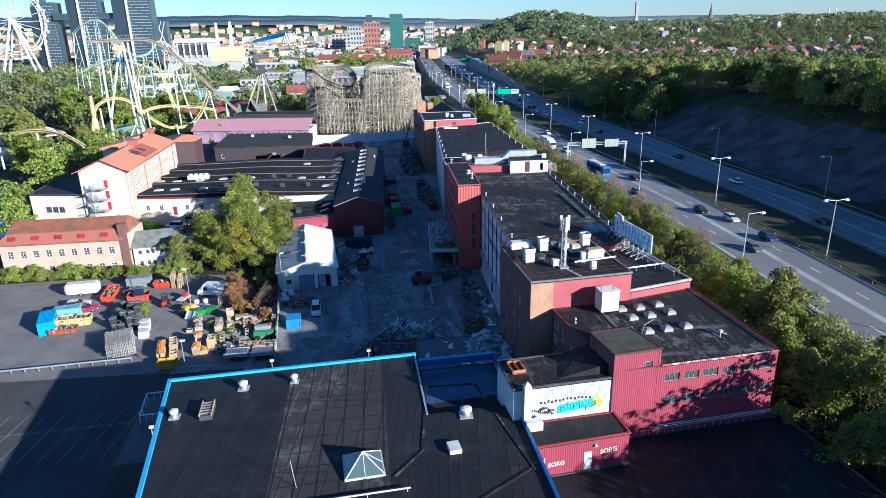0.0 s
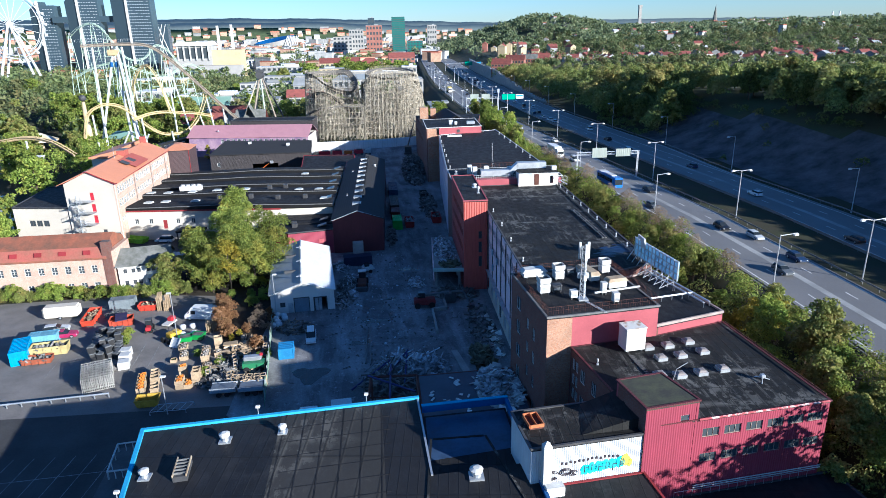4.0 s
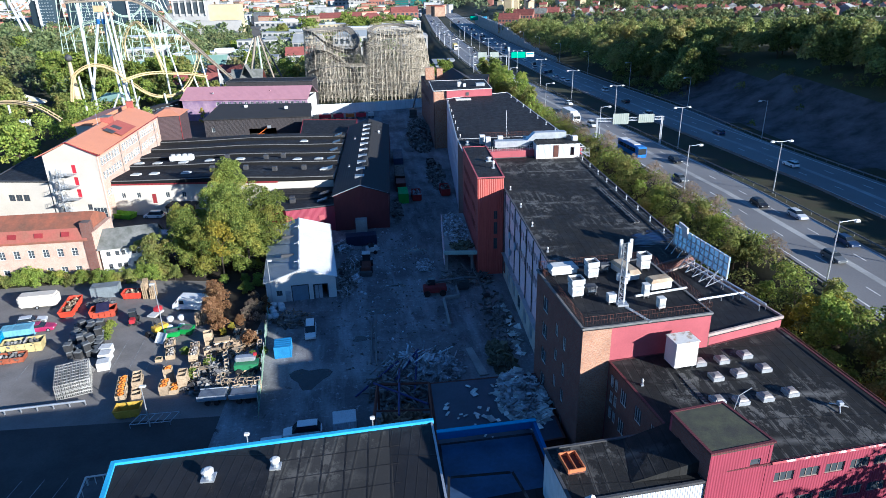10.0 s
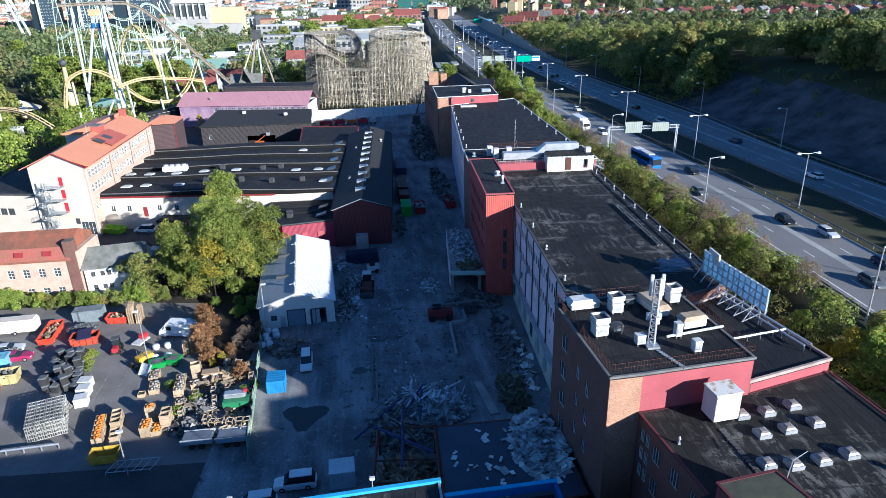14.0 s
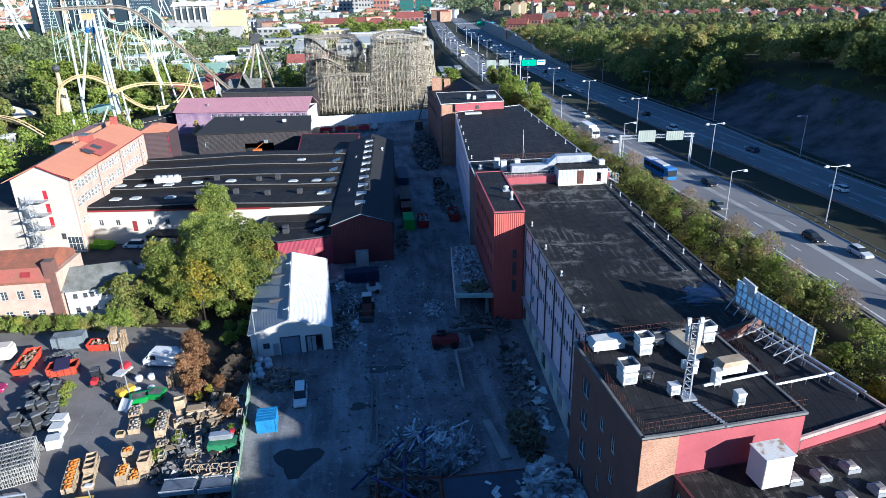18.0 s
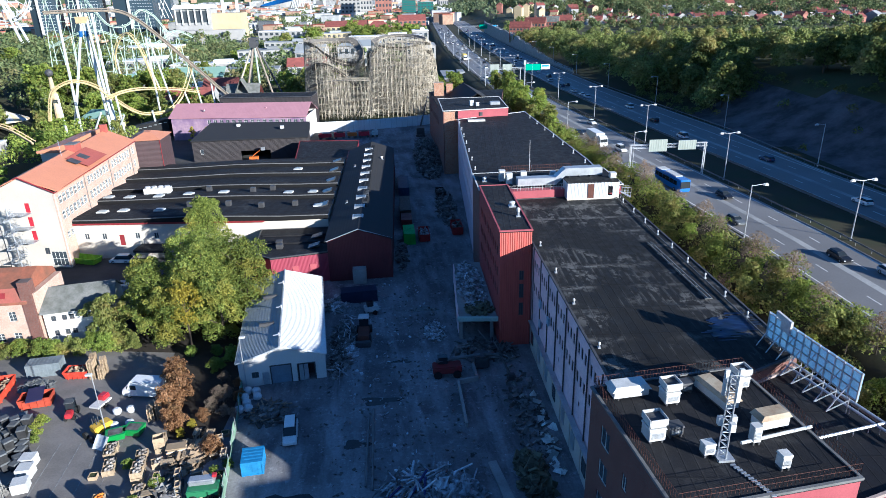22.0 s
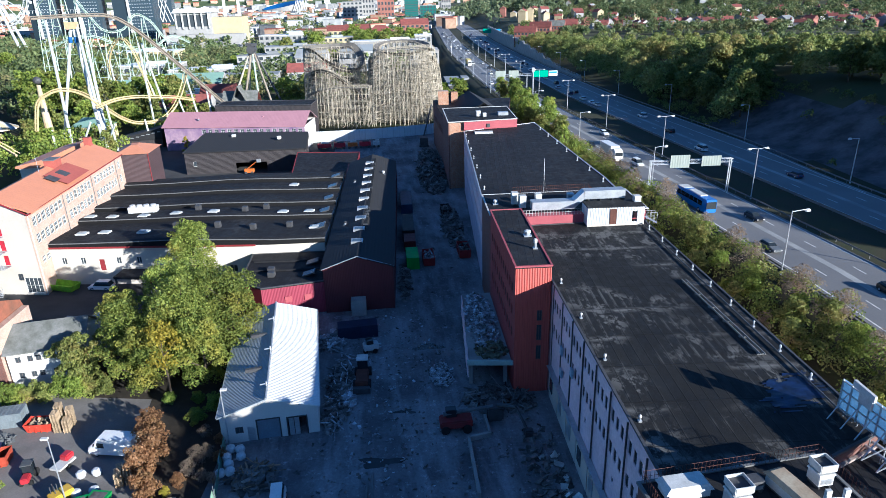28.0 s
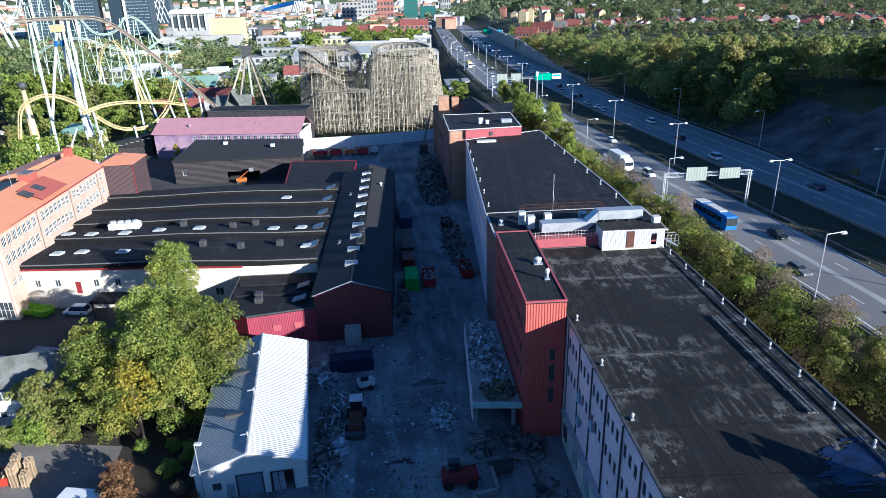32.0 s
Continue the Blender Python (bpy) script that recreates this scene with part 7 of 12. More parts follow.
def crate(fill, w=1.2, d=1.0, h=0.75):
    key = ("crate", fill, w, d, h)
    if key not in _cache:
        bm = bmesh.new()
        for z in range(4):
            zz = 0.2 + z * (h - 0.2) / 4 + 0.06
            for s in (-1, 1):
                add_box(bm, (s * (w / 2 - 0.02), 0, zz), (0.03, d, 0.12))
                add_box(bm, (0, s * (d / 2 - 0.02), zz), (w, 0.03, 0.12))
        for x in (-1, 1):
            for y in (-1, 1):
                add_box(bm, (x * (w / 2 - 0.05), y * (d / 2 - 0.05), h / 2), (0.08, 0.08, h))
        add_box(bm, (0, 0, 0.14), (w, d, 0.05))
        for y in (-0.4, 0, 0.4):
            add_box(bm, (0, y * d, 0.06), (w, 0.1, 0.12))
        a = mesh_of("crate", bm, M["crate_wood"])
        b = None
        if fill:
            rr = random.Random(3)
            bm = bmesh.new()
            for k in range(16):
                c = Vector((rr.uniform(-w * 0.38, w * 0.38), rr.uniform(-d * 0.38, d * 0.38), h * 0.82 + rr.uniform(-0.05, 0.12)))
                bmesh.ops.create_icosphere(bm, subdivisions=1, radius=rr.uniform(0.13, 0.2), matrix=Matrix.Translation(c))
            b = mesh_of("contents", bm, M[fill])
        _cache[key] = (a, b)
    return _cache[key]


def crate_stack(at, nx, ny, nz, rz, label, fill="pumpkin", w=1.2, d=1.0, h=0.75, jitter=0.05):
    t = thing("crate_stack", at, label, "crates", "stacked crates in the lot")
    rr = random.Random(int(at[0] * 7 + at[1]))
    a, b = crate(fill, w, d, h)
    for i in range(nx):
        for j in range(ny):
            top = nz - (1 if rr.random() < 0.3 and nz > 1 else 0)
            for k in range(top):
                o = new("crate", a)
                o.parent = t
                o.matrix_basis = pose((i - (nx - 1) / 2) * (w + 0.06) + rr.uniform(-jitter, jitter), (j - (ny - 1) / 2) * (d + 0.06) + rr.uniform(-jitter, jitter), k * h, 0, 0, rr.uniform(-3, 3))
                if b and k == top - 1:
                    q = new("contents", b)
                    q.parent = o
    t.matrix_basis = Matrix.Translation(at) @ Matrix.Rotation(radians(rz), 4, "Z")
    return t


def pallet_mesh():
    if "pallet" not in _cache:
        bm = bmesh.new()
        for k in range(5):
            add_box(bm, (0, -0.52 + k * 0.26, 0.13), (0.8, 0.12, 0.025))
        for x in (-0.35, 0, 0.35):
            add_box(bm, (x, 0, 0.06), (0.1, 1.2, 0.1))
        _cache["pallet"] = mesh_of("pallet", bm, M["wood"])
    return _cache["pallet"]


def pallet_stack(at, n, rz, label="stack of weathered wooden pallets"):
    t = thing("pallet_stack", at, label, "pallets", "pallet stacks in the lot")
    rr = random.Random(int(at[0] * 13 + at[1] * 3))
    for k in range(n):
        o = new("pallet", pallet_mesh())
        o.parent = t
        o.matrix_basis = pose(rr.uniform(-0.04, 0.04), rr.uniform(-0.04, 0.04), k * 0.145, 0, 0, rr.uniform(-4, 4))
    t.matrix_basis = Matrix.Translation(at) @ Matrix.Rotation(radians(rz), 4, "Z")
    return t


def heap(name, c, rx, ry, h, n, lo, hi, material, label, seed, flat=0.25, category="rubble", tilt=0.5):
    """A heap of loose broken pieces, too many to count."""
    rr = random.Random(seed)
    vs, fs = [], []
    for k in range(n):
        a, q = rr.uniform(0, 6.28), rr.random() ** 0.6
        x, y = c[0] + math.cos(a) * q * rx, c[1] + math.sin(a) * q * ry
        z = c[2] + h * (1 - q) ** 0.8 * rr.uniform(0.3, 1.0) + 0.05
        s = rr.uniform(lo, hi)
        mt = Matrix.Translation((x, y, z)) @ Euler((rr.gauss(0, tilt), rr.gauss(0, tilt), rr.uniform(0, 6))).to_matrix().to_4x4()
        sx, sy, sz = s, s * rr.uniform(0.25, 0.9), s * flat * rr.uniform(0.3, 1.0)
        b = len(vs)
        for zz in (-0.5, 0.5):
            for xx, yy in ((-0.5, -0.5), (0.5, -0.5), (0.5, 0.5), (-0.5, 0.5)):
                vs.append(mt @ Vector((xx * sx, yy * sy, zz * sz)))
        fs += [tuple(b + i for i in f) for f in ((3, 2, 1, 0), (4, 5, 6, 7), (0, 1, 5, 4), (1, 2, 6, 5), (2, 3, 7, 6), (3, 0, 4, 7))]
    me = bpy.data.meshes.new(name)
    me.from_pydata(vs, [], fs)
    me.materials.append(material)
    return tagged(put(name, me), label, category, kind="stuff")


def bars(name, lines, r, material, label, category="debris"):
    t = thing(name, lines[0][0], label, category)
    for a, b in lines:
        bm = bmesh.new()
        add_beam(bm, a, b, r, 6)
        part("beam", bm, material, t)
    return t


# ---------------------------------------------------------------- the demolition yard
container((-18.9, 109.0, 0), 6, (0.05, 0.22, 0.48), "bright blue ribbed steel container in the yard", 2.7, 2.4, 1.9)
car((-15.4, 114.6, 0), 186, ("white car paint", (0.78, 0.78, 0.77)), "small white van parked in the shaded yard", "small van", "parked cars")
M["bigbag"] = mat("white woven bag", (0.62, 0.63, 0.64), (0.45, 0.46, 0.48), 0.8, s1=1.5, s2=9, bump=0.4)


def big_bag(x, y, s=1.0, z=0.0):
    k = "bag"
    if k not in _cache:
        bm = bmesh.new()
        bmesh.ops.create_icosphere(bm, subdivisions=2, radius=0.55)
        for v in bm.verts:
            v.co.z = max(min(v.co.z, 0.42), -0.5) + 0.5
            v.co.x *= 1 + 0.15 * noise.noise(v.co * 3)
            v.co.y *= 1 + 0.15 * noise.noise(v.co * 3 + Vector((5, 0, 0)))
        _cache[k] = mesh_of("big_bag", bm, M["bigbag"])
    o = new("big_bag", _cache[k])
    o.matrix_basis = Matrix.Translation((x, y, z)) @ Matrix.Rotation(x * 3, 4, "Z") @ Matrix.Scale(s, 4)
    return tagged(o, "bulging white woven big bag", "bag", "big bags")


for x, y in ((-22.8, 124.6), (-21.6, 124.4), (-22.9, 123.0), (-22.4, 121.7), (-21.2, 123.1), (-23.0, 120.2), (-21.9, 120.4), (-38.8, 118.3), (-36.9, 118.6)):
    big_bag(x, y, 1.15)
def tangle(name, c, rx, ry, h, n, lo, hi, thick, material, label, seed):
    """A tangle of long thin members thrown on a heap, too many to count."""
    rr = random.Random(seed)
    bm = bmesh.new()
    for k in range(n):
        a, q = rr.uniform(0, 6.28), rr.random() ** 0.6
        p = Vector((c[0] + math.cos(a) * q * rx, c[1] + math.sin(a) * q * ry, c[2] + h * (1 - q) * rr.uniform(0.4, 1.0) + 0.1))
        d = Vector((rr.gauss(0, 1), rr.gauss(0, 1), rr.gauss(0, 0.3))).normalized() * rr.uniform(lo, hi) / 2
        lo_z = min(p.z - abs(d.z), 0.0)
        p.z -= lo_z
        m = Matrix.Translation(p) @ d.to_track_quat("X", "Z").to_matrix().to_4x4()
        add_box(bm, (0, 0, 0), (2 * d.length, thick * rr.uniform(0.6, 2.2), thick * rr.uniform(0.5, 1.0)), m)
    return tagged(part(name, bm, material), label, "rubble", kind="stuff")


tangle("metal_tangle", (1.4, 102.2, 0), 5.6, 4.2, 2.9, 190, 1.4, 4.6, 0.13, M["scrap"], "tangle of bent pale steel members on the scrap heap", 31)
tangle("metal_tangle", (-1.0, 96.6, 0), 4.6, 4.0, 1.8, 120, 1.5, 5.5, 0.14, M["scrap_dark"], "dark tangle of beams and pipes on the ground", 32)
tangle("board_tangle", (13.9, 88.6, 3.8), 2.7, 5.4, 1.0, 90, 1.0, 2.6, 0.3, M["scrap"], "pale boards and laths strewn over the heap", 33)
tangle("timber_tangle", (-1.0, 88.4, 0), 3.2, 4.4, 1.3, 130, 1.2, 3.6, 0.12, M["scrap_wood"], "broken timber strewn in the demolished bay", 34)
tangle("fence_tangle", (-19.0, 120.0, 0), 3.0, 2.6, 0.7, 50, 1.0, 3.2, 0.1, M["scrap_wood"], "old timber lying by the fence", 35)
tangle("shed_tangle", (-10.2, 138.0, 0), 1.9, 11.0, 0.8, 120, 0.8, 3.2, 0.1, M["scrap"], "pipes and laths strewn beside the shed", 36)
tangle("wall_tangle", (9.4, 262.0, 0), 4.6, 30.0, 2.4, 260, 1.4, 4.6, 0.16, M["scrap_dark"], "dark beams sticking out of the demolition rubble", 37)
tangle("ruin_tangle", (11.6, 133.0, 0), 5.0, 3.0, 1.2, 90, 0.8, 3.0, 0.12, M["scrap_dark"], "broken timber in front of the ruined canopy", 38)
heap("yard_junk", (-19.0, 119.5, 0), 3.2, 2.6, 0.8, 130, 0.3, 1.6, M["scrap_dark"], "dark junk and timber lying beside the fence", 3)
heap("shed_junk", (-10.4, 136.0, 0), 2.0, 9.5, 0.9, 260, 0.3, 1.5, M["scrap_dark"], "scrap and rubble along the shed wall", 4)
heap("shed_scrap", (-9.4, 134.0, 0), 1.4, 3.4, 1.0, 70, 0.3, 1.8, M["scrap"], "pale bent sheet metal scrap beside the shed", 5, 0.12)
heap("metal_heap", (3.0, 101.6, 0), 4.6, 3.4, 2.6, 520, 0.4, 2.2, M["scrap"], "heap of crumpled sheet-metal scrap in the yard", 6, 0.12)
heap("metal_heap", (-1.6, 97.4, 0), 3.4, 4.6, 1.2, 260, 0.4, 2.0, M["scrap_dark"], "dark timber and steel scrap spread on the ground", 7, 0.15)
heap("pit_rubble", (-0.9, 88.4, 0), 3.2, 4.2, 1.2, 300, 0.3, 1.5, M["scrap_wood"], "broken boards and rubble in the demolished bay", 8)
heap("board_heap", (14.2, 88.4, 3.8), 3.2, 6.0, 0.45, 330, 0.4, 1.6, mat("torn white boards", (0.78, 0.78, 0.74), (0.4, 0.41, 0.38), 0.9, s1=0.5, island=0.5), "heap of torn pale insulation boards", 9, 0.06, tilt=0.24)
heap("stray_boards", (9.0, 86.6, 3.85), 5.0, 5.8, 0.05, 34, 0.4, 1.2, bpy.data.materials["torn white boards"], "stray torn boards lying on the low roof", 40, 0.06, tilt=0.06)
heap("green_heap", (13.9, 104.0, 0), 1.9, 5.0, 1.2, 240, 0.4, 1.5, mat("mossy boards", (0.17, 0.165, 0.1), (0.09, 0.085, 0.06), 0.9, island=0.5), "heap of mossy broken boards by the wall", 10)
heap("white_heap", (4.6, 139.6, 0), 1.7, 3.4, 0.8, 260, 0.15, 0.7, M["scrap"], "low heap of pale broken plaster", 11)
heap("ruin_rubble", (11.4, 148.0, 4.3), 2.5, 10.0, 0.5, 620, 0.15, 0.9, M["scrap"], "pale rubble lying on the ruined canopy", 12)
heap("ruin_moss", (11.8, 138.6, 4.3), 2.2, 2.6, 0.5, 130, 0.3, 1.2, bpy.data.materials["mossy boards"], "mossy insulation lying on the canopy edge", 13)
heap("under_rubble", (12.4, 132.0, 0), 5.0, 3.0, 0.8, 260, 0.3, 1.4, M["scrap_dark"], "dark rubble in front of the ruined canopy", 14)
heap("demolition_rubble", (9.0, 262.0, 0), 4.6, 30.0, 2.4, 800, 0.4, 2.2, M["scrap_dark"], "long dark heap of demolition rubble by the factory wall", 15)
heap("demolition_rubble", (11.2, 206.0, 0), 2.4, 16.0, 1.3, 340, 0.4, 1.6, M["scrap_dark"], "dark rubble along the factory wall", 16)
heap("yard_crumbs", (0.0, 128.0, 0), 13.0, 34.0, 0.06, 900, 0.08, 0.5, M["scrap_dark"], "scattered crumbs of rubble on the yard asphalt", 17, 0.2)
heap("wall_sheets", (17.4, 112.0, 0), 0.8, 9.0, 0.7, 34, 0.4, 1.5, bpy.data.materials["torn white boards"], "pale torn sheets lying along the factory wall", 41, 0.06)
heap("wall_debris", (15.4, 116.0, 0), 2.4, 12.0, 0.3, 220, 0.2, 1.1, M["scrap_dark"], "broken dark debris along the factory wall", 42, 0.2)
heap("yard_dust_crumbs", (-2.0, 135.0, 0), 7.0, 30.0, 0.05, 260, 0.1, 0.6, M["scrap"], "pale plaster crumbs strewn on the yard", 43, 0.2)
heap("wall_junk", (-0.6, 174.0, 0), 1.3, 9.0, 0.8, 180, 0.3, 1.2, M["scrap_dark"], "junk lying along the red hall", 18)
M["blue_beam"] = mat("purple-blue painted steel", (0.055, 0.05, 0.17), (0.04, 0.035, 0.11), 0.6, s1=1.0)
bars("blue_beams", [((-7.3, 96.1, 0.2), (-1.4, 102.4, 1.5)), ((-1.4, 86.2, 4.1), (-1.2, 96.6, 3.9)), ((-4.6, 93.4, 4.0), (2.2, 88.0, 4.1)), ((-3.4, 95.5, 0.6), (1.6, 103.5, 2.6)), ((-5.2, 98.6, 0.3), (0.6, 97.6, 1.0)), ((0.6, 94.0, 0.4), (1.4, 102.6, 2.4))], 0.15, M["blue_beam"], "fallen purple-blue steel beams on the scrap")
bars("steel_posts", [((-4.6, 103.6, 0.2), (-4.9, 118.0, 0.9)), ((-5.4, 104.2, 0.2), (-5.5, 116.5, 0.4))], 0.14, M["rail_dull"], "long dull steel posts lying in the yard")
LOWF = [(3.0, 78.2), (17.4, 80.4), (16.9, 93.6), (2.7, 92.8)]
lowf = box_house("low_flat_bay", LOWF, 0, 3.8, M["brick_brown"], mat("smooth dark roof sheet", (0.06, 0.068, 0.1), (0.04, 0.046, 0.07), 0.42, s1=0.25, s2=3), "low flat-roofed bay still standing beside the brick block", upstand=0.12, trim=M["rust"])
FRM = [(-4.5, 84.0), (2.6, 83.6), (2.6, 92.9), (-4.1, 93.2)]
frm = thing("bare_steel_frame", (-1.0, 88.5, 0), "rusty steel frame of a bay stripped of its roof", "steel frame")
for i in range(4):
    a, b = FRM[i], FRM[(i + 1) % 4]
    bm = bmesh.new()
    add_beam(bm, (*a, 3.85), (*b, 3.85), 0.2, 4)
    part("rail", bm, M["rust"], frm)
    box_part("column", (*a, 1.9), (0.3, 0.3, 3.8), M["rust"], frm)
bm = bmesh.new()
add_beam(bm, (-4.2, 87.6, 3.8), (2.6, 87.2, 3.8), 0.14, 4)
part("cross_rail", bm, M["rust"], frm)
pb = thing("concrete_strip", (10.0, 103, 0), "pale concrete strip lying on the ground", "concrete")
slab("body", [(9.0, 107.0), (10.0, 107.2), (11.4, 99.6), (10.2, 99.4)], 0.0, 0.2, M["concrete"], pb)
low = thing("low_wall", (7.6, 120, 0), "low broken concrete kerb wall", "wall")
for a, b in (((7.2, 114), (7.0, 124)), ((7.0, 124), (9.8, 124.6)), ((9.8, 124.6), (9.6, 128.4))):
    d = Vector(b) - Vector(a)
    m = Matrix.Translation(((a[0] + b[0]) / 2, (a[1] + b[1]) / 2, 0.35)) @ Matrix.Rotation(math.atan2(d.y, d.x), 4, "Z")
    bm = bmesh.new()
    add_box(bm, (0, 0, 0), (d.length, 0.35, 0.7), m)
    part("stretch", bm, M["concrete"], low)
tele = thing("telehandler", (7, 127, 0), "red telescopic handler with a long grey boom", "machine")
M["mach_red"] = paint("red machine paint", (0.4, 0.03, 0.04))
M["worn_red"] = mat("worn dull red paint", (0.2, 0.025, 0.03), (0.12, 0.03, 0.03), 0.75, s1=0.9)
box_part("body", (5.6, 126.6, 1.2), (4.2, 2.0, 1.1), M["worn_red"], tele, rz=3, bevel=0.15)
box_part("cab", (5.0, 127.2, 2.2), (1.4, 1.1, 1.2), M["car_glass"], tele, rz=3, bevel=0.08)
bm = bmesh.new()
add_beam(bm, (4.0, 126.8, 2.2), (10.6, 127.6, 2.5), 0.3, 6, 0.2)
part("boom", bm, M["grey_plastic"], tele)
for x in (4.2, 7.0):
    for y in (125.6, 127.8):
        bm = bmesh.new()
        add_beam(bm, (x, y - 0.2, 0.6), (x, y + 0.2, 0.6), 0.6, 12)
        part("wheel", bm, M["tyre"], tele)
ex = thing("excavator_arm", (13, 127, 0), "dark excavator arm with a bucket on the ground", "machine")
bm = bmesh.new()
add_beam(bm, (11.2, 128.2, 2.2), (13.4, 126.6, 2.8), 0.25, 6)
add_beam(bm, (13.4, 126.6, 2.8), (14.6, 124.6, 0.7), 0.2, 6)
part("arm", bm, M["dark_metal"], ex)
box_part("bucket", (14.7, 124.4, 0.45), (1.2, 1.0, 0.9), M["dark_metal"], ex, bevel=0.15)
box_part("base", (10.9, 128.6, 1.0), (2.2, 2.2, 2.0), M["dark_metal"], ex, bevel=0.2)
ldr = thing("wheel_loader", (-7.1, 139.5, 0), "rusty orange loader with a white cab roof", "machine")
box_part("chassis", (-7.1, 138.4, 1.0), (1.8, 3.6, 1.0), M["rust"], ldr, bevel=0.12)
box_part("cab", (-7.1, 141.0, 1.9), (1.5, 1.5, 1.7), M["car_glass"], ldr, bevel=0.08)
box_part("cab_roof", (-7.1, 141.0, 2.85), (1.7, 1.7, 0.18), M["white_paint"], ldr, bevel=0.05)
box_part("bucket", (-7.1, 136.0, 0.5), (2.4, 0.9, 0.9), M["dark_metal"], ldr, bevel=0.1)
for x in (-8.1, -6.1):
    for y in (137.4, 140.8):
        bm = bmesh.new()
        add_beam(bm, (x - 0.25, y, 0.65), (x + 0.25, y, 0.65), 0.65, 12)
        part("wheel", bm, M["tyre"], ldr)
sk = thing("skid_steer", (-6.4, 147.6, 0), "small white skid-steer loader", "machine")
box_part("body", (-6.2, 147.6, 1.0), (2.4, 1.5, 1.0), M["white_paint"], sk, rz=15, bevel=0.12)
box_part("cab", (-6.4, 147.6, 1.7), (1.1, 1.2, 0.9), M["car_glass"], sk, rz=15, bevel=0.06)
bm = bmesh.new()
add_beam(bm, (-7.2, 147.2, 1.6), (-4.6, 147.6, 0.7), 0.12, 5)
add_beam(bm, (-7.2, 148.2, 1.6), (-4.6, 148.5, 0.7), 0.12, 5)
part("arms", bm, M["galv"], sk)
for x in (-7.0, -5.5):
    for y in (146.9, 148.4):
        bm = bmesh.new()
        add_beam(bm, (x, y - 0.15, 0.4), (x, y + 0.15, 0.4), 0.4, 10)
        part("wheel", bm, M["tyre"], sk)
bs = container((-8.6, 153.2, 0), 96, (0.022, 0.025, 0.06), "large dark blue open-top waste container", 6.4, 2.4, 2.2, "waste_container")
bm = bmesh.new()
for k in range(8):
    add_box(bm, (-9.6 + k * 0.24, 151.88 - 0.025 * k + 0.05, 1.2), (0.15, 0.03, 0.35))
part("marking", bm, M["white_paint"], bs)
heap("board_pile", (-12.6, 151.0, 0), 2.6, 3.2, 0.7, 120, 0.4, 2.0, M["scrap"], "pale planks and boards scattered by the shed", 19, 0.1)
container((1.2, 182.8, 0), 2, (0.04, 0.42, 0.05), "bright green steel container", 6.0, 2.4, 2.6)
skip((4.6, 183.6, 0), 2, (0.3, 0.03, 0.03), "red open skip full of rubble", 5.4, 2.2, 1.8, M["scrap"], 1.05)
skip((12.4, 187.0, 0), 2, (0.3, 0.03, 0.03), "red open skip with dark scrap", 5.4, 2.3, 1.9, M["scrap_dark"], 1.05)
container((0.6, 202.0, 0), 1, (0.02, 0.018, 0.02), "black site container with a pale roof", 12.0, 2.6, 2.8)
container((0.4, 222.0, 0), 1, (0.03, 0.05, 0.11), "dark blue site cabin", 12.0, 2.8, 2.7)
container((0.8, 192.5, 0), 1, (0.12, 0.02, 0.02), "dark red container beside the hall", 5.0, 2.4, 2.4)
skip((10.5, 216, 0), 4, (0.03, 0.03, 0.03), "black scrap skip by the wall", 5.0, 2.2, 1.6, M["scrap_dark"], 1.05)
# lamp on the shed and lot lamps
for x, y, h, dx in ((-23.2, 125.6, 8.5, 0.4), (-39.4, 117.2, 9.0, -0.3), (-33.6, 92.8, 6.0, 0.2)):
    t = thing("yard_lamp", (x, y, 0), "tall thin galvanised lamp post with a floodlight", "lamp", "yard lamps")
    bm = bmesh.new()
    add_beam(bm, (x, y, 0), (x, y, h), 0.09, 6, 0.06)
    part("post", bm, M["galv"], t)
    box_part("head", (x + dx, y, h + 0.1), (0.8, 0.45, 0.25), M["white_paint"], t, bevel=0.05)
fn = thing("green_mesh_fence", (-21.8, 108, 0), "pale green mesh fence between the lot and the yard", "fence")
fp = [Vector((-23.8, 125.8, 0)).lerp(Vector((-19.8, 92.5, 0)), k / 14) for k in range(15)]
M["mesh_green"] = mat("pale green netting", (0.24, 0.36, 0.27), (0.15, 0.23, 0.17), 0.8, s1=1.0)
for a, b in zip(fp, fp[1:]):
    bm = bmesh.new()
    d = b - a
    m = Matrix.Translation((a + b) / 2) @ Matrix.Rotation(math.atan2(d.y, d.x), 4, "Z")
    add_box(bm, (0, 0, 0.85), (d.length - 0.08, 0.05, 1.5), m @ Matrix.Rotation(0.12 * math.sin(a.y * 1.9), 4, "X"))
    part("panel", bm, M["mesh_green"], fn)
    bm = bmesh.new()
    add_beam(bm, a, a + Vector((0, 0, 2.1)), 0.05, 5)
    part("post", bm, M["galv"], fn)

# ---------------------------------------------------------------- the storage lot
van((-37.4, 126.0, 0), 80, "white high-roof van with an open side door")
crv = thing("caravan", (-62.3, 126.5, 0), "white caravan with a beige stripe", "caravan")
bm = bmesh.new()
add_box(bm, (0, 0, 1.5), (2.5, 6.4, 2.2))
bmesh.ops.bevel(bm, geom=bm.edges[:], offset=0.3, segments=3, affect="EDGES")
loc_part("body", bm, M["cream"], crv)
for s in (-1, 1):
    bm = bmesh.new()
    add_box(bm, (s * 1.16, 0.6, 1.8), (0.05, 1.4, 0.6))
    loc_part("window", bm, M["car_glass"], crv)
for x in (-1.0, 1.0):
    wheel(crv, x, -0.2, 0.32)
crv.matrix_basis = pose(-65.0, 130.2, 0, 0, 0, -84)
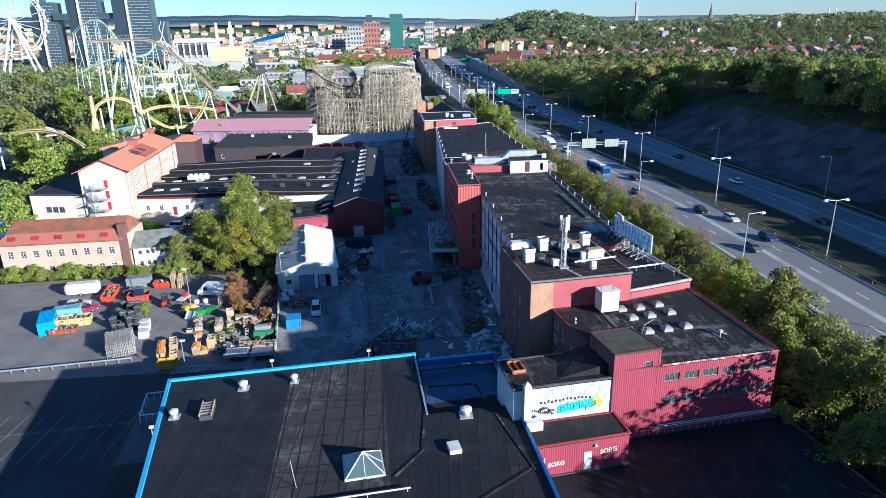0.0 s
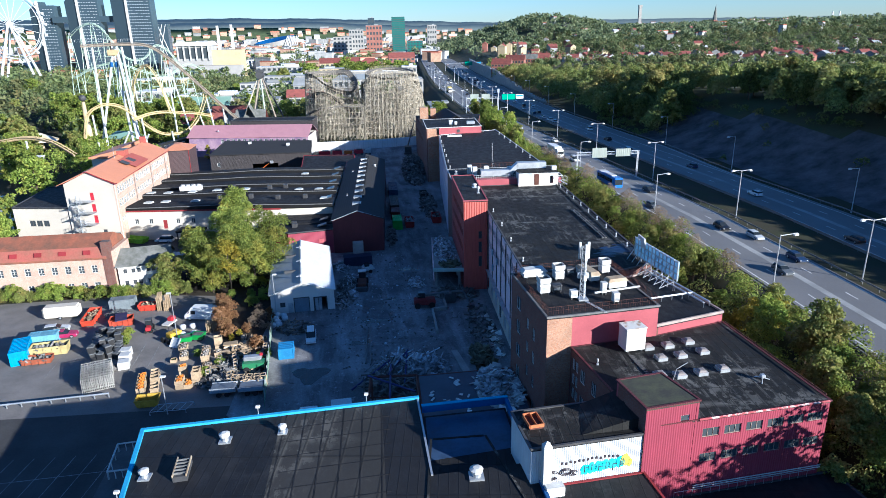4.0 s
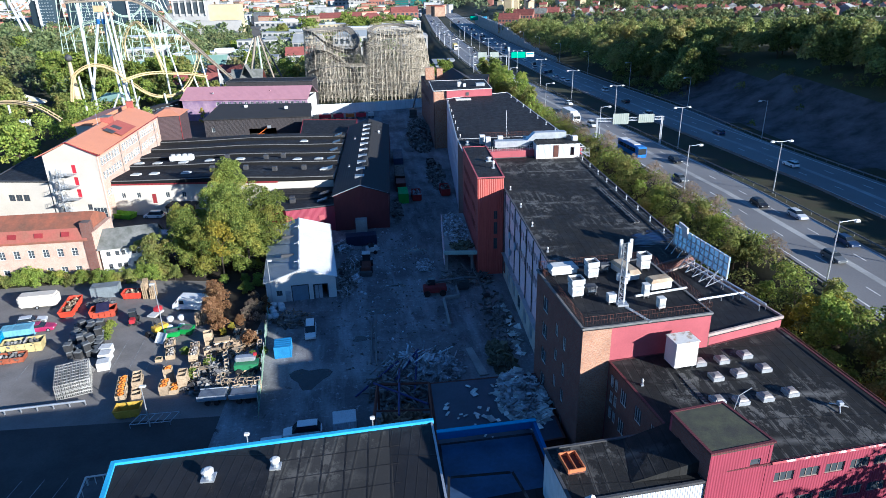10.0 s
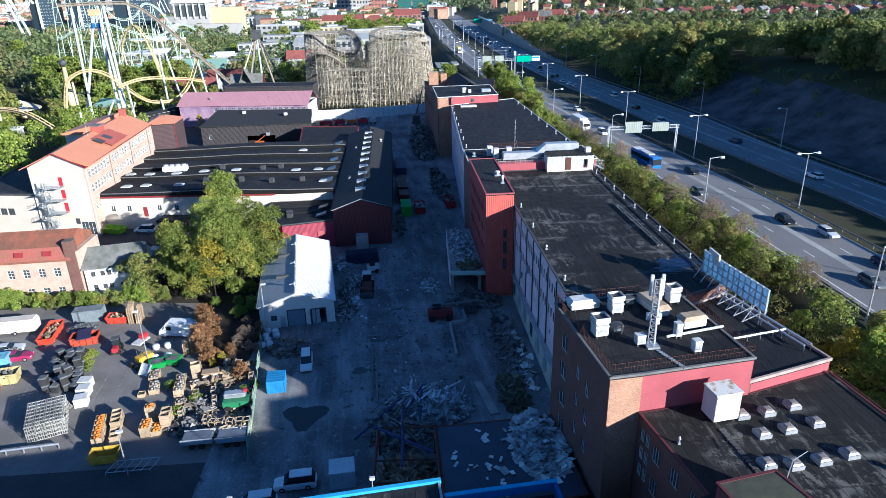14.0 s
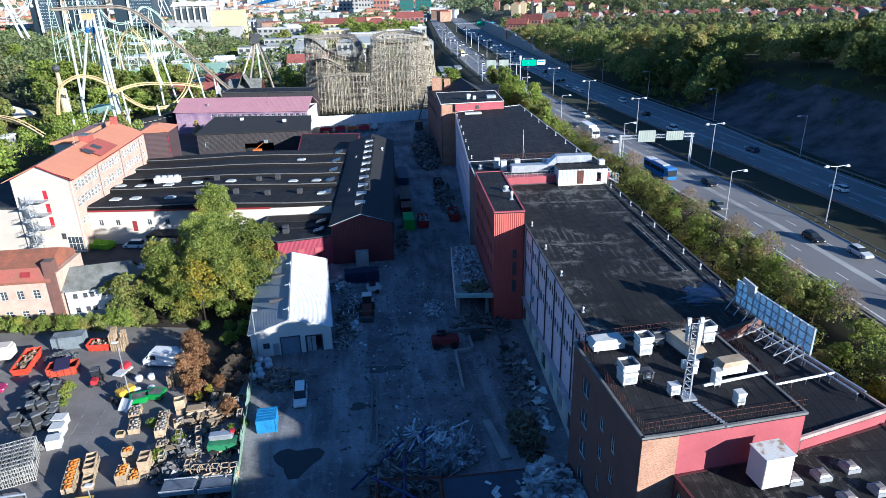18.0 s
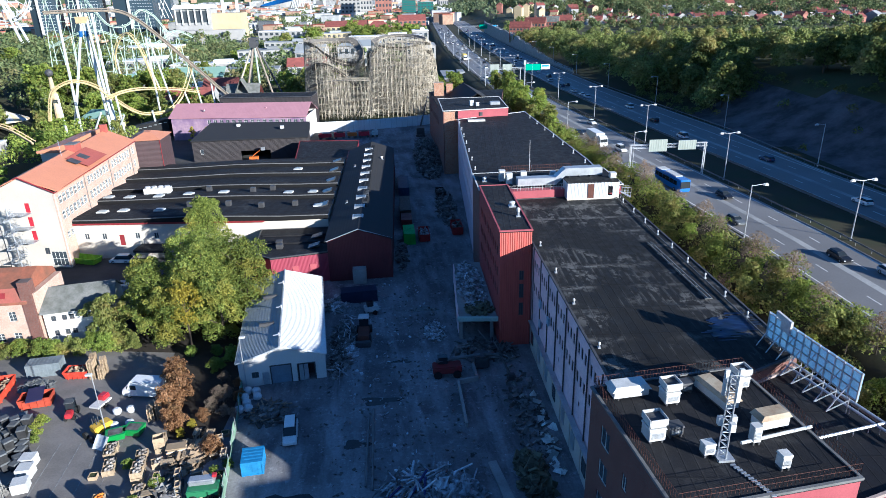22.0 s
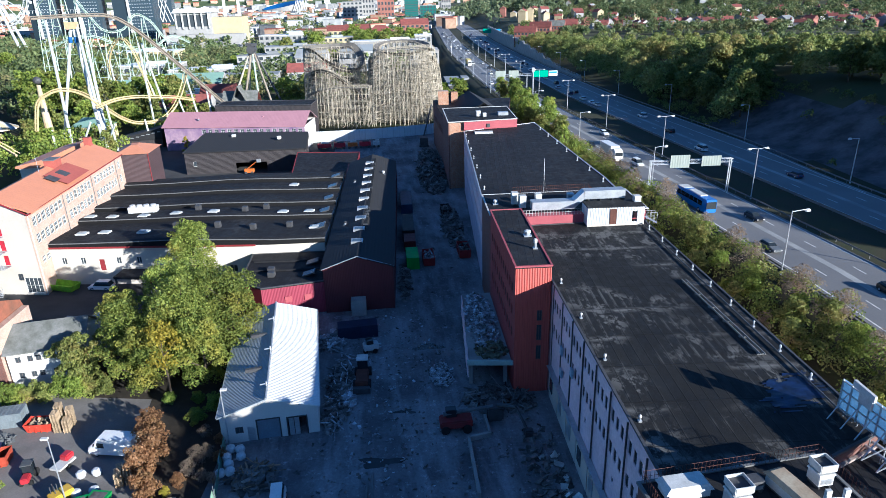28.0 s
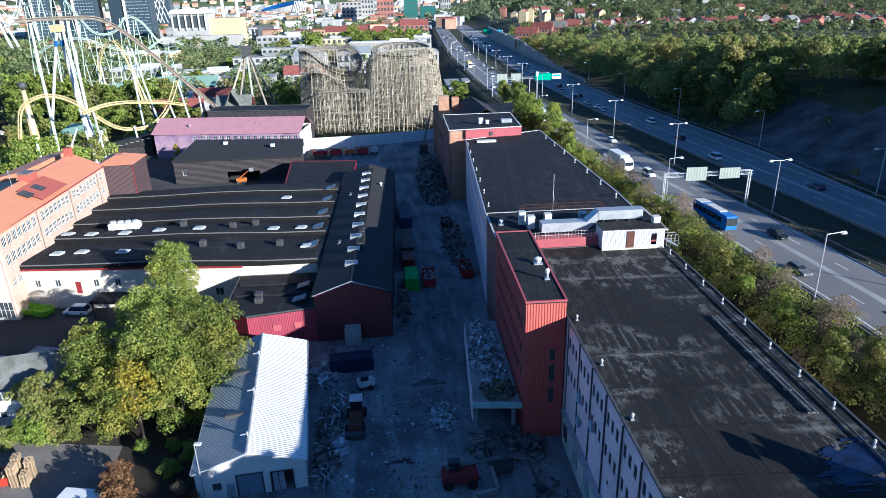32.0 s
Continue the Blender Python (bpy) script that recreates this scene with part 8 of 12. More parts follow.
car((-60.6, 121.0, 0), -80, ("magenta car paint", (0.3, 0.02, 0.09)), "dark pink car parked among scrap", "car", "parked cars")
car((-63.2, 123.6, 0), -75, ("silver car paint", (0.5, 0.52, 0.55)), "silver car parked among scrap", "car", "parked cars")
car((-60.6, 177.6, 0), 82, ("white car paint", (0.78, 0.78, 0.77)), "white van-shaped car parked by the hall", "small van", "parked cars")
car((-94.5, 175.5, 0), 90, ("white car paint", (0.78, 0.78, 0.77)), "white van by the white wing", "small van", "parked cars")
skip((-58.7, 128.0, 0), 8, (0.62, 0.07, 0.03), "long orange-red skip loaded with planks", 6.0, 2.0, 1.3, M["scrap_wood"], 1.12)
container((-54.8, 133.6, 0), 98, (0.2, 0.23, 0.25), "grey open container with scrap in front", 4.6, 2.2, 2.1)
skip((-49.4, 132.0, 0), 90, (0.62, 0.06, 0.03), "small red skip with wooden boards", 3.0, 1.8, 1.3, M["scrap_wood"])
cov = skip((-52.0, 125.2, 0), 100, (0.42, 0.07, 0.035), "brick-red skip under a flat dark blue cover", 3.9, 2.2, 1.5, None, 1.05)
box_part("cover", (-52.0, 125.2, 1.66), (3.8, 2.1, 0.14), paint("dark blue tarpaulin", (0.025, 0.02, 0.07), 0.6), cov, rz=10, bevel=0.04)
container((-64.2, 113.5, 0), 20, (0.04, 0.3, 0.6), "blue painted container with graffiti", 6.0, 2.5, 2.5)
container((-63.2, 119.2, 0), 100, (0.2, 0.42, 0.55), "pale blue tarpaulin-covered box trailer", 4.5, 2.2, 1.8, "box_trailer")
skip((-60.0, 114.6, 0), 100, (0.55, 0.45, 0.2), "pale yellow skip with scrap", 5.6, 2.2, 1.7, M["scrap_dark"], 1.05)
skip((-60.6, 111.4, 0), 98, (0.34, 0.1, 0.05), "low rust-brown skip with blue scrap", 4.4, 1.9, 1.0, M["scrap_dark"], 1.05)
heap("lot_scrap", (-54.2, 129.0, 0), 2.4, 1.9, 1.6, 170, 0.3, 1.2, M["grey_plastic"], "tangle of grey scrap metal in the lot", 21)
heap("lot_scrap", (-62.0, 122.4, 0), 1.6, 1.5, 1.3, 110, 0.3, 1.0, M["scrap_dark"], "mixed scrap with a red cover in the lot", 22)
rr = random.Random(77)


def wheel_bin(x, y, z, rz, black=True):
    key = ("bin", black)
    if key not in _cache:
        t = new("waste_bin")
        tagged(t, "black plastic waste bin with a lid", "bin", "waste bins in the lot")
        bm = bmesh.new()
        add_box(bm, (0, 0, 0.55), (0.92, 0.92, 1.1), None, 0, 1.16)
        loc_part("tub", bm, M["black_plastic"], t)
        bm = bmesh.new()
        add_box(bm, (0, 0, 1.17), (1.14, 1.16, 0.15), None, 0, 0.8)
        add_beam(bm, (-0.54, 0.58, 1.15), (0.54, 0.58, 1.15), 0.05, 5)
        loc_part("lid", bm, M["grey_plastic"], t)
        _cache[key] = t
        t.matrix_basis = pose(x, y, z, 0, 0, rz)
        return t
    return copy_thing(_cache[key], pose(x, y, z, 0, 0, rz))


for i in range(4):
    for j in range(9):
        if rr.random() < 0.14:
            continue
        x, y = -51.6 + i * 1.32 + rr.uniform(-0.2, 0.2) - j * 0.36, 111.6 + j * 1.24 - i * 0.1 + rr.uniform(-0.16, 0.16)
        wheel_bin(x, y, 0, rr.uniform(-50, 50))
        if rr.random() < 0.42:
            wheel_bin(x + rr.uniform(-0.15, 0.15), y, 1.25, rr.uniform(-50, 50))
for x, y in ((-46.5, 112.2), (-45.9, 110.3), (-45.2, 107.8)):
    small_box("white_crate", (x, y, 0), (1.7, 1.6, 1.3), M["white_paint"], "white plastic storage crate", "crate", rr.uniform(-15, 15))
heap("bin_junk", (-46.9, 107.2, 0), 0.8, 2.0, 0.7, 60, 0.2, 0.8, M["scrap_dark"], "dark odds and ends beside the bins", 61)
# grey cage stack
cg = thing("cage_stack", (-47.5, 103.4, 0), "dense stack of grey slatted pallet cages", "cages")
if "cage" not in _cache:
    bm = bmesh.new()
    for k in range(5):
        for s in (-1, 1):
            add_box(bm, (-0.5 + k * 0.25, s * 0.38, 0.6), (0.06, 0.05, 1.15))
    for z in (0.08, 0.6, 1.12):
        for s in (-1, 1):
            add_box(bm, (0, s * 0.38, z), (1.1, 0.07, 0.08))
        for k in range(3):
            add_box(bm, (-0.45 + k * 0.45, 0, z), (0.08, 0.8, 0.06))
    _cache["cage"] = mesh_of("cage", bm, mat("grey weathered slats", (0.34, 0.33, 0.31), (0.24, 0.235, 0.22), 0.85, s1=1.0, rnd=0.25))
for i in range(4):
    for j in range(7):
        for k in range(2):
            o = new("cage", _cache["cage"])
            o.parent = cg
            o.matrix_basis = pose((i - 1.5) * 1.12, (j - 3) * 0.84, k * 1.2, 0, 0, rr.uniform(-2, 2))
cg.matrix_basis = pose(-47.5, 103.4, 0, 0, 0, 22)
crate_stack((-39.9, 101.0, 0), 1, 6, 2, 14, "row of wooden crates heaped with orange fruit")
crate_stack((-38.2, 101.6, 0), 1, 5, 2, 14, "wooden crates with dark green contents", None)
skip((-37.2, 95.6, 0), 96, (0.5, 0.33, 0.04), "yellow open-topped skip in the lot", 2.8, 1.7, 1.3)
crate_stack((-33.4, 100.6, 0), 2, 2, 2, 8, "stacked wooden crates heaped with orange fruit")
crate_stack((-34.2, 103.2, 0), 1, 1, 3, 5, "tall stack of orange-filled wooden crates")
crate_stack((-31.8, 101.8, 0), 1, 2, 3, 5, "stack of empty pale wooden crates", None)
M["pale_goods"] = mat("mixed pale goods", (0.42, 0.38, 0.33), (0.12, 0.1, 0.09), 0.8, s1=0.9, island=0.6)
for x, y, n, h, rz in ((-36.3, 110.3, 2, 1, 12), (-37.2, 113.3, 2, 1, 12), (-32.2, 108.5, 2, 2, 10), (-32.9, 111.6, 2, 1, 12), (-31.4, 106.0, 1, 2, 8), (-30.6, 110.4, 1, 1, 20)):
    crate_stack((x, y, 0), 1, n, h, rz, "open wooden crates holding mixed pale goods", "pale_goods", 1.35, 1.15, 0.8, 0.12)
crate_stack((-31.3, 113.8, 0), 1, 2, 3, 14, "tall stack of pale plank crates", None, 1.3, 1.1)
crate_stack((-33.6, 124.0, 0), 1, 2, 2, 10, "pale wooden crates behind the van", None)
for k, (x, y) in enumerate(((-34.6, 120.0), (-33.6, 120.3), (-34.9, 121.4), (-33.9, 121.7))):
    pallet_stack((x, y, 0), (14, 17, 11, 15)[k], 14 + 7 * k, "leaning stack of grey weathered pallets and frames")
for k, (x, y) in enumerate(((-47.0, 131.4), (-45.7, 131.3), (-47.2, 132.8), (-45.8, 132.7))):
    pallet_stack((x, y, 0), (20, 13, 22, 18)[k], 8 + 3 * k, "tall stack of grey weathered pallets")
tray = thing("steel_tray", (-38.9, 114.4, 0), "grey steel loading tray propped on edge", "tray")
bm = bmesh.new()
mt = Matrix.Translation((-38.9, 114.6, 0.75)) @ Matrix.Rotation(radians(-25), 4, "Z") @ Matrix.Rotation(radians(50), 4, "X")
add_box(bm, (0, 0, 0), (1.7, 1.8, 0.08), mt)
for x in (-0.8, 0.8):
    add_box(bm, (x, 0, 0.16), (0.08, 1.8, 0.3), mt)
part("sheet", bm, M["galv"], tray)
ply = thing("board_stack", (-29.1, 112.6, 0), "stack of pale plywood sheets and boards", "boards")
for k in range(7):
    bm = bmesh.new()
    add_box(bm, (0, 0, 0.1 + k * 0.16), (2.3, 1.3, 0.13), Matrix.Translation((-29.0 + 0.07 * (k % 3), 112.6 - 0.05 * (k % 2), 0)) @ Matrix.Rotation(radians(8 + 5 * (k % 3)), 4, "Z"))
    part("board", bm, (M["wood"], M["white_paint"], M["crate_wood"])[k % 3], ply)
bars("dark_planks", [((-28.2 + 0.33 * k, 111.6, 0.2 + 0.06 * (k % 2)), (-27.5 + 0.33 * k, 115.4, 0.25 + 0.5 * (k % 3))) for k in range(6)], 0.13, M["scrap_wood"], "long dark planks laid side by side", "planks")
for c, rx, ry, h, n, mt, lb, sd in (((-28.8, 105.0, 0), 2.6, 3.6, 0.8, 110, "scrap_dark", "jumble of dark garden furniture and frames", 23), ((-27.0, 111.6, 0), 2.6, 3.4, 1.0, 160, "scrap_wood", "jumble of planks and wooden boxes", 24), ((-29.0, 101.0, 0), 3.0, 2.2, 1.0, 130, "scrap_dark", "dark mixed junk in the lot", 25), ((-24.0, 105.5, 0), 2.0, 3.0, 1.0, 120, "crate_wood", "jumble of broken wooden crates", 26)):
    heap("lot_junk", c, rx, ry, h, n, 0.25, 1.3, M[mt], lb, sd, 0.2)
def garden_table():
    t = thing("garden_table", (0, 0, 0), "weathered pale wooden garden table", "table", "garden tables in the lot")
    t.matrix_basis = Matrix.Identity(4)
    for k in range(4):
        bm = bmesh.new()
        add_box(bm, (0, -0.36 + k * 0.24, 0.74), (1.5, 0.21, 0.05))
        loc_part("board", bm, M["crate_wood"] if k % 2 else M["wood"], t)
    for x in (-0.65, 0.65):
        for y in (-0.35, 0.35):
            bm = bmesh.new()
            add_box(bm, (x, y, 0.36), (0.08, 0.08, 0.71))
            loc_part("leg", bm, M["wood"], t)
    return t


def shelf_rack():
    t = thing("shelf_rack", (0, 0, 0), "grey metal shelf rack with wooden trays", "shelf", "shelf racks in the lot")
    t.matrix_basis = Matrix.Identity(4)
    for x in (-0.6, 0.6):
        for y in (-0.3, 0.3):
            bm = bmesh.new()
            add_box(bm, (x, y, 0.8), (0.06, 0.06, 1.6))
            loc_part("post", bm, M["galv"], t)
    for z in (0.25, 0.8, 1.4):
        bm = bmesh.new()
        add_box(bm, (0, 0, z), (1.28, 0.7, 0.06))
        loc_part("shelf", bm, M["rail_dull"], t)
        bm = bmesh.new()
        for s in (-1, 1):
            add_box(bm, (0, s * 0.28, z + 0.12), (1.0, 0.04, 0.18))
            add_box(bm, (s * 0.48, 0, z + 0.12), (0.04, 0.52, 0.18))
        loc_part("tray", bm, M["crate_wood"], t)
    return t


def flower_tub():
    t = thing("flower_tub", (0, 0, 0), "square wooden planter filled with earth", "planter", "planters in the lot")
    t.matrix_basis = Matrix.Identity(4)
    for s in (-1, 1):
        bm = bmesh.new()
        add_box(bm, (0, s * 0.45, 0.25), (0.96, 0.06, 0.5))
        loc_part("side", bm, M["wood"], t)
        bm = bmesh.new()
        add_box(bm, (s * 0.45, 0, 0.25), (0.06, 0.84, 0.5))
        loc_part("side", bm, M["wood"], t)
    bm = bmesh.new()
    add_box(bm, (0, 0, 0.2), (0.84, 0.84, 0.4))
    loc_part("earth", bm, M["earth"], t)
    return t


kinds = (garden_table(), shelf_rack(), flower_tub())
kinds[0].matrix_basis = pose(-29.4, 110.2, 0, 0, 0, 12)
kinds[1].matrix_basis = pose(-27.2, 107.4, 0, 0, 0, 100)
kinds[2].matrix_basis = pose(-37.6, 109.0, 0, 0, 0, 5)
taken = [(-29.4, 110.2), (-27.2, 107.4), (-37.6, 109.0), (-24.0, 103.0)]
rk = random.Random(77)
for k in range(400):
    x, y = rk.uniform(-30.6, -22.6), rk.uniform(100.4, 116.0)
    if min((x - a) ** 2 + (y - b) ** 2 for a, b in taken) < 1.75 ** 2 or (x > -26.6 and y < 104.6) or len(taken) > 30 or (x < -28.6 and 107 < y < 116.5):
        continue
    taken.append((x, y))
    copy_thing(kinds[rk.choice((0, 0, 1, 1, 2))], pose(x, y, 0, 0, 0, rk.choice((5, 12, 95, 100)) + rk.uniform(-8, 8)))
for k in range(5):
    cf = thing("stacking_rack", (-25.3 + k * 1.05, 99.8, 0), "open pale timber stacking rack behind the trailers", "rack", "timber racks")
    mt = Matrix.Translation((-25.3 + k * 1.05, 99.9, 0)) @ Matrix.Rotation(radians(4 + rk.uniform(-14, 14)), 4, "Z") @ Matrix.Rotation(radians(rk.uniform(-9, 9)), 4, "Y")
    for x in (-0.42, 0.42):
        for y in (-0.42, 0.42):
            bm = bmesh.new()
            add_box(bm, (x, y, 0.85), (0.09, 0.09, 1.7), mt)
            part("post", bm, M["crate_wood"], cf)
    for z in (0.2, 0.95, 1.66):
        for q in (-0.42, 0.42):
            bm = bmesh.new()
            add_box(bm, (q, 0, z), (0.07, 0.93, 0.08), mt)
            add_box(bm, (0, q, z), (0.77, 0.07, 0.08), mt)
            part("rail", bm, M["crate_wood"], cf)
heap("chair_heap", (-23.2, 98.6, 1.0), 2.6, 0.6, 0.4, 60, 0.3, 1.1, M["crate_wood"], "pile of pale wooden frames on the trailers", 27, 0.12)
for x, lb in ((-26.6, "flatbed trailer with a grey tarpaulin side"), (-22.4, "flatbed trailer with grey sides")):
    t = thing("flat_trailer", (x, 97.4, 0), lb, "trailer")
    box_part("bed", (x, 97.4, 0.9), (3.8, 2.0, 0.2), M["galv"], t, rz=2)
    for s in (-1, 1):
        box_part("side", (x, 97.4 + s, 1.25), (3.8, 0.08, 0.6), paint("grey-blue tarpaulin", (0.3, 0.34, 0.4), 0.6), t, rz=2)
    box_part("tarpaulin", (x, 97.4, 1.25), (3.66, 1.8, 0.5), mat("slack grey-blue sheeting", (0.13, 0.155, 0.2), (0.09, 0.105, 0.14), 0.7, s1=1.2) if "slack grey-blue sheeting" not in bpy.data.materials else bpy.data.materials["slack grey-blue sheeting"], t, rz=2, bevel=0.12)
    for s in (-0.6, 0.6):
        for q in (-0.9, 0.9):
            bm = bmesh.new()
            add_beam(bm, (x + s, 97.4 + q - 0.1, 0.4), (x + s, 97.4 + q + 0.1, 0.4), 0.4, 10)
            part("wheel", bm, M["tyre"], t)
grn = thing("green_spreader", (-24.0, 103.0, 0), "green tank trailer with a white top", "trailer")
box_part("tank", (-24.0, 103.0, 1.1), (3.5, 1.7, 0.9), paint("machine green", (0.05, 0.2, 0.09)), grn, rz=4, bevel=0.08)
box_part("top", (-24.2, 103.5, 1.95), (2.9, 1.2, 0.7), M["galv"], grn, "grey ribbed box on the trailer", rz=4, bevel=0.15)
box_part("lamp_box", (-22.8, 103.7, 2.4), (0.5, 0.5, 0.4), M["mach_red"], grn, rz=4, bevel=0.05)
for s in (-1.0, 1.0):
    bm = bmesh.new()
    add_beam(bm, (-24 + s, 101.9, 0.5), (-24 + s, 104.1, 0.5), 0.5, 10)
    part("wheel_axle", bm, M["tyre"], grn)
for x, y, rz in ((-37.6, 116.0, 20), (-35.6, 116.8, -10)):
    t = thing("green_tipper", (x, y, 0), "bright green tipping bucket machine", "machine", "green machines")
    box_part("bucket", (x, y, 0.85), (1.9, 1.5, 0.9), paint("bright green", (0.04, 0.27, 0.05)), t, rz=rz, taper=1.25)
    box_part("load", (x, y, 1.27), (1.7, 1.3, 0.1), M["scrap_dark"], t, "dark scrap lying in the bucket", rz=rz)
    box_part("frame", (x, y, 0.2), (1.4, 1.1, 0.4), M["dark_metal"], t, rz=rz)
yl = thing("yellow_loader", (-39.6, 115.6, 0), "small yellow loader with black wheels", "machine")
box_part("body", (-39.4, 116.0, 1.0), (1.5, 2.4, 1.0), paint("machine yellow", (0.6, 0.38, 0.03)), yl, rz=-40, bevel=0.12)
bm = bmesh.new()
for k in range(4):
    add_beam(bm, (-40.2 + 0.5 * (k % 2), 115.6 + 0.5 * (k // 2), 1.4), (-40.2 + 0.5 * (k % 2), 115.6 + 0.5 * (k // 2), 2.5), 0.05, 5)
part("cage", bm, M["dark_metal"], yl)
for x, y in ((-41.0, 114.8), (-39.8, 113.9), (-39.2, 117.4), (-38.2, 116.6)):
    bm = bmesh.new()
    add_beam(bm, (x - 0.1, y - 0.15, 0.5), (x + 0.1, y + 0.15, 0.5), 0.5, 12)
    part("wheel", bm, M["tyre"], yl)
rt = thing("red_tractor", (-45.0, 120.0, 0), "small red compact tractor", "tractor")
box_part("bonnet", (-44.8, 119.2, 0.9), (0.9, 1.3, 0.7), M["mach_red"], rt, rz=10, bevel=0.1)
box_part("cab", (-45.1, 120.6, 1.4), (1.1, 1.2, 1.3), M["car_glass"], rt, rz=10, bevel=0.08)
box_part("cab_roof", (-45.1, 120.6, 2.1), (1.2, 1.3, 0.12), M["grey_plastic"], rt, rz=10)
for x, y, q in ((-45.7, 120.7, 0.5), (-44.5, 120.9, 0.5), (-45.3, 119.0, 0.32), (-44.3, 119.2, 0.32)):
    bm = bmesh.new()
    add_beam(bm, (x - 0.12, y, q), (x + 0.12, y, q), q, 12)
    part("wheel", bm, M["tyre"], rt)
tl = thing("small_trailer", (-41.8, 121.6, 0), "small white trailer with a red mower on it", "trailer")
box_part("bed", (-41.8, 121.4, 0.6), (1.5, 2.6, 0.25), M["white_paint"], tl, rz=-18)
box_part("mower", (-41.6, 122.2, 1.1), (1.1, 1.3, 0.8), M["mach_red"], tl, rz=-18, bevel=0.15)
for s in (-0.8, 0.8):
    bm = bmesh.new()
    add_beam(bm, (-41.8 + s - 0.08, 121.2, 0.3), (-41.8 + s + 0.08, 121.2, 0.3), 0.3, 10)
    part("wheel", bm, M["tyre"], tl)
for ob, dx, dy in ((yl, -0.7, 1.8), (rt, -0.9, 1.8), (tl, -1.0, 2.4), (grn, 0.5, 1.6)):
    ob.matrix_basis = Matrix.Translation((dx, dy, 0)) @ ob.matrix_basis
for x, y in ((-39.7, 121.6), (-38.0, 121.9)):
    big_bag(x, y, 1.1)
gb = skip((-68.0, 178.2, 0), 70, (0.33, 0.6, 0.03), "lime green roll-off skip by the wall", 5.2, 2.2, 1.4)
for x, y, c in ((-63.8, 158.5, (0.42, 0.5, 0.6)), (-57.5, 160.5, (0.3, 0.32, 0.34)), (-52.8, 161.6, (0.5, 0.5, 0.52))):
    container((x, y, 0), 76, c, "pale covered trailer parked behind the houses", 5.0, 2.3, 1.9, "box_trailer")
tr2 = thing("metal_frame_rack", (-33.5, 94.0, 0), "empty galvanised frame rack lying in the lot", "rack")
bm = bmesh.new()
for k in range(6):
    add_beam(bm, (-36.0 + k, 92.6, 0.6), (-35.4 + k, 94.6, 0.6), 0.04, 4)
add_beam(bm, (-36.0, 92.6, 0.6), (-31.0, 92.8, 0.6), 0.05, 4)
add_beam(bm, (-35.4, 94.6, 0.6), (-30.4, 94.8, 0.6), 0.05, 4)
for x, y in ((-36, 92.6), (-31, 92.8), (-35.4, 94.6), (-30.4, 94.8)):
    add_beam(bm, (x, y, 0), (x, y, 0.6), 0.05, 4)
part("frame", bm, M["galv"], tr2)
# guard rail and bay lines of the lot
gl = thing("lot_guard_rail", (-50, 98, 0), "galvanised guard rail along the edge of the lot", "guard rail")
for k in range(12):
    x = -66 + k * 2.0
    bm = bmesh.new()
    add_box(bm, (x, 97.4 + (x + 54) * 0.11, 0.4), (0.12, 0.12, 0.8))
    part("post", bm, M["galv"], gl)
bm = bmesh.new()
add_beam(bm, (-67, 96.0, 0.7), (-44, 98.5, 0.7), 0.14, 6)
part("rail", bm, M["galv"], gl)
bm = bmesh.new()
for k in range(11):
    x = -62 + k * 2.6
    add_prism(bm, [(x, 72), (x + 0.1, 72), (x + 1.3, 84), (x + 1.2, 84)], 0.0, 0.012)
    add_prism(bm, [(x + 5, 106), (x + 5.1, 106), (x + 4.4, 116), (x + 4.3, 116)], 0.0, 0.012)
add_prism(bm, [(-63, 78), (-35, 80.5), (-35, 80.6), (-63, 78.1)], 0.0, 0.013)
tagged(part("bay_lines", bm, mat("faded bay paint", (0.3, 0.3, 0.3), (0.12, 0.12, 0.125), 0.85, s1=1.2, s2=9)), "faded white parking bay lines", "road marking", kind="structure")
# puddles and stains
for k, (x, y, a, b) in enumerate(((-14.2, 101.9, 2.6, 2.5), (-4.2, 121.0, 2.6, 0.9), (-7.0, 112, 1.6, 0.8), (3.0, 148, 2.2, 0.9), (-1.0, 131, 1.4, 0.5))):
    rr2 = random.Random(k)
    pts = []
    for i in range(18):
        q = 2 * math.pi * i / 18
        w = 1 + 0.3 * math.sin(3 * q + k) + rr2.uniform(-0.12, 0.12)
        pts.append((x + math.cos(q) * a * w, y + math.sin(q) * b * w))
    tagged(slab("puddle", pts, -0.01, 0.008, mat("wet dark stain", (0.02, 0.02, 0.022), (0.03, 0.03, 0.032), 0.25, s1=1.0) if k == 0 else bpy.data.materials["wet dark stain"]), "dark wet patch on the yard asphalt", "stain", kind="structure")
car((-13.6, 88.9, 0), 94, ("white car paint", (0.78, 0.78, 0.77)), "white van parked behind the blue-edged hall", "small van", "parked cars")
car((-17.6, 86.0, 0), 95, ("white car paint", (0.78, 0.78, 0.77)), "white van parked behind the blue-edged hall", "small van", "parked cars")
small_box("site_box", (-8.3, 89.2, 0), (2.9, 2.6, 2.2), M["white_sheet"], "white ribbed site box beside the hall", "site box", 5)

# ---------------------------------------------------------------- motorway furniture and traffic
def slope_at(y):
    return math.atan2(road_x(y + 4) - road_x(y - 4), 8.0)


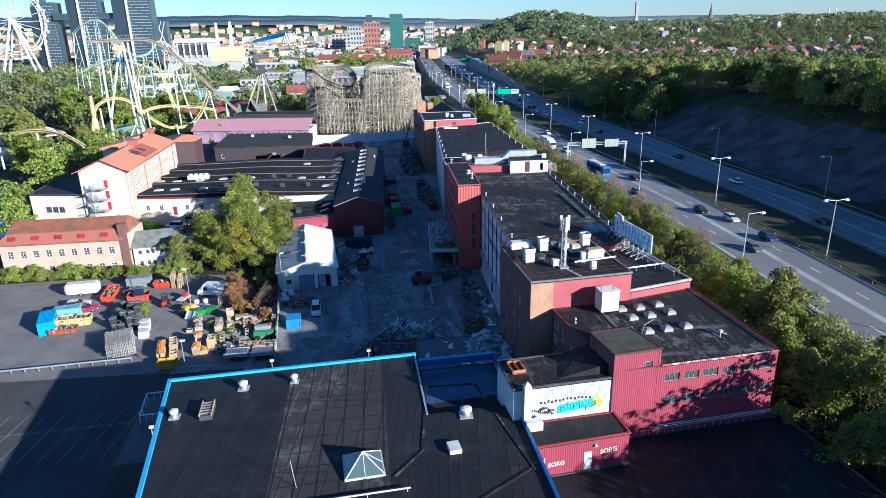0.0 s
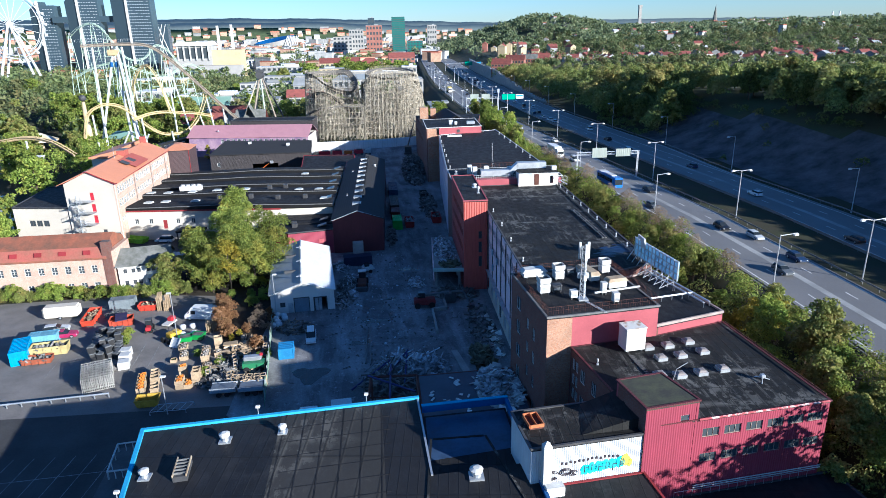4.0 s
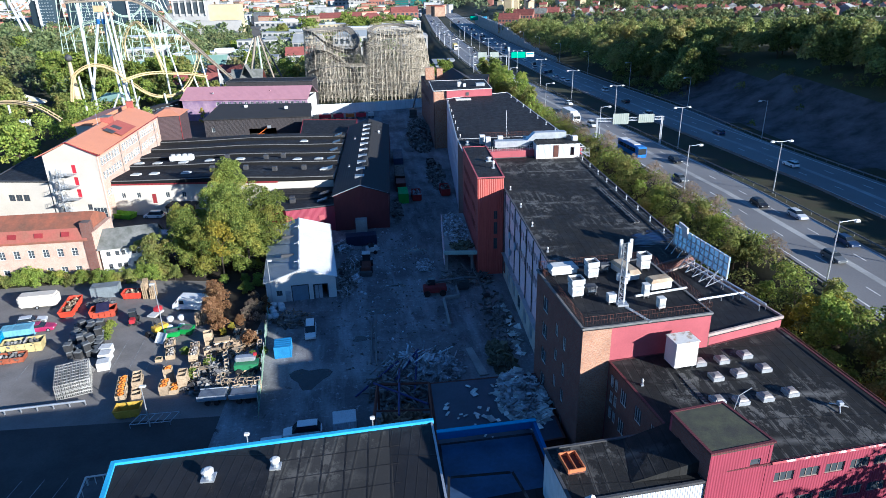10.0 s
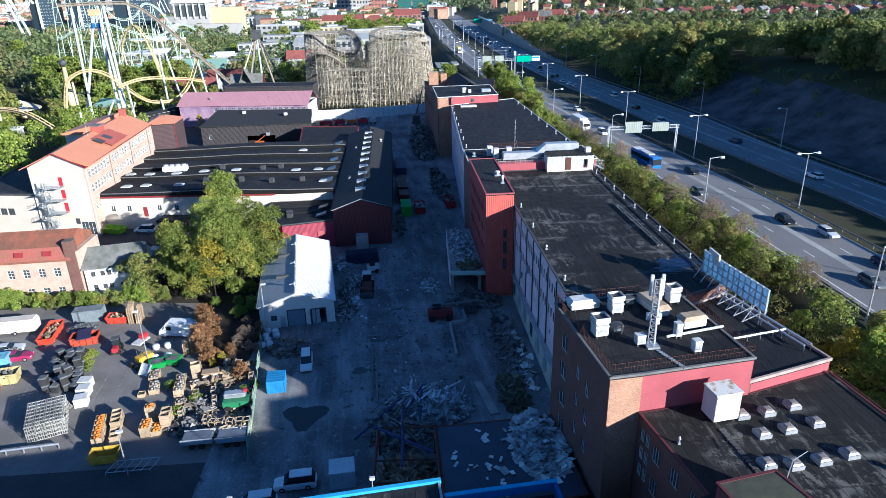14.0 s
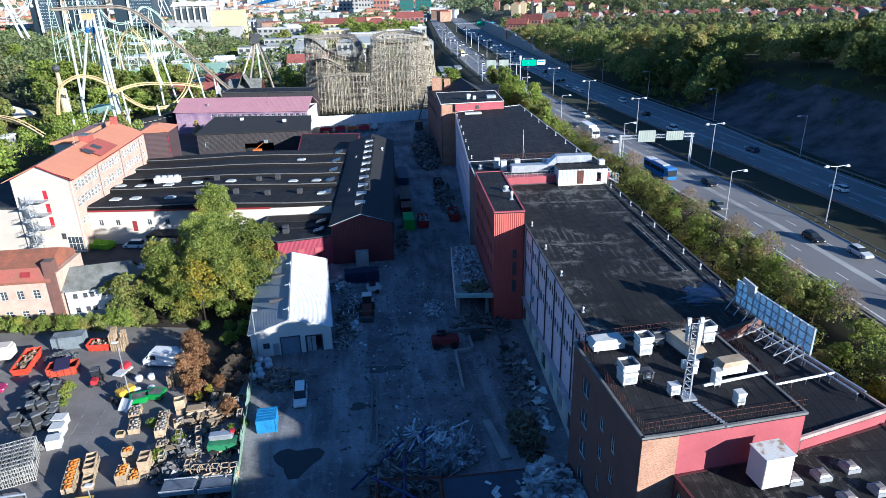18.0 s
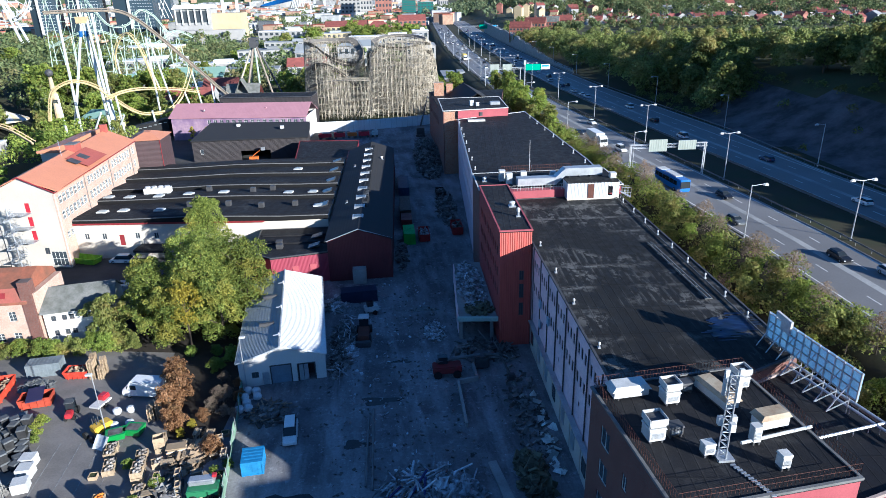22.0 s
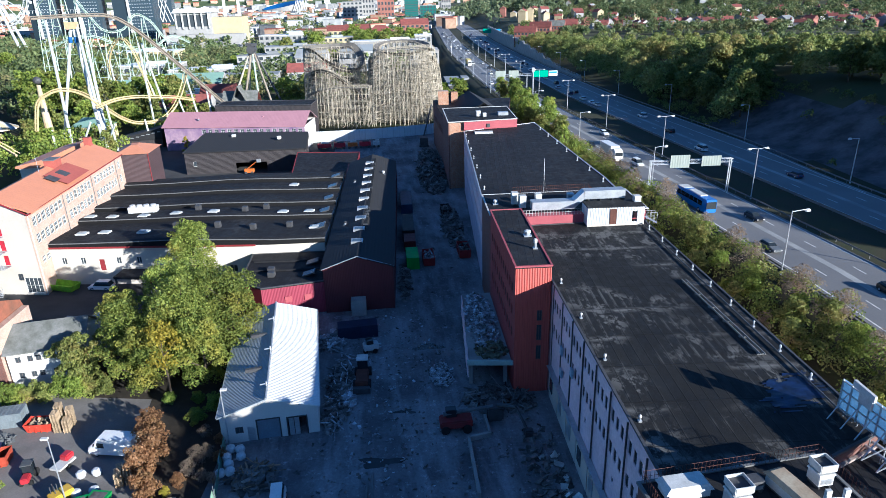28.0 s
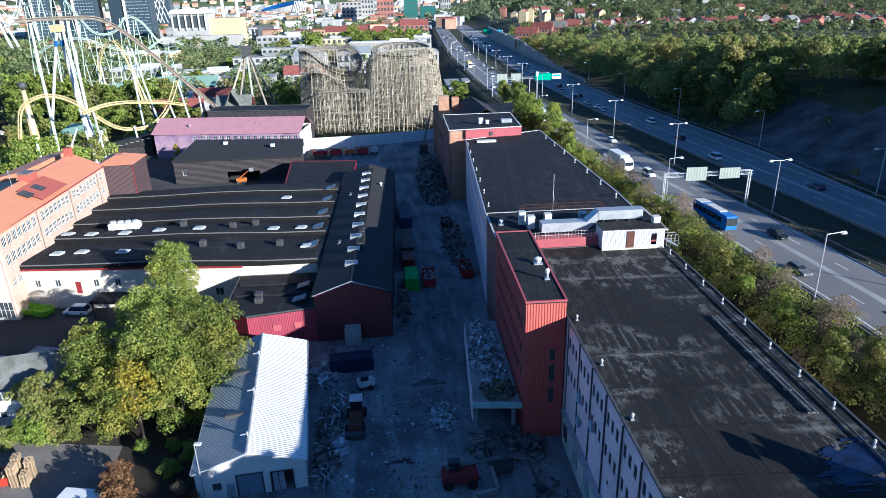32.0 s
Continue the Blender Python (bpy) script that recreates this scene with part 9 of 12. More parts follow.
def guard_rail(off, y0, y1, label):
    t = thing("guard_rail", (road_x(y0) + at_y(off, y0), y0, ROAD_Z), label, "guard rail")
    bm = bmesh.new()
    y = y0
    while y < y1:
        a = (road_x(y) + at_y(off, y), y)
        ring = [bm.verts.new((a[0] + u, a[1], ROAD_Z + 0.62 + v)) for u, v in ((-0.05, -0.15), (0.05, -0.15), (0.05, 0.15), (-0.05, 0.15))]
        if y > y0:
            for i in range(4):
                bm.faces.new((last[i], last[(i + 1) % 4], ring[(i + 1) % 4], ring[i]))
        last = ring
        y += 12
    bmesh.ops.recalc_face_normals(bm, faces=bm.faces[:])
    part("rail", bm, M["rail_dull"], t)
    bm = bmesh.new()
    y = y0
    while y < y1:
        add_box(bm, (road_x(y) + at_y(off, y), y + 0.2, ROAD_Z + 0.3), (0.1, 0.1, 0.75))
        y += 4
    o = part("post", bm, M["rail_dull"], t)
    o["kind"] = "stuff"


guard_rail(-23.2, 30, 700, "galvanised guard rail along the motorway's verge")
guard_rail(-5.6, 30, 700, "galvanised guard rail along the planted median")
guard_rail(5.6, 30, 700, "galvanised guard rail on the shaded side of the median")
guard_rail(lambda y: east_edge(y) + 0.5, 30, 700, "galvanised guard rail under the wooded slope")


def street_lamp(x, y, z, h, arms, label, group):
    """A tapered steel mast; arms give the reach of each head, along x."""
    key = ("lamp", tuple(arms), h)
    m = Matrix.Translation((x, y, z)) @ Matrix.Rotation(-slope_at(y), 4, "Z")
    if key in _cache:
        return tagged(copy_thing(_cache[key], m), label, "street lamp", group)
    t = new("street_lamp")
    tagged(t, label, "street lamp", group)
    bm = bmesh.new()
    add_beam(bm, (0, 0, 0), (0, 0, h), 0.13, 8, 0.07)
    add_beam(bm, (0, 0, 0), (0, 0, 0.5), 0.2, 8)
    loc_part("mast", bm, M["galv"], t)
    for a in arms:
        bm = bmesh.new()
        add_beam(bm, (0, 0, h - 0.15), (a, 0, h + 0.1), 0.06, 6)
        loc_part("arm", bm, M["galv"], t)
        bm = bmesh.new()
        s = 1 if a > 0 else -1
        loft(bm, [(-0.24, 0.34, h - 0.22, h + 0.06, 0.16), (0, 0.46, h - 0.26, h + 0.22, 0.2), (0.24, 0.34, h - 0.22, h + 0.06, 0.16)])
        bm.transform(Matrix.Translation((a + 0.2 * s, 0, 0)))
        loc_part("lamp_head", bm, M["white_paint"], t)
    t.matrix_basis = m
    _cache[key] = t
    return t


for k in range(14):
    y = 66.5 + 41.2 * k
    street_lamp(road_x(y) - 4.5, y, ROAD_Z - 0.3, 11.4, (-1.9, 1.9), "tall galvanised motorway lamp with two arms on the median", "lamps on the median")
for k in range(13):
    y = 56.0 + 47.0 * k
    street_lamp(road_x(y) - 23.9, y, ROAD_Z - 0.3, 11.0, (2.4,), "galvanised motorway lamp with one arm on the verge", "lamps on the west verge")
for k in range(12):
    y = 99.8 + 49.3 * k
    x = road_x(y) + east_edge(y) + 1.5
    street_lamp(x, y, ground_z(x, y) - 0.2, 11.0, (-2.2,), "galvanised motorway lamp with one arm below the rock cut", "lamps on the east verge")

M["sign_back"] = ribbed("pale aluminium sign back", (0.27, 0.3, 0.27), (0.22, 0.25, 0.22), pitch=0.6, axis="XY", rough=0.5, strength=0.3)
M["sign_green"] = mat("green sign face", (0.0, 0.36, 0.22), (0.0, 0.33, 0.2), 0.4, bump=0.01)
M["sign_blue"] = mat("blue sign face", (0.05, 0.3, 0.6), (0.05, 0.27, 0.55), 0.4, bump=0.01)


def truss(parent, x0, x1, y, z0, z1, name="truss"):
    bm = bmesh.new()
    for dy in (-0.4, 0.4):
        for z in (z0, z1):
            add_box(bm, ((x0 + x1) / 2, y + dy, z), (x1 - x0, 0.12, 0.12))
        n = max(2, round((x1 - x0) / 1.1))
        for i in range(n):
            a, b = x0 + (x1 - x0) * i / n, x0 + (x1 - x0) * (i + 1) / n
            add_beam(bm, (a, y + dy, z0 if i % 2 else z1), (b, y + dy, z1 if i % 2 else z0), 0.05, 4)
    for i in range(9):
        a = x0 + (x1 - x0) * i / 8
        add_box(bm, (a, y, z1), (0.08, 0.8, 0.08))
    return part(name, bm, M["galv"], parent)


def gantry(y, xl, xr, zt, label, ends=2):
    t = thing("sign_gantry", (xl, y, ROAD_Z), label, "sign gantry")
    truss(t, xl - 0.3, xr, y, zt - 0.75, zt)
    for x in (xl, xr - 0.4)[:ends]:
        bm = bmesh.new()
        for dy in (-0.4, 0.4):
            add_box(bm, (x, y + dy, (ROAD_Z - 0.4 + zt) / 2), (0.22, 0.18, zt - ROAD_Z + 0.4))
        for k in range(7):
            add_box(bm, (x, y, ROAD_Z + 0.8 + k), (0.1, 0.7, 0.1))
        part("column", bm, M["galv"], t)
    return t


def sign(parent, x0, x1, z0, z1, y, material, name="sign", label="", bars=0, border=True):
    bm = bmesh.new()
    add_box(bm, ((x0 + x1) / 2, y, (z0 + z1) / 2), (x1 - x0, 0.12, z1 - z0))
    s = part(name, bm, material, parent, label)
    if border:
        bm = bmesh.new()
        for k in range(4):
            x = x0 + (x1 - x0) * (k + 0.5) / 4
            add_box(bm, (x, y - 0.1, (z0 + z1) / 2), (0.1, 0.1, z1 - z0 - 0.1))
        for z in (z0 + 0.06, z1 - 0.06, (z0 + z1) / 2):
            add_box(bm, ((x0 + x1) / 2, y - 0.085, z), (x1 - x0 - 0.02, 0.06, 0.1))
        part("stiffener", bm, M["galv"], s)
    for k in range(bars):
        w = (x1 - x0) * (0.62 if k % 2 == 0 else 0.4)
        z = z1 - (z1 - z0) * (k + 0.8) / (bars + 0.6)
        box_part("bar", (x0 + 0.5 + w / 2, y - 0.075, z), (w, 0.03, 0.32), M["frame_white"], s, "white bar standing for a line of lettering")


g = gantry(195.5, 55.6, 74.4, 16.8, "lattice sign gantry over the carriageway with two sign backs")
for a, b, c, e in ((59.8, 64.2, 15.2, 18.1), (67.0, 71.4, 15.4, 17.7)):
    sign(g, a, b, c, e, 194.8, M["sign_back"], label="pale back of a large road sign")
g = gantry(365.0, 42.5, 60.0, 17.2, "lattice sign gantry across the motorway with green sign")
truss(g, 60.0, 74.0, 365.0, 16.45, 17.2)
for a, b in ((44.6, 49.2), (50.8, 55.5)):
    sign(g, a, b, 15.4, 19.0, 364.3, M["sign_back"], label="pale back of a large road sign")
sign(g, 62.0, 69.3, 15.7, 18.6, 364.2, M["sign_green"], label="green direction sign with white bars", bars=3, border=False)
sign(g, 69.6, 73.8, 16.0, 18.4, 364.2, M["frame_white"], label="white and blue direction sign", border=False)
box_part("panel", (71.7, 364.1, 17.6), (3.6, 0.05, 0.8), M["sign_blue"], g, "blue strip on the white sign")
t = thing("mast", (48.0, 293.0, 0), "tall grey steel mast beside the motorway", "mast")
bm = bmesh.new()
add_beam(bm, (48.0, 293.0, ground_z(48, 293) - 0.3), (48.0, 293.0, 27.5), 0.3, 10, 0.22)
part("pole", bm, M["galv"], t)
bm = bmesh.new()
add_box(bm, (48.0, 293.0, 26.8), (0.9, 0.6, 1.6))
part("antenna", bm, M["galv"], t)
g = gantry(760.0, 66.0, 108.0, 17.6, "far sign gantry with green and blue signs")
sign(g, 88.0, 98.0, 14.5, 18.5, 759.2, M["sign_green"], label="green direction sign", bars=2, border=False)
sign(g, 99.0, 106.0, 14.5, 18.0, 759.2, M["sign_blue"], label="blue direction sign", bars=2, border=False)

# retaining wall above the far road
t = thing("retaining_wall", (road_x(560) + 28.6, 560, ROAD_Z), "long pale concrete retaining wall with a railing", "wall", kind="structure")
for k in range(18):
    y = 400 + k * 22.0
    h = 1.5 + 9.0 * smooth(0, 9, k)
    a, b = (road_x(y) + 28.6, y), (road_x(y + 22) + 28.6, y + 21.9)
    slab("panel", [a, (a[0] + 0.8, a[1]), (b[0] + 0.8, b[1]), b], ROAD_Z - 0.5, ROAD_Z + h, M["concrete"], t)
    railing(t, [a, b], ROAD_Z + h, 1.1, 5.0, M["galv"], r=0.06)

# traffic
WHITE = ("white car paint", (0.78, 0.78, 0.77))
BLACK = ("black car paint", (0.012, 0.012, 0.014))
GREY = ("grey car paint", (0.12, 0.13, 0.14))
SILVER = ("silver car paint", (0.5, 0.52, 0.55))
NAVY = ("dark blue car paint", (0.02, 0.04, 0.1))
RED = ("red car paint", (0.4, 0.03, 0.03))
GREEN = ("bright green car paint", (0.12, 0.5, 0.05))
NAMES = {"white": "white", "black": "black", "grey": "dark grey", "silver": "silver", "dark": "dark blue", "red": "red", "bright": "bright green"}


def drive(off, y, colour, kind="car"):
    west = off < 0
    s = -1 if west else 1
    off = s * {9: 9.2, 13: 12.5, 17: 15.8, 21: 19.4}[int(abs(off))]
    w = NAMES[colour[0].split()[0]]
    lb = "%s %s driving on the %s carriageway" % (w, kind, "sunlit" if west else "shaded")
    car((road_x(y) + off, y, ROAD_Z + 0.01), -math.degrees(slope_at(y)) + (180 if west else 0), colour, lb, kind)


for off, y, colour, kind in (
        (-9.4, 133.0, SILVER, "car"), (-13.4, 140.5, BLACK, "car"), (-21.2, 160.0, GREY, "car"), (-9.6, 119.0, NAVY, "car"), (-17.4, 113.0, GREY, "car"), (-13.3, 176.0, BLACK, "car"),
        (-17.2, 222.0, WHITE, "small van"), (-21.0, 246.0, BLACK, "car"), (-9.5, 262.0, WHITE, "car"), (-13.3, 300.0, SILVER, "car"), (-17.3, 368.0, BLACK, "car"), (-9.4, 402.0, GREY, "car"), (-21.1, 395.0, WHITE, "car"),
        (-13.3, 440.0, WHITE, "small van"), (-9.4, 470.0, BLACK, "car"), (-17.3, 500.0, SILVER, "car"), (-21.0, 540.0, GREY, "car"), (-13.3, 575.0, WHITE, "car"), (-9.4, 610.0, BLACK, "car"), (-17.3, 650.0, SILVER, "car"),
        (9.4, 128.0, BLACK, "car"), (13.4, 168.0, WHITE, "car"), (17.3, 205.0, NAVY, "car"), (9.5, 236.0, WHITE, "small van"), (13.3, 262.0, BLACK, "car"), (17.3, 290.0, WHITE, "small van"), (9.4, 318.0, SILVER, "car"), (13.3, 355.0, BLACK, "car"),
        (17.2, 380.0, WHITE, "car"), (9.4, 420.0, RED, "car"), (13.3, 450.0, WHITE, "car"), (17.3, 480.0, BLACK, "car"), (9.4, 520.0, WHITE, "small van"), (13.3, 560.0, SILVER, "car"), (17.3, 600.0, BLACK, "car"), (9.5, 640.0, WHITE, "car"),
        (13.3, 700.0, WHITE, "car"), (-13.3, 720.0, SILVER, "car"), (17.3, 740.0, BLACK, "car"), (-17.3, 770.0, WHITE, "car"), (9.5, 800.0, GREY, "car"), (-9.4, 830.0, BLACK, "car")):
    drive(off, y, colour, kind)
RT = random.Random(3)
for k in range(40):
    drive(RT.choice((-9.4, -13.3, -17.3, -21.0, 9.4, 13.3, 17.3)), 310 + k * 15 + RT.uniform(-5, 5), RT.choice((WHITE, BLACK, GREY, SILVER, WHITE, NAVY)), RT.choice(("car", "car", "small van")))
lorry((road_x(305) - 19.4, 305, ROAD_Z), 180 - math.degrees(slope_at(305)), "white articulated lorry coming along the motorway", L=12.0)
lorry((road_x(232) - 19.4, 232, ROAD_Z), 180 - math.degrees(slope_at(232)), "white box lorry on the slow lane", L=8.0)
lorry((road_x(495) - 19.4, 495, ROAD_Z), 180 - math.degrees(slope_at(495)), "yellow-sided lorry far along the motorway", (0.7, 0.5, 0.02), L=11.0)


def bus(x, y, rz, label):
    t = thing("bus", (x, y, ROAD_Z), label, "bus")
    bm = bmesh.new()
    add_box(bm, (0, 0, 1.75), (2.55, 12.4, 2.8))
    bmesh.ops.bevel(bm, geom=bm.edges[:], offset=0.18, segments=2, affect="EDGES")
    loc_part("body", bm, paint("blue bus paint", (0.02, 0.14, 0.5)), t)
    for s in (-1, 1):
        for k in range(6):
            bm = bmesh.new()
            add_box(bm, (s * 1.275, -4.9 + k * 1.75, 2.1), (0.05, 1.6, 1.0))
            loc_part("window", bm, M["car_glass"], t)
    bm = bmesh.new()
    add_box(bm, (0, 6.19, 2.0), (2.2, 0.08, 1.5))
    loc_part("windscreen", bm, M["car_glass"], t)
    bm = bmesh.new()
    add_box(bm, (0, 0.6, 3.22), (1.6, 5.0, 0.22))
    loc_part("roof_unit", bm, M["white_paint"], t)
    bm = bmesh.new()
    add_box(bm, (0, -4.6, 3.17), (2.2, 2.6, 0.1))
    loc_part("roof_panel", bm, M["white_paint"], t)
    for x2 in (-1.15, 1.15):
        for y2 in (-3.6, 3.6):
            wheel(t, x2, y2, 0.48, 0.3)
    t.matrix_basis = Matrix.Translation((x, y, ROAD_Z)) @ Matrix.Rotation(radians(rz), 4, "Z")


bus(road_x(186) - 19.4, 186, 180 - math.degrees(slope_at(186)), "blue city bus with a white roof unit on the motorway")

# ---------------------------------------------------------------- amusement park
M["timber"] = mat("weathered coaster timber", (0.47, 0.42, 0.33), (0.33, 0.29, 0.22), 0.85, s1=0.4, s2=6, bump=0.1, rnd=0.25)
M["timber_dark"] = mat("dark coaster track timber", (0.12, 0.11, 0.1), (0.2, 0.18, 0.15), 0.8, s1=0.5, s2=6)
M["steel_white"] = mat("white painted steel", (0.6, 0.62, 0.63), (0.5, 0.52, 0.53), 0.4, s1=0.3, s2=5, bump=0.02)
M["track_tan"] = mat("tan painted coaster track", (0.55, 0.42, 0.22), (0.45, 0.34, 0.2), 0.45, s1=0.5, s2=5, bump=0.02)
M["track_yellow"] = mat("yellow painted coaster track", (0.58, 0.45, 0.22), (0.5, 0.39, 0.2), 0.45, s1=0.5, s2=5, bump=0.02)
M["track_brown"] = mat("brown weathered track", (0.3, 0.25, 0.19), (0.2, 0.17, 0.14), 0.6, s1=0.5, s2=5)
M["steel_green"] = mat("pale green painted steel", (0.46, 0.56, 0.46), (0.4, 0.5, 0.41), 0.45, s1=0.3, s2=5, bump=0.02)
M["roof_green"] = mat("green copper roof", (0.24, 0.36, 0.29), (0.2, 0.31, 0.26), 0.6, s1=0.3, s2=4)
M["roof_red"] = mat("red clay tiles", (0.24, 0.075, 0.06), (0.16, 0.055, 0.048), 0.8, s1=0.4, s2=6, rnd=0.35)
M["roof_grey"] = mat("grey roofing", (0.3, 0.31, 0.32), (0.22, 0.23, 0.24), 0.75, s1=0.2, s2=5, rnd=0.3)
M["render_white"] = mat("pale render", (0.38, 0.37, 0.355), (0.32, 0.31, 0.3), 0.85, s1=0.15, s2=4, rnd=0.12)
M["render_yellow"] = mat("yellow render", (0.5, 0.41, 0.25), (0.44, 0.36, 0.22), 0.85, s1=0.15, s2=4, rnd=0.2)
M["render_brick"] = mat("red brick far facade", (0.27, 0.12, 0.09), (0.21, 0.095, 0.075), 0.85, s1=0.15, s2=4, rnd=0.3)
M["tower_glass"] = glass("dark blue tower glass", (0.04, 0.06, 0.08), 0.12)
M["tower_green"] = glass("green tower glass", (0.03, 0.12, 0.11), 0.12)


def spline(pts, n=8, closed=False):
    P = [Vector(p) for p in pts]
    out = []
    m = len(P)
    for i in range(m if closed else m - 1):
        g = lambda k: P[k % m] if closed else P[min(max(k, 0), m - 1)]
        a, b, c, d = g(i - 1), g(i), g(i + 1), g(i + 2)
        for j in range(n):
            t = j / n
            out.append(0.5 * ((2 * b) + (c - a) * t + (2 * a - 5 * b + 4 * c - d) * t * t + (3 * b - a - 3 * c + d) * t * t * t))
    out.append(P[0].copy() if closed else P[-1].copy())
    return out


def bank(path, amount=0.5):
    """Side vectors along a path, leaning into its bends."""
    out = []
    for i in range(len(path)):
        a, b = path[max(i - 1, 0)], path[min(i + 1, len(path) - 1)]
        d = (b - a).normalized()
        s = d.cross(Vector((0, 0, 1)))
        out.append(s.normalized() if s.length > 0.05 else Vector((1, 0, 0)))
    return out


def steel_track(parent, pts, material, gauge=0.7, spine=0.28, rail=0.13, n=8, closed=False, name="track"):
    path = spline(pts, n, closed)
    side = bank(path)
    bm = bmesh.new()
    for i in range(len(path) - 1):
        a, b, s, s2 = path[i], path[i + 1], side[i], side[i + 1]
        d = (b - a).normalized()
        up = s.cross(d).normalized()
        add_beam(bm, a - up * 0.7, b - up * 0.7, spine, 6, caps=False)
        for k in (-1, 1):
            add_beam(bm, a + s * k * gauge, b + s2 * k * gauge, rail, 4, caps=False)
        add_beam(bm, a - up * 0.7, a + s * gauge, 0.08, 4, caps=False)
        add_beam(bm, a - up * 0.7, a - s * gauge, 0.08, 4, caps=False)
    return part(name, bm, material, parent)


def support(parent, a, b, r, material, name="support", flange=True):
    bm = bmesh.new()
    add_beam(bm, a, b, r, 10, r * 0.85)
    if flange:
        va, vb = Vector(a), Vector(b)
        mid = va.lerp(vb, 0.5)
        d = (vb - va).normalized() * 0.15
        add_beam(bm, mid - d, mid + d, r * 1.25, 10)
    return part(name, bm, material, parent)


# wooden coaster
wood = thing("wooden_coaster", (-13, 362, 0), "large wooden roller coaster with a dense weathered timber trestle", "roller coaster")


def trestle(pts, closed=False, n=6, half=1.3, batter=0.06, base=0.0, levels=2.7, lean=0.0, seed=1):
    """A track on timber bents: posts, ledgers, cross braces and stringers; each bent is one part."""
    path = spline(pts, n, closed)
    side = bank(path)
    rg = random.Random(seed)
    prev = None
    for i, (p, s) in enumerate(zip(path, side)):
        if closed and i == len(path) - 1:
            continue
        h = p.z - base
        if h < 1.0:
            prev = None
            continue
        bm = bmesh.new()
        q = max(1, int(h / levels))
        feet = []
        for k in (-1, 1):
            top = p + s * k * half
            foot = Vector((p.x, p.y, base)) + s * k * (half + h * batter)
            feet.append((foot, top))
            add_beam(bm, foot, top + Vector((0, 0, 1.0 + k * lean * half)), 0.12, 4, 0.1, caps=False)
        for lv in range(1, q + 1):
            t0, t1 = (lv - 1) / q, lv / q
            L0, R0 = feet[0][0].lerp(feet[0][1], t0), feet[1][0].lerp(feet[1][1], t0)
            L1, R1 = feet[0][0].lerp(feet[0][1], t1), feet[1][0].lerp(feet[1][1], t1)
            add_beam(bm, L1, R1, 0.08, 4, caps=False)
            if rg.random() < 0.7:
                add_beam(bm, L0 if lv % 2 else R0, R1 if lv % 2 else L1, 0.06, 4, caps=False)
            if prev:
                for c in (0, 1):
                    pf = prev[c]
                    add_beam(bm, pf[0].lerp(pf[1], t1), feet[c][0].lerp(feet[c][1], t1), 0.08, 4, caps=False)
                    if rg.random() < 0.22:
                        add_beam(bm, pf[0].lerp(pf[1], t0), feet[c][0].lerp(feet[c][1], t1), 0.08, 4, caps=False)
        part("trestle_bent", bm, M["timber"], wood)
        prev = feet
    bm = bmesh.new()
    for i in range(len(path) - 1):
        a, b, s, s2 = path[i], path[i + 1], side[i], side[i + 1]
        if a.z - base < 1:
            continue
        up = Vector((0, 0, 0.25))
        tip = Vector((0, 0, lean * 1.15))
        quad = [a - s * 1.15 - tip, a + s * 1.15 + tip, b + s2 * 1.15 + tip, b - s2 * 1.15 - tip]
        lo, hi = [bm.verts.new(v) for v in quad], [bm.verts.new(v + up) for v in quad]
        bm.faces.new(lo[::-1]), bm.faces.new(hi)
        for k in range(4):
            bm.faces.new((lo[k], lo[(k + 1) % 4], hi[(k + 1) % 4], hi[k]))
    part("track", bm, M["timber_dark"], wood, "dark laminated timber track")
    bm = bmesh.new()
    for i in range(len(path) - 1):
        for k in (-1, 1):
            for hz in (0.55, 1.05):
                add_beam(bm, path[i] + side[i] * k * (half + 0.1) + Vector((0, 0, hz + k * lean * half)), path[i + 1] + side[i + 1] * k * (half + 0.1) + Vector((0, 0, hz + k * lean * half)), 0.06, 4, caps=False)
    part("handrail", bm, M["timber"], wood)


def oval(cx, cy, rx, ry, zf, k=10, a0=0.0, a1=360.0):
    return [(cx + rx * math.cos(radians(a0 + (a1 - a0) * i / k)), cy + ry * math.sin(radians(a0 + (a1 - a0) * i / k)), zf(i / k)) for i in range(k + 1)]


# tall turn, its lower layers, the raised ring and the front trestle
trestle(oval(1.6, 361, 11.5, 19, lambda k: 31.0 + 1.5 * math.sin(k * 6.28), 12)[:-1], True, 4, lean=0.5, seed=2)
trestle(oval(2.0, 360, 8.0, 13, lambda k: 20.0 + 2.0 * math.cos(k * 6.28), 10)[:-1], True, 3, seed=3)
trestle([(-10.6, 344, 27.0), (-6, 341, 31.0), (1, 340.6, 31.8), (8, 341, 32.0), (12.5, 343, 32.0), (14.5, 350, 30)], False, 4, batter=0.09, seed=9)
trestle(oval(-29.2, 366, 12.4, 14, lambda k: 31.0 - 9.0 * max(0.0, math.sin(k * 6.28 + 2.3)), 14)[:-1], True, 4, lean=0.95, seed=4)
trestle(oval(-28.5, 364, 8.0, 9, lambda k: 24.0 - 12 * k, 9, 150, 480), False, 3, lean=0.9, seed=5)
trestle([(-40, 352, 12.5), (-37, 346, 14.5), (-32, 341.5, 16.0), (-25, 339.4, 16.8), (-18, 339, 16.8), (-12.4, 340, 16.5)], False, 4, seed=6)
trestle([(-42, 350, 10.0), (-30, 346, 8.5), (-16, 345, 7.0), (-4, 347, 10.0), (6, 347, 13.0), (12, 350, 12.0)], False, 3, seed=7)
trestle([(-42, 372, 14), (-38, 356, 21.5), (-31, 350, 22.5), (-24, 352, 17.0), (-17, 360, 10.0), (-15, 378, 9)], False, 3, lean=0.5, seed=8)
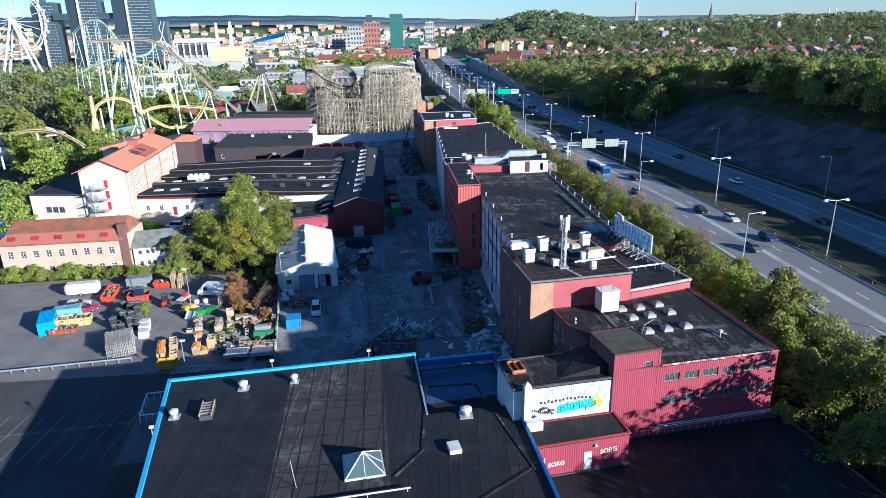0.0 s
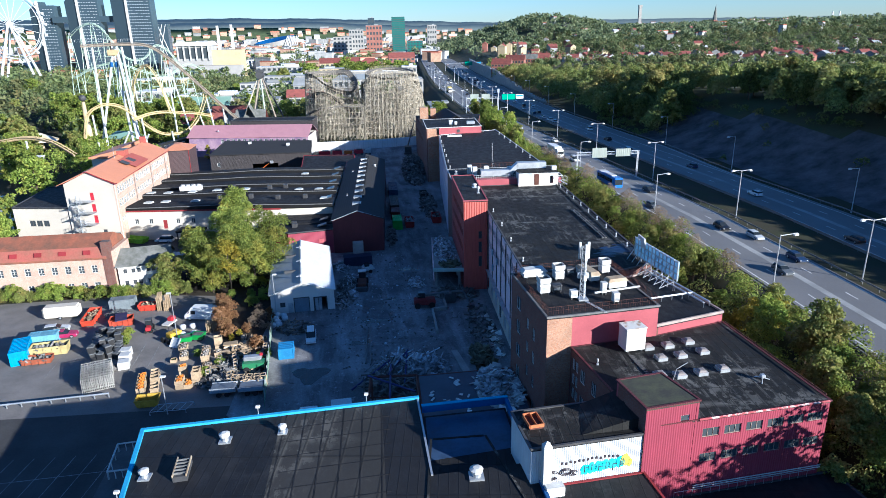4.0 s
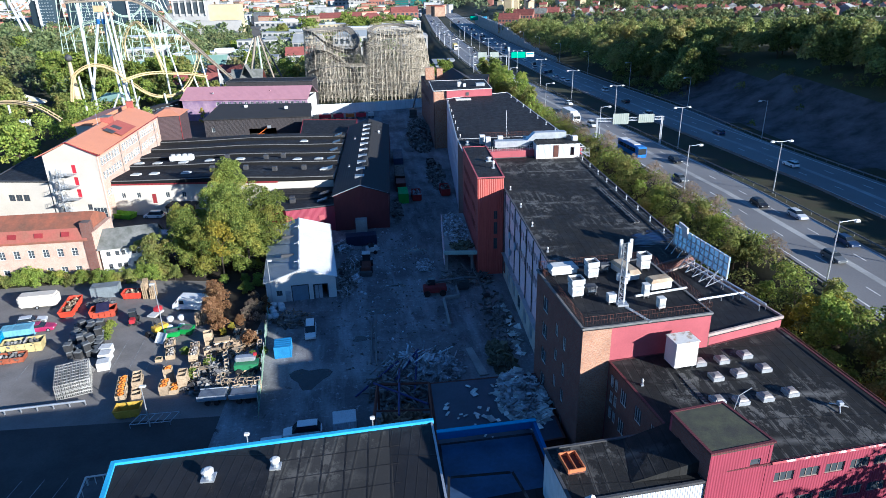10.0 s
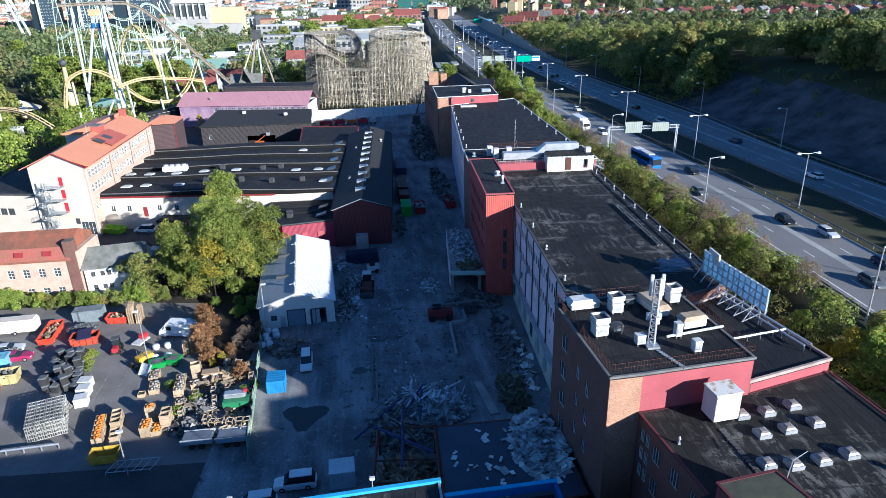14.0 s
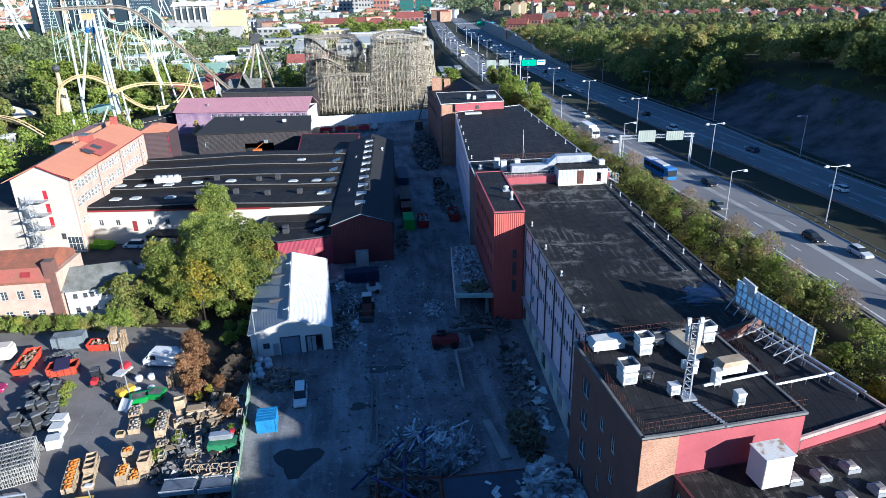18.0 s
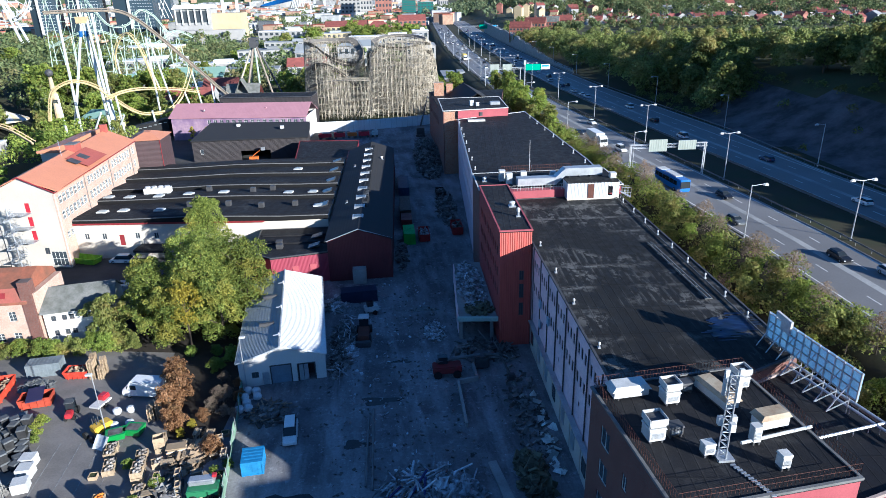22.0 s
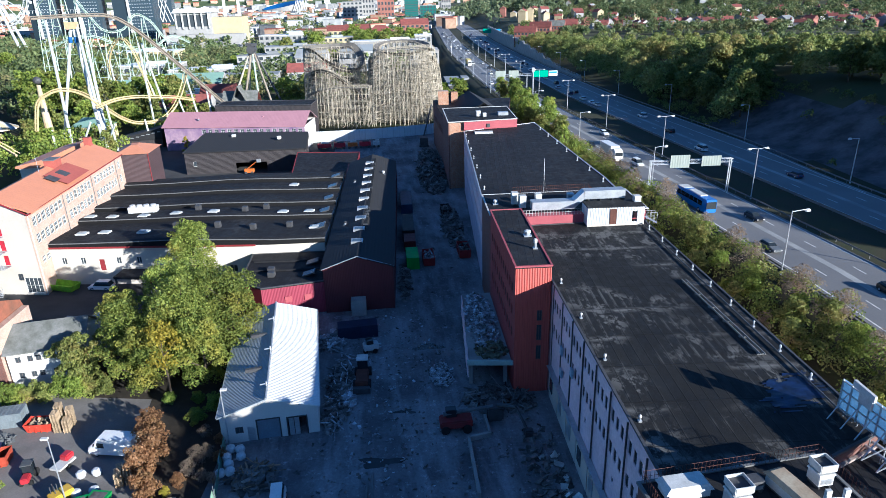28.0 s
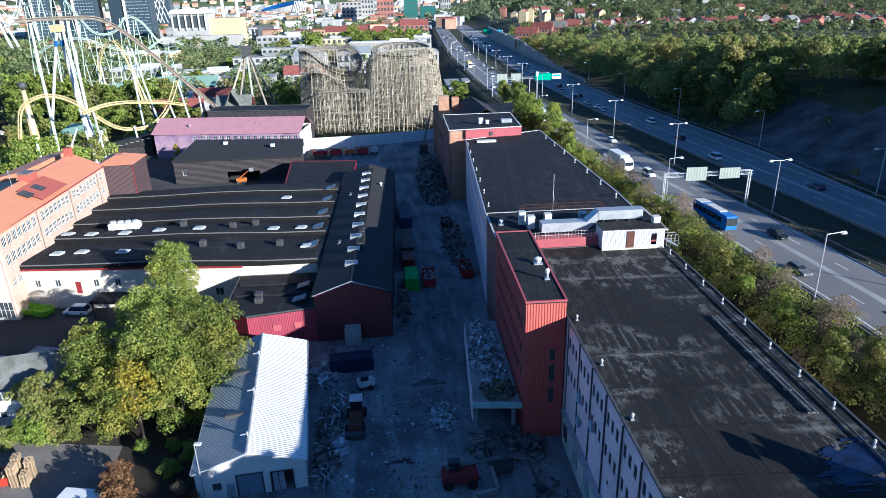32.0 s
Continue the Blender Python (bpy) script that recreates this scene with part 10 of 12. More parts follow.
trestle([(-12.6, 386, 14), (-12.8, 366, 22), (-11.6, 352, 27), (-9, 344, 29)], False, 3, seed=10)
trestle([(16, 388, 6), (17.6, 374, 12), (17, 358, 20), (14.5, 347, 28)], False, 3, batter=0.12, seed=11)

# steel coaster with tall white legs
st = thing("steel_coaster", (-105, 300, 0), "steel roller coaster with tan track, white legs and a loop", "roller coaster")
steel_track(st, [(-130, 310, 48.9), (-122, 313, 49.2), (-114, 316, 49.3), (-107, 318.6, 48.9), (-102, 321, 46.4), (-96, 324.5, 40.3), (-86, 331, 27.7), (-76, 337.5, 15), (-70, 341, 8)], M["track_brown"], 0.9, 0.45, 0.2, 6)
steel_track(st, [(-116.5, 378.0, 0.8), (-119.1, 380.0, 13.0), (-122.8, 384.0, 23.6), (-126.4, 387.0, 31.8), (-131.5, 390.0, 37.1), (-137.7, 393.0, 33.9), (-142.6, 396.0, 25.4), (-141.7, 398.0, 16.8), (-136.0, 400.0, 11.3), (-126.5, 402.0, 6.9)], M["track_yellow"], 0.8, 0.35, 0.18, 6, name="loop")
steel_track(st, [(-124.0, 284.0, 13.0), (-121.9, 285.0, 22.0), (-117.2, 286.0, 25.7), (-112.4, 288.0, 26.2), (-109.7, 294.0, 23.5), (-107.9, 300.0, 19.1), (-104.0, 307.0, 12.9), (-100.0, 312.0, 10.2), (-93.9, 318.0, 10.2), (-89.6, 324.0, 14.7), (-86.9, 330.0, 22.4), (-86.8, 334.0, 27.0)], M["track_yellow"], 0.8, 0.35, 0.18, 6)
steel_track(st, [(-108.0, 296.0, 18.8), (-103.2, 302.0, 20.4), (-98.3, 308.0, 20.5), (-94.1, 316.0, 19.2), (-89.6, 324.0, 17.8), (-84.5, 332.0, 15.4)], M["track_yellow"], 0.7, 0.3, 0.16, 5)
steel_track(st, [(-175, 262, 16), (-160, 263, 15.5), (-146, 262, 16), (-134, 260, 17.5), (-124, 258, 16), (-116, 257, 11)], M["track_tan"], 0.9, 0.4, 0.2, 5)
for a, b in (((-126.6, 313, 47.5), (-127.6, 313, 0)), ((-119.4, 315, 44), (-132, 315, 0)), ((-118.4, 315, 44), (-116.5, 315, 0)), ((-117.6, 316, 48.3), (-107.5, 297.5, 0)), ((-115.7, 317, 47.6), (-107.6, 299, 0)), ((-101.2, 328, 38.5), (-100.5, 328, 0)), ((-100, 328, 38), (-93, 328, 0)), ((-86.8, 333, 25), (-84, 336, 0)), ((-80, 335.5, 18.5), (-80, 338, 0)),
             ((-142, 396, 29), (-141, 396, 0)), ((-124, 386, 26), (-116, 384, 0)), ((-120, 286, 22), (-119, 285, 0)), ((-106, 300, 19), (-105, 300, 0)), ((-98, 312, 11), (-97, 312, 0)), ((-88, 324, 16), (-84, 324, 0)), ((-109, 292, 14), (-118, 296, 0)), ((-103, 297, 12), (-112, 303, 0)), ((-150, 262, 15), (-150, 262, 2)), ((-134, 260, 16), (-134, 260, 0)), ((-165, 262.6, 15), (-165, 262.6, 4))):
    support(st, b, a, 0.56 if a[2] > 40 else 0.4, M["steel_white"], "support_leg")
bm = bmesh.new()
add_box(bm, (-118.8, 315, 45.5), (4.4, 1.6, 2.4))
part("collar", bm, M["track_tan"], st)
for x in (-120.4, -118.3):
    bm = bmesh.new()
    add_beam(bm, (x, 315, 39.5), (x + 0.1, 315, 41.5), 0.7, 10)
    part("band", bm, M["blue_dark"], st, "blue painted band on the leg")
bm = bmesh.new()
for k in range(26):
    a = (-133 + k * 0.9, 310.0 + 0.26 * k, 50.0)
    add_beam(bm, a, (a[0], a[1], 51.0), 0.04, 4)
    add_beam(bm, (a[0], a[1], 51.0), (a[0] + 0.9, a[1] + 0.26, 51.0), 0.04, 4)
part("catwalk_rail", bm, M["galv"], st)

# pale green coaster behind
gr = thing("green_coaster", (-155, 420, 0), "roller coaster on many pale green steel supports", "roller coaster")
steel_track(gr, [(-188, 430, 52), (-178, 424, 58), (-170, 421, 60), (-164, 420, 57), (-158, 420, 48), (-152, 421, 40), (-144, 424, 40), (-138, 428, 47), (-132, 432, 44), (-126, 436, 34), (-118, 440, 30)], M["steel_green"], 0.7, 0.26, 0.13, 5)
steel_track(gr, [(-182, 415, 30), (-168, 412, 36), (-155, 411, 38), (-142, 413, 33), (-130, 417, 30), (-120, 425, 36), (-114, 436, 32)], M["steel_green"], 0.7, 0.26, 0.13, 5)
rg = random.Random(8)
for k, (x, z) in enumerate(((-186, 53), (-178, 57), (-171, 59), (-164, 56), (-158, 47), (-152, 40), (-146, 40), (-140, 46), (-134, 45), (-128, 38), (-121, 31))):
    y = 421 + abs(k - 4) * 1.6
    for s in (-1, 1):
        support(gr, (x + s * 4.2, y + 2 * s, 4), (x + s * 0.6, y, z), 0.24, M["steel_green"], "support_leg", False)
    for q in range(4):
        zz = z - 7 - q * 8
        if zz > 8:
            w = 0.6 + 3.6 * (z - zz) / z
            bm = bmesh.new()
            add_beam(bm, (x - w, y, zz), (x + w, y, zz), 0.14, 6)
            part("strut", bm, M["steel_green"], gr)
            bm = bmesh.new()
            add_beam(bm, (x - w, y, zz), (x + w * 0.7, y, zz + 7), 0.1, 6)
            part("brace", bm, M["steel_green"], gr)
for k in range(7):
    x = -180 + k * 10
    support(gr, (x, 412, 4), (x + 0.5, 413, 33), 0.24, M["steel_green"], "support_leg", False)

# swing ride with splayed legs
sw = thing("swing_ride", (-68.4, 377, 0), "pendulum ride with splayed coloured legs over a dark hut", "fairground ride")
for a, mm in ((195, "timber"), (245, "track_brown"), (280, "steel_green"), (310, "track_brown"), (345, "dark_metal"), (120, "timber")):
    support(sw, (-68.4 + 15 * math.cos(radians(a)), 377 + 10 * math.sin(radians(a)), 0), (-68.4 + 0.9 * math.cos(radians(a)), 377, 30.5), 0.5, M[mm], "leg")
bm = bmesh.new()
add_beam(bm, (-68.4, 374.5, 31), (-68.4, 379.5, 31), 2.0, 14)
add_box(bm, (-68.4, 377, 33.2), (4.6, 3.0, 1.2))
part("hub", bm, M["dark_metal"], sw)
hut = thing("gabled_hut", (-70, 352, 0), "dark timber hut with steep gables under the ride", "building")
HP = [(-77, 347), (-63, 347), (-63, 356), (-77, 356)]
for i in range(4):
    wall("wall", hut, HP[i], HP[(i + 1) % 4], 0, 11, M["black_wood"])
gable_roof("roof", hut, (-77, 351.5), (-63, 351.5), 4.5, 4.5, 11, 15.5, (M["roof_red"], M["slate"]), 0.6)
gable_roof("roof", hut, (-70, 346), (-70, 351.5), 3.5, 3.5, 11, 18, (M["slate"], M["slate"]), 0.5)

# small lighthouse-like tower with a ball
tw = thing("ball_tower", (-134.4, 312.5, 2), "tapered orange-banded tower with a dark ball on top", "tower")
for k in range(5):
    bm = bmesh.new()
    add_beam(bm, (-134.4, 312.5, 2 + k * 4.6), (-134.4, 312.5, 6.6 + k * 4.6), 1.9 - 0.24 * k, 12, 1.66 - 0.24 * k)
    part("drum", bm, M["render_yellow"] if k % 2 == 0 else M["track_tan"], tw)
bm = bmesh.new()
bmesh.ops.create_icosphere(bm, subdivisions=2, radius=1.5)
bm.transform(Matrix.Translation((-134.4, 312.5, 26.6)))
part("ball", bm, M["dark_metal"], tw)

# carousel
ca = thing("carousel", (-170, 340, 3), "round carousel with a white striped tent roof", "fairground ride")
bm = bmesh.new()
zc = ground_z(-170, 340)
add_beam(bm, (-170, 340, zc), (-170, 340, zc + 4), 1.2, 10)
part("core", bm, M["render_yellow"], ca)
for k in range(16):
    a, b = radians(k * 22.5), radians(k * 22.5 + 22.5)
    bm = bmesh.new()
    v = [(-170, 340, zc + 8.2), (-170 + 8 * math.cos(a), 340 + 8 * math.sin(a), zc + 4.6), (-170 + 8 * math.cos(b), 340 + 8 * math.sin(b), zc + 4.6)]
    v += [(q[0], q[1], q[2] - 0.5) for q in v]
    vv = [bm.verts.new(q) for q in v]
    for f in ((0, 1, 2), (5, 4, 3), (0, 3, 4, 1), (1, 4, 5, 2), (2, 5, 3, 0)):
        bm.faces.new([vv[q] for q in f])
    part("canopy_panel", bm, M["white_paint"] if k % 2 else M["render_yellow"], ca)

# drop tower and observation wheel on the hill
dt = thing("drop_tower", (-288, 520, 18), "very tall white lattice drop tower", "tower")
bm = bmesh.new()
for s in ((-1, -1), (1, -1), (1, 1), (-1, 1)):
    add_beam(bm, (-288 + 1.7 * s[0], 520 + 1.7 * s[1], 10), (-288 + 1.7 * s[0], 520 + 1.7 * s[1], 140), 0.35, 6)
for k in range(42):
    z = 12 + k * 3.0
    for (ax, ay), (bx, by) in (((-1, -1), (1, -1)), ((1, -1), (1, 1)), ((1, 1), (-1, 1)), ((-1, 1), (-1, -1))):
        add_beam(bm, (-288 + 1.7 * ax, 520 + 1.7 * ay, z), (-288 + 1.7 * bx, 520 + 1.7 * by, z + 3), 0.2, 4)
part("lattice", bm, M["steel_white"], dt)
fw = thing("observation_wheel", (-360, 700, 15), "large white observation wheel with cabins", "fairground ride")
C = Vector((-360, 700, 65))
bm = bmesh.new()
for dy in (-1.5, 1.5):
    for rr, th in ((31, 0.5), (28, 0.35)):
        for k in range(48):
            a, b = radians(k * 7.5), radians(k * 7.5 + 7.5)
            add_beam(bm, C + Vector((rr * math.cos(a), dy, rr * math.sin(a))), C + Vector((rr * math.cos(b), dy, rr * math.sin(b))), th, 5)
part("rim", bm, M["steel_white"], fw)
for k in range(21):
    a = radians(k * 360 / 21)
    bm = bmesh.new()
    add_beam(bm, C, C + Vector((30 * math.cos(a), 0, 30 * math.sin(a))), 0.3, 5)
    part("spoke", bm, M["steel_white"], fw)
    bm = bmesh.new()
    add_box(bm, C + Vector((33 * math.cos(a), 0, 33 * math.sin(a))), (2.4, 2.4, 2.6))
    bmesh.ops.bevel(bm, geom=bm.edges[:], offset=0.5, segments=2, affect="EDGES")
    part("cabin", bm, M["white_paint"], fw)
bm = bmesh.new()
add_beam(bm, C - Vector((0, 3, 0)), C + Vector((0, 3, 0)), 2.6, 16)
part("hub", bm, M["steel_white"], fw)
for s in (-1, 1):
    for dy in (-6, 6):
        support(fw, (C.x + 17 * s, C.y + dy, 12), (C.x + s, C.y + dy * 0.4, 65), 1.3, M["steel_white"], "leg", False)

# ---------------------------------------------------------------- buildings of the park and the city
def block(x, y, w, d, h, wm, rm, label, roof="flat", rz=0.0, z=None, floors=2, cols=5, name="building", win=True, group="", rise=None, chimney=0):
    """A building with walls, roof and single windows on the two sides that show."""
    z = min(ground_z(x + a * w / 2, y + b * d / 2) for a in (-1, 1) for b in (-1, 1)) - 0.2 if z is None else z
    t = new(name)
    tagged(t, label, "house" if name == "house" else "building", group)
    bm = bmesh.new()
    add_box(bm, (0, 0, h / 2), (w, d, h))
    loc_part("wall", bm, wm, t)
    if roof == "flat":
        bm = bmesh.new()
        add_box(bm, (0, 0, h + 0.25), (w + 0.5, d + 0.5, 0.5))
        add_box(bm, (w * 0.15, 0, h + 1.4), (w * 0.25, d * 0.3, 1.8))
        loc_part("roof", bm, rm, t)
    else:
        k = rise or min(w, d) * 0.32
        along = w >= d
        hip = 0.35 * min(w, d) if roof == "hip" else 0.0
        a, b = w / 2 + 0.4, d / 2 + 0.4
        bm = bmesh.new()
        base = [bm.verts.new(v) for v in ((-a, -b, h), (a, -b, h), (a, b, h), (-a, b, h))]
        if along:
            r0, r1 = bm.verts.new((-a + hip, 0, h + k)), bm.verts.new((a - hip, 0, h + k))
            fs = ((0, 1, 5, 4), (2, 3, 4, 5), (3, 0, 4), (1, 2, 5))
        else:
            r0, r1 = bm.verts.new((0, -b + hip, h + k)), bm.verts.new((0, b - hip, h + k))
            fs = ((3, 0, 4, 5), (1, 2, 5, 4), (0, 1, 4), (2, 3, 5))
        vs = base + [r0, r1]
        for q in fs:
            f = bm.faces.new([vs[i] for i in q])
            if roof == "gable" and len(q) == 3:
                f.material_index = 1
        bm.faces.new(base[::-1])
        loc_part("roof", bm, [rm, wm], t)
        for c in range(chimney):
            bm = bmesh.new()
            cx = -w / 2 + w * (c + 0.5) / chimney
            add_box(bm, (cx if along else 0, 0.6 if along else -d / 2 + d * (c + 0.5) / chimney, h + k + 0.1), (0.9, 0.9, 2.2))
            loc_part("chimney", bm, M["render_brick"], t)
    if win:
        ww, hh = w / cols * 0.55, h / floors * 0.5
        key = ("bw", round(ww, 1), round(hh, 1))
        if key not in _cache:
            bm = bmesh.new()
            add_box(bm, (0, 0, 0), (ww, 0.16, hh))
            _cache[key] = mesh_of("window", bm, M["glass"])
        for f in range(floors):
            for c in range(cols):
                o = new("window", _cache[key])
                o.parent = t
                o.matrix_basis = Matrix.Translation((-w / 2 + w * (c + 0.5) / cols, -d / 2 - 0.02, h * (f + 0.52) / floors))
    t.matrix_basis = Matrix.Translation((x, y, z)) @ Matrix.Rotation(radians(rz), 4, "Z")
    return t


R = random.Random(12)
WH, YE, BR = M["render_white"], M["render_yellow"], M["render_brick"]
GR, RR, GN = M["roof_grey"], M["roof_red"], M["roof_green"]
WR = M["white_roof"]
# behind the wooden coaster
block(-8, 620, 62, 16, 18.5, WH, WR, "long white building behind the wooden coaster", rz=-2, z=0, floors=2, cols=14)
block(21, 640, 14, 18, 21, WH, WR, "white end block beside the motorway", z=0, floors=3, cols=3)
block(-27, 572, 36, 18, 15.0, WH, M["glass_sky"], "white building with a pale blue hipped roof", "hip", z=0, floors=2, cols=8, rise=4)
block(18, 560, 22, 30, 15, WH, GR, "pale hall with a grey roof behind the coaster", "gable", z=0, floors=2, cols=4, rise=3)
block(34, 430, 16, 40, 7, M["dark_metal"], GR, "low dark shed along the motorway bank", z=0, floors=1, cols=3)
# park halls
for x, y, w, d, h, wm, rm, rf, lb, fl, co in (
        (-150, 425, 26, 16, 9, WH, GN, "hip", "white park hall with a green hipped roof", 1, 4), (-100, 372, 22, 14, 8, WH, RR, "gable", "park house with a red tiled roof", 2, 4), (-95, 415, 20, 12, 8, WH, RR, "gable", "park house with a red roof and awnings", 2, 4),
        (-112, 420, 30, 14, 7, WH, WR, "flat", "white flat-roofed park hall", 1, 6), (-128, 335, 14, 10, 6, YE, GN, "hip", "yellow kiosk building with a green roof", 1, 3),
        (-120, 455, 34, 16, 9, WH, GN, "gable", "white hall with a pale green roof", 2, 6), (-150, 470, 36, 18, 10, WH, WR, "flat", "white hall among the park trees", 2, 6), (-96, 480, 40, 18, 10, WH, GR, "flat", "white building with a long window band", 2, 8),
        (-60, 500, 26, 16, 9, WH, RR, "gable", "white house with a small red roof", 2, 5), (-128, 520, 52, 20, 11, WH, WR, "flat", "long white flat-roofed exhibition hall", 2, 9), (-180, 545, 50, 24, 12, WH, WR, "flat", "white exhibition hall with a flat roof", 2, 8),
        (-100, 570, 40, 18, 14, WH, GR, "flat", "white office block behind the park", 3, 8), (-64, 560, 22, 18, 12, WH, GR, "gable", "pale house behind the park", 3, 4), (-215, 640, 60, 26, 14, YE, WR, "flat", "cream hall with a flat white roof", 2, 9),
        (-92, 650, 44, 20, 15, WH, GR, "flat", "row of white buildings in the city", 3, 9), (-70, 760, 46, 20, 15, YE, GR, "flat", "pale yellow block with a flat roof", 3, 9), (-120, 810, 60, 22, 16, WH, WR, "flat", "white city block with many windows", 3, 10),
        (-60, 880, 50, 20, 16, YE, RR, "gable", "cream building with a red tiled roof", 3, 8), (-20, 840, 26, 22, 15, YE, RR, "hip", "yellow building with a red hipped roof", 3, 5), (20, 900, 34, 20, 20, BR, RR, "gable", "red brick building with a tiled roof", 4, 6)):
    block(x, y, w, d, h, wm, rm, lb, rf, R.uniform(-8, 8), None, fl, co)
# low white canopy on the west bank
block(-168, 285, 46, 12, 5, WH, WR, "low white flat-roofed stall row by the canal", rz=4, floors=1, cols=8)
block(-205, 300, 30, 10, 5, WH, WR, "low white stall by the canal bank", rz=8, floors=1, cols=5)

# theatre with a columned front
th = thing("theatre", (-242, 885, 0), "white theatre with a glazed columned front", "building")
box_part("wall", (-242, 900, 20), (42, 36, 40), M["render_white"], th)
box_part("hall", (-204, 905, 17), (36, 34, 34), M["render_yellow"], th)
box_part("base", (-226, 874, 8), (90, 14, 16), M["render_white"], th)
box_part("roof", (-242, 899, 42.2), (45, 40, 4.6), M["white_roof"], th, taper=0.86)
for k in range(6):
    box_part("column", (-261 + k * 7.6, 880.8, 31), (1.4, 1.4, 17.6), M["white_paint"], th)
for k in range(5):
    box_part("window", (-257.2 + k * 7.6, 881.8, 31), (5.2, 0.3, 13), M["glass"], th)

# three dark hotel towers joined by bridges
for x0, x1, zt, y in ((-371, -319, 108, 977), (-435, -391, 106, 985), (-486, -453, 97, 992)):
    t = thing("glass_tower", ((x0 + x1) / 2, y, 0), "tall dark glass hotel tower", "tower", "hotel towers")
    xm = x0 + (x1 - x0) * 0.42
    bm = bmesh.new()
    add_prism(bm, [(x0, y + 6), (xm, y), (xm, y + 26), (x0, y + 26)], 0, zt, top=[zt - 6, zt + 3, zt + 3, zt - 6])
    part("wing", bm, M["tower_glass"], t)
    bm = bmesh.new()
    add_prism(bm, [(xm + 0.2, y + 1.5), (x1, y + 4), (x1, y + 26), (xm + 0.2, y + 26)], 0, zt - 2)
    part("body", bm, M["tower_glass"], t)
    bm = bmesh.new()
    add_prism(bm, [(xm - 1.2, y - 1.2), (xm + 1.2, y - 1.2), (xm + 1.2, y + 1.4), (xm - 1.2, y + 0.4)], 0, zt + 4)
    part("fin", bm, M["white_paint"], t, "white vertical fin")
    for f in range(26):
        z = 4 + f * 3.9
        if z > zt - 4:
            break
        m = max(3, int((x1 - xm) / 3.2))
        for c in range(m):
            a = xm + 1.6 + (x1 - xm - 2.4) * c / m
            yy = y + 1.5 + 2.5 * (a - xm) / (x1 - xm)
            if (c * 7 + f * 3) % 11 != 0:
                bm = bmesh.new()
                add_box(bm, (a + 1.0, yy + 0.05, z), (1.9, 0.5, 0.9))
                part("window", bm, M["galv"], t)
for a, b in ((-391, -371), (-453, -435)):
    box_part("skybridge", (0.5 * (a + b), 994, 76), (b - a + 3, 8, 8), M["tower_glass"], bpy.data.objects["glass_tower"], "glazed bridge between the towers")
# far towers
t = thing("glass_tower", (25.7, 1324, 0), "green glass office tower with dark floor bands", "tower")
for f in range(19):
    box_part("storey", (25.7, 1332, 2 + f * 4.15), (25, 18, 3.3), M["tower_green"], t)
    box_part("floor_band", (25.7, 1332, 4.1 + f * 4.15), (25.6, 18.6, 0.86), M["dark_metal"], t)
for x, y, w, h, wm, lb in ((-24, 1500, 34, 66, BR, "brown brick tower block in the city"), (-30, 1540, 14, 82, M["tower_glass"], "dark slim glass office tower"), (-62, 1480, 30, 58, WH, "white tower block in the city"), (-90, 1460, 40, 44, WH, "white office block far in the city"), (112, 1650, 22, 66, WH, "white high-rise far along the road"), (58, 1370, 30, 34, M["tower_green"], "low green glass block beside the tower")):
    block(x, y, w, 20, h, wm, GR, lb, z=0, floors=6, cols=5)
# arena
t = thing("stadium", (-380, 2390, 0), "stadium with a blue saddle roof and white struts", "stadium")
bm = bmesh.new()
ring = []
for k in range(32):
    a = radians(k * 11.25)
    ring.append((math.cos(a), math.sin(a), 34 + 14 * math.cos(a - 0.6)))
lo = [bm.verts.new((-380 + 62 * c, 2390 + 55 * s, 2)) for c, s, zz in ring]
hi = [bm.verts.new((-380 + 68 * c, 2390 + 60 * s, zz)) for c, s, zz in ring]
inn = [bm.verts.new((-380 + 30 * c, 2390 + 26 * s, zz - 12)) for c, s, zz in ring]
for k in range(32):
    j = (k + 1) % 32
    bm.faces.new((lo[k], lo[j], hi[j], hi[k])).material_index = 1
    bm.faces.new((hi[k], hi[j], inn[j], inn[k]))
bm.faces.new(inn)
part("bowl", bm, [M["blue_dark"], M["render_white"]], t)
for k in range(8):
    support(t, (-345 + 6 * k, 2332, 0), (-330 + 5 * k, 2345, 46), 1.6, M["steel_white"], "strut", False)
for x, y, h in ((-405, 1700, 74), (-372, 1700, 76)):
    t = thing("pylon", (x, y, 0), "pair of white concrete pylons far away", "pylon", "white pylons")
    box_part("shaft", (x, y, h / 2), (7, 7, h), M["white_paint"], t, taper=0.7)
t = thing("lattice_block", (-500, 1500, 0), "building with a white diamond lattice facade", "building")
box_part("wall", (-484, 1512, 40), (46, 20, 74), M["tower_glass"], t)
bm = bmesh.new()
for k in range(-6, 8):
    for s in (-1, 1):
        x0 = -484 + k * 7.6
        x1 = x0 + s * 20
        if -508 < min(x0, x1) and max(x0, x1) < -460:
            add_beam(bm, (x0, 1501.4, 14), (x1, 1501.4, 76), 0.9, 4)
part("lattice", bm, M["white_paint"], t)
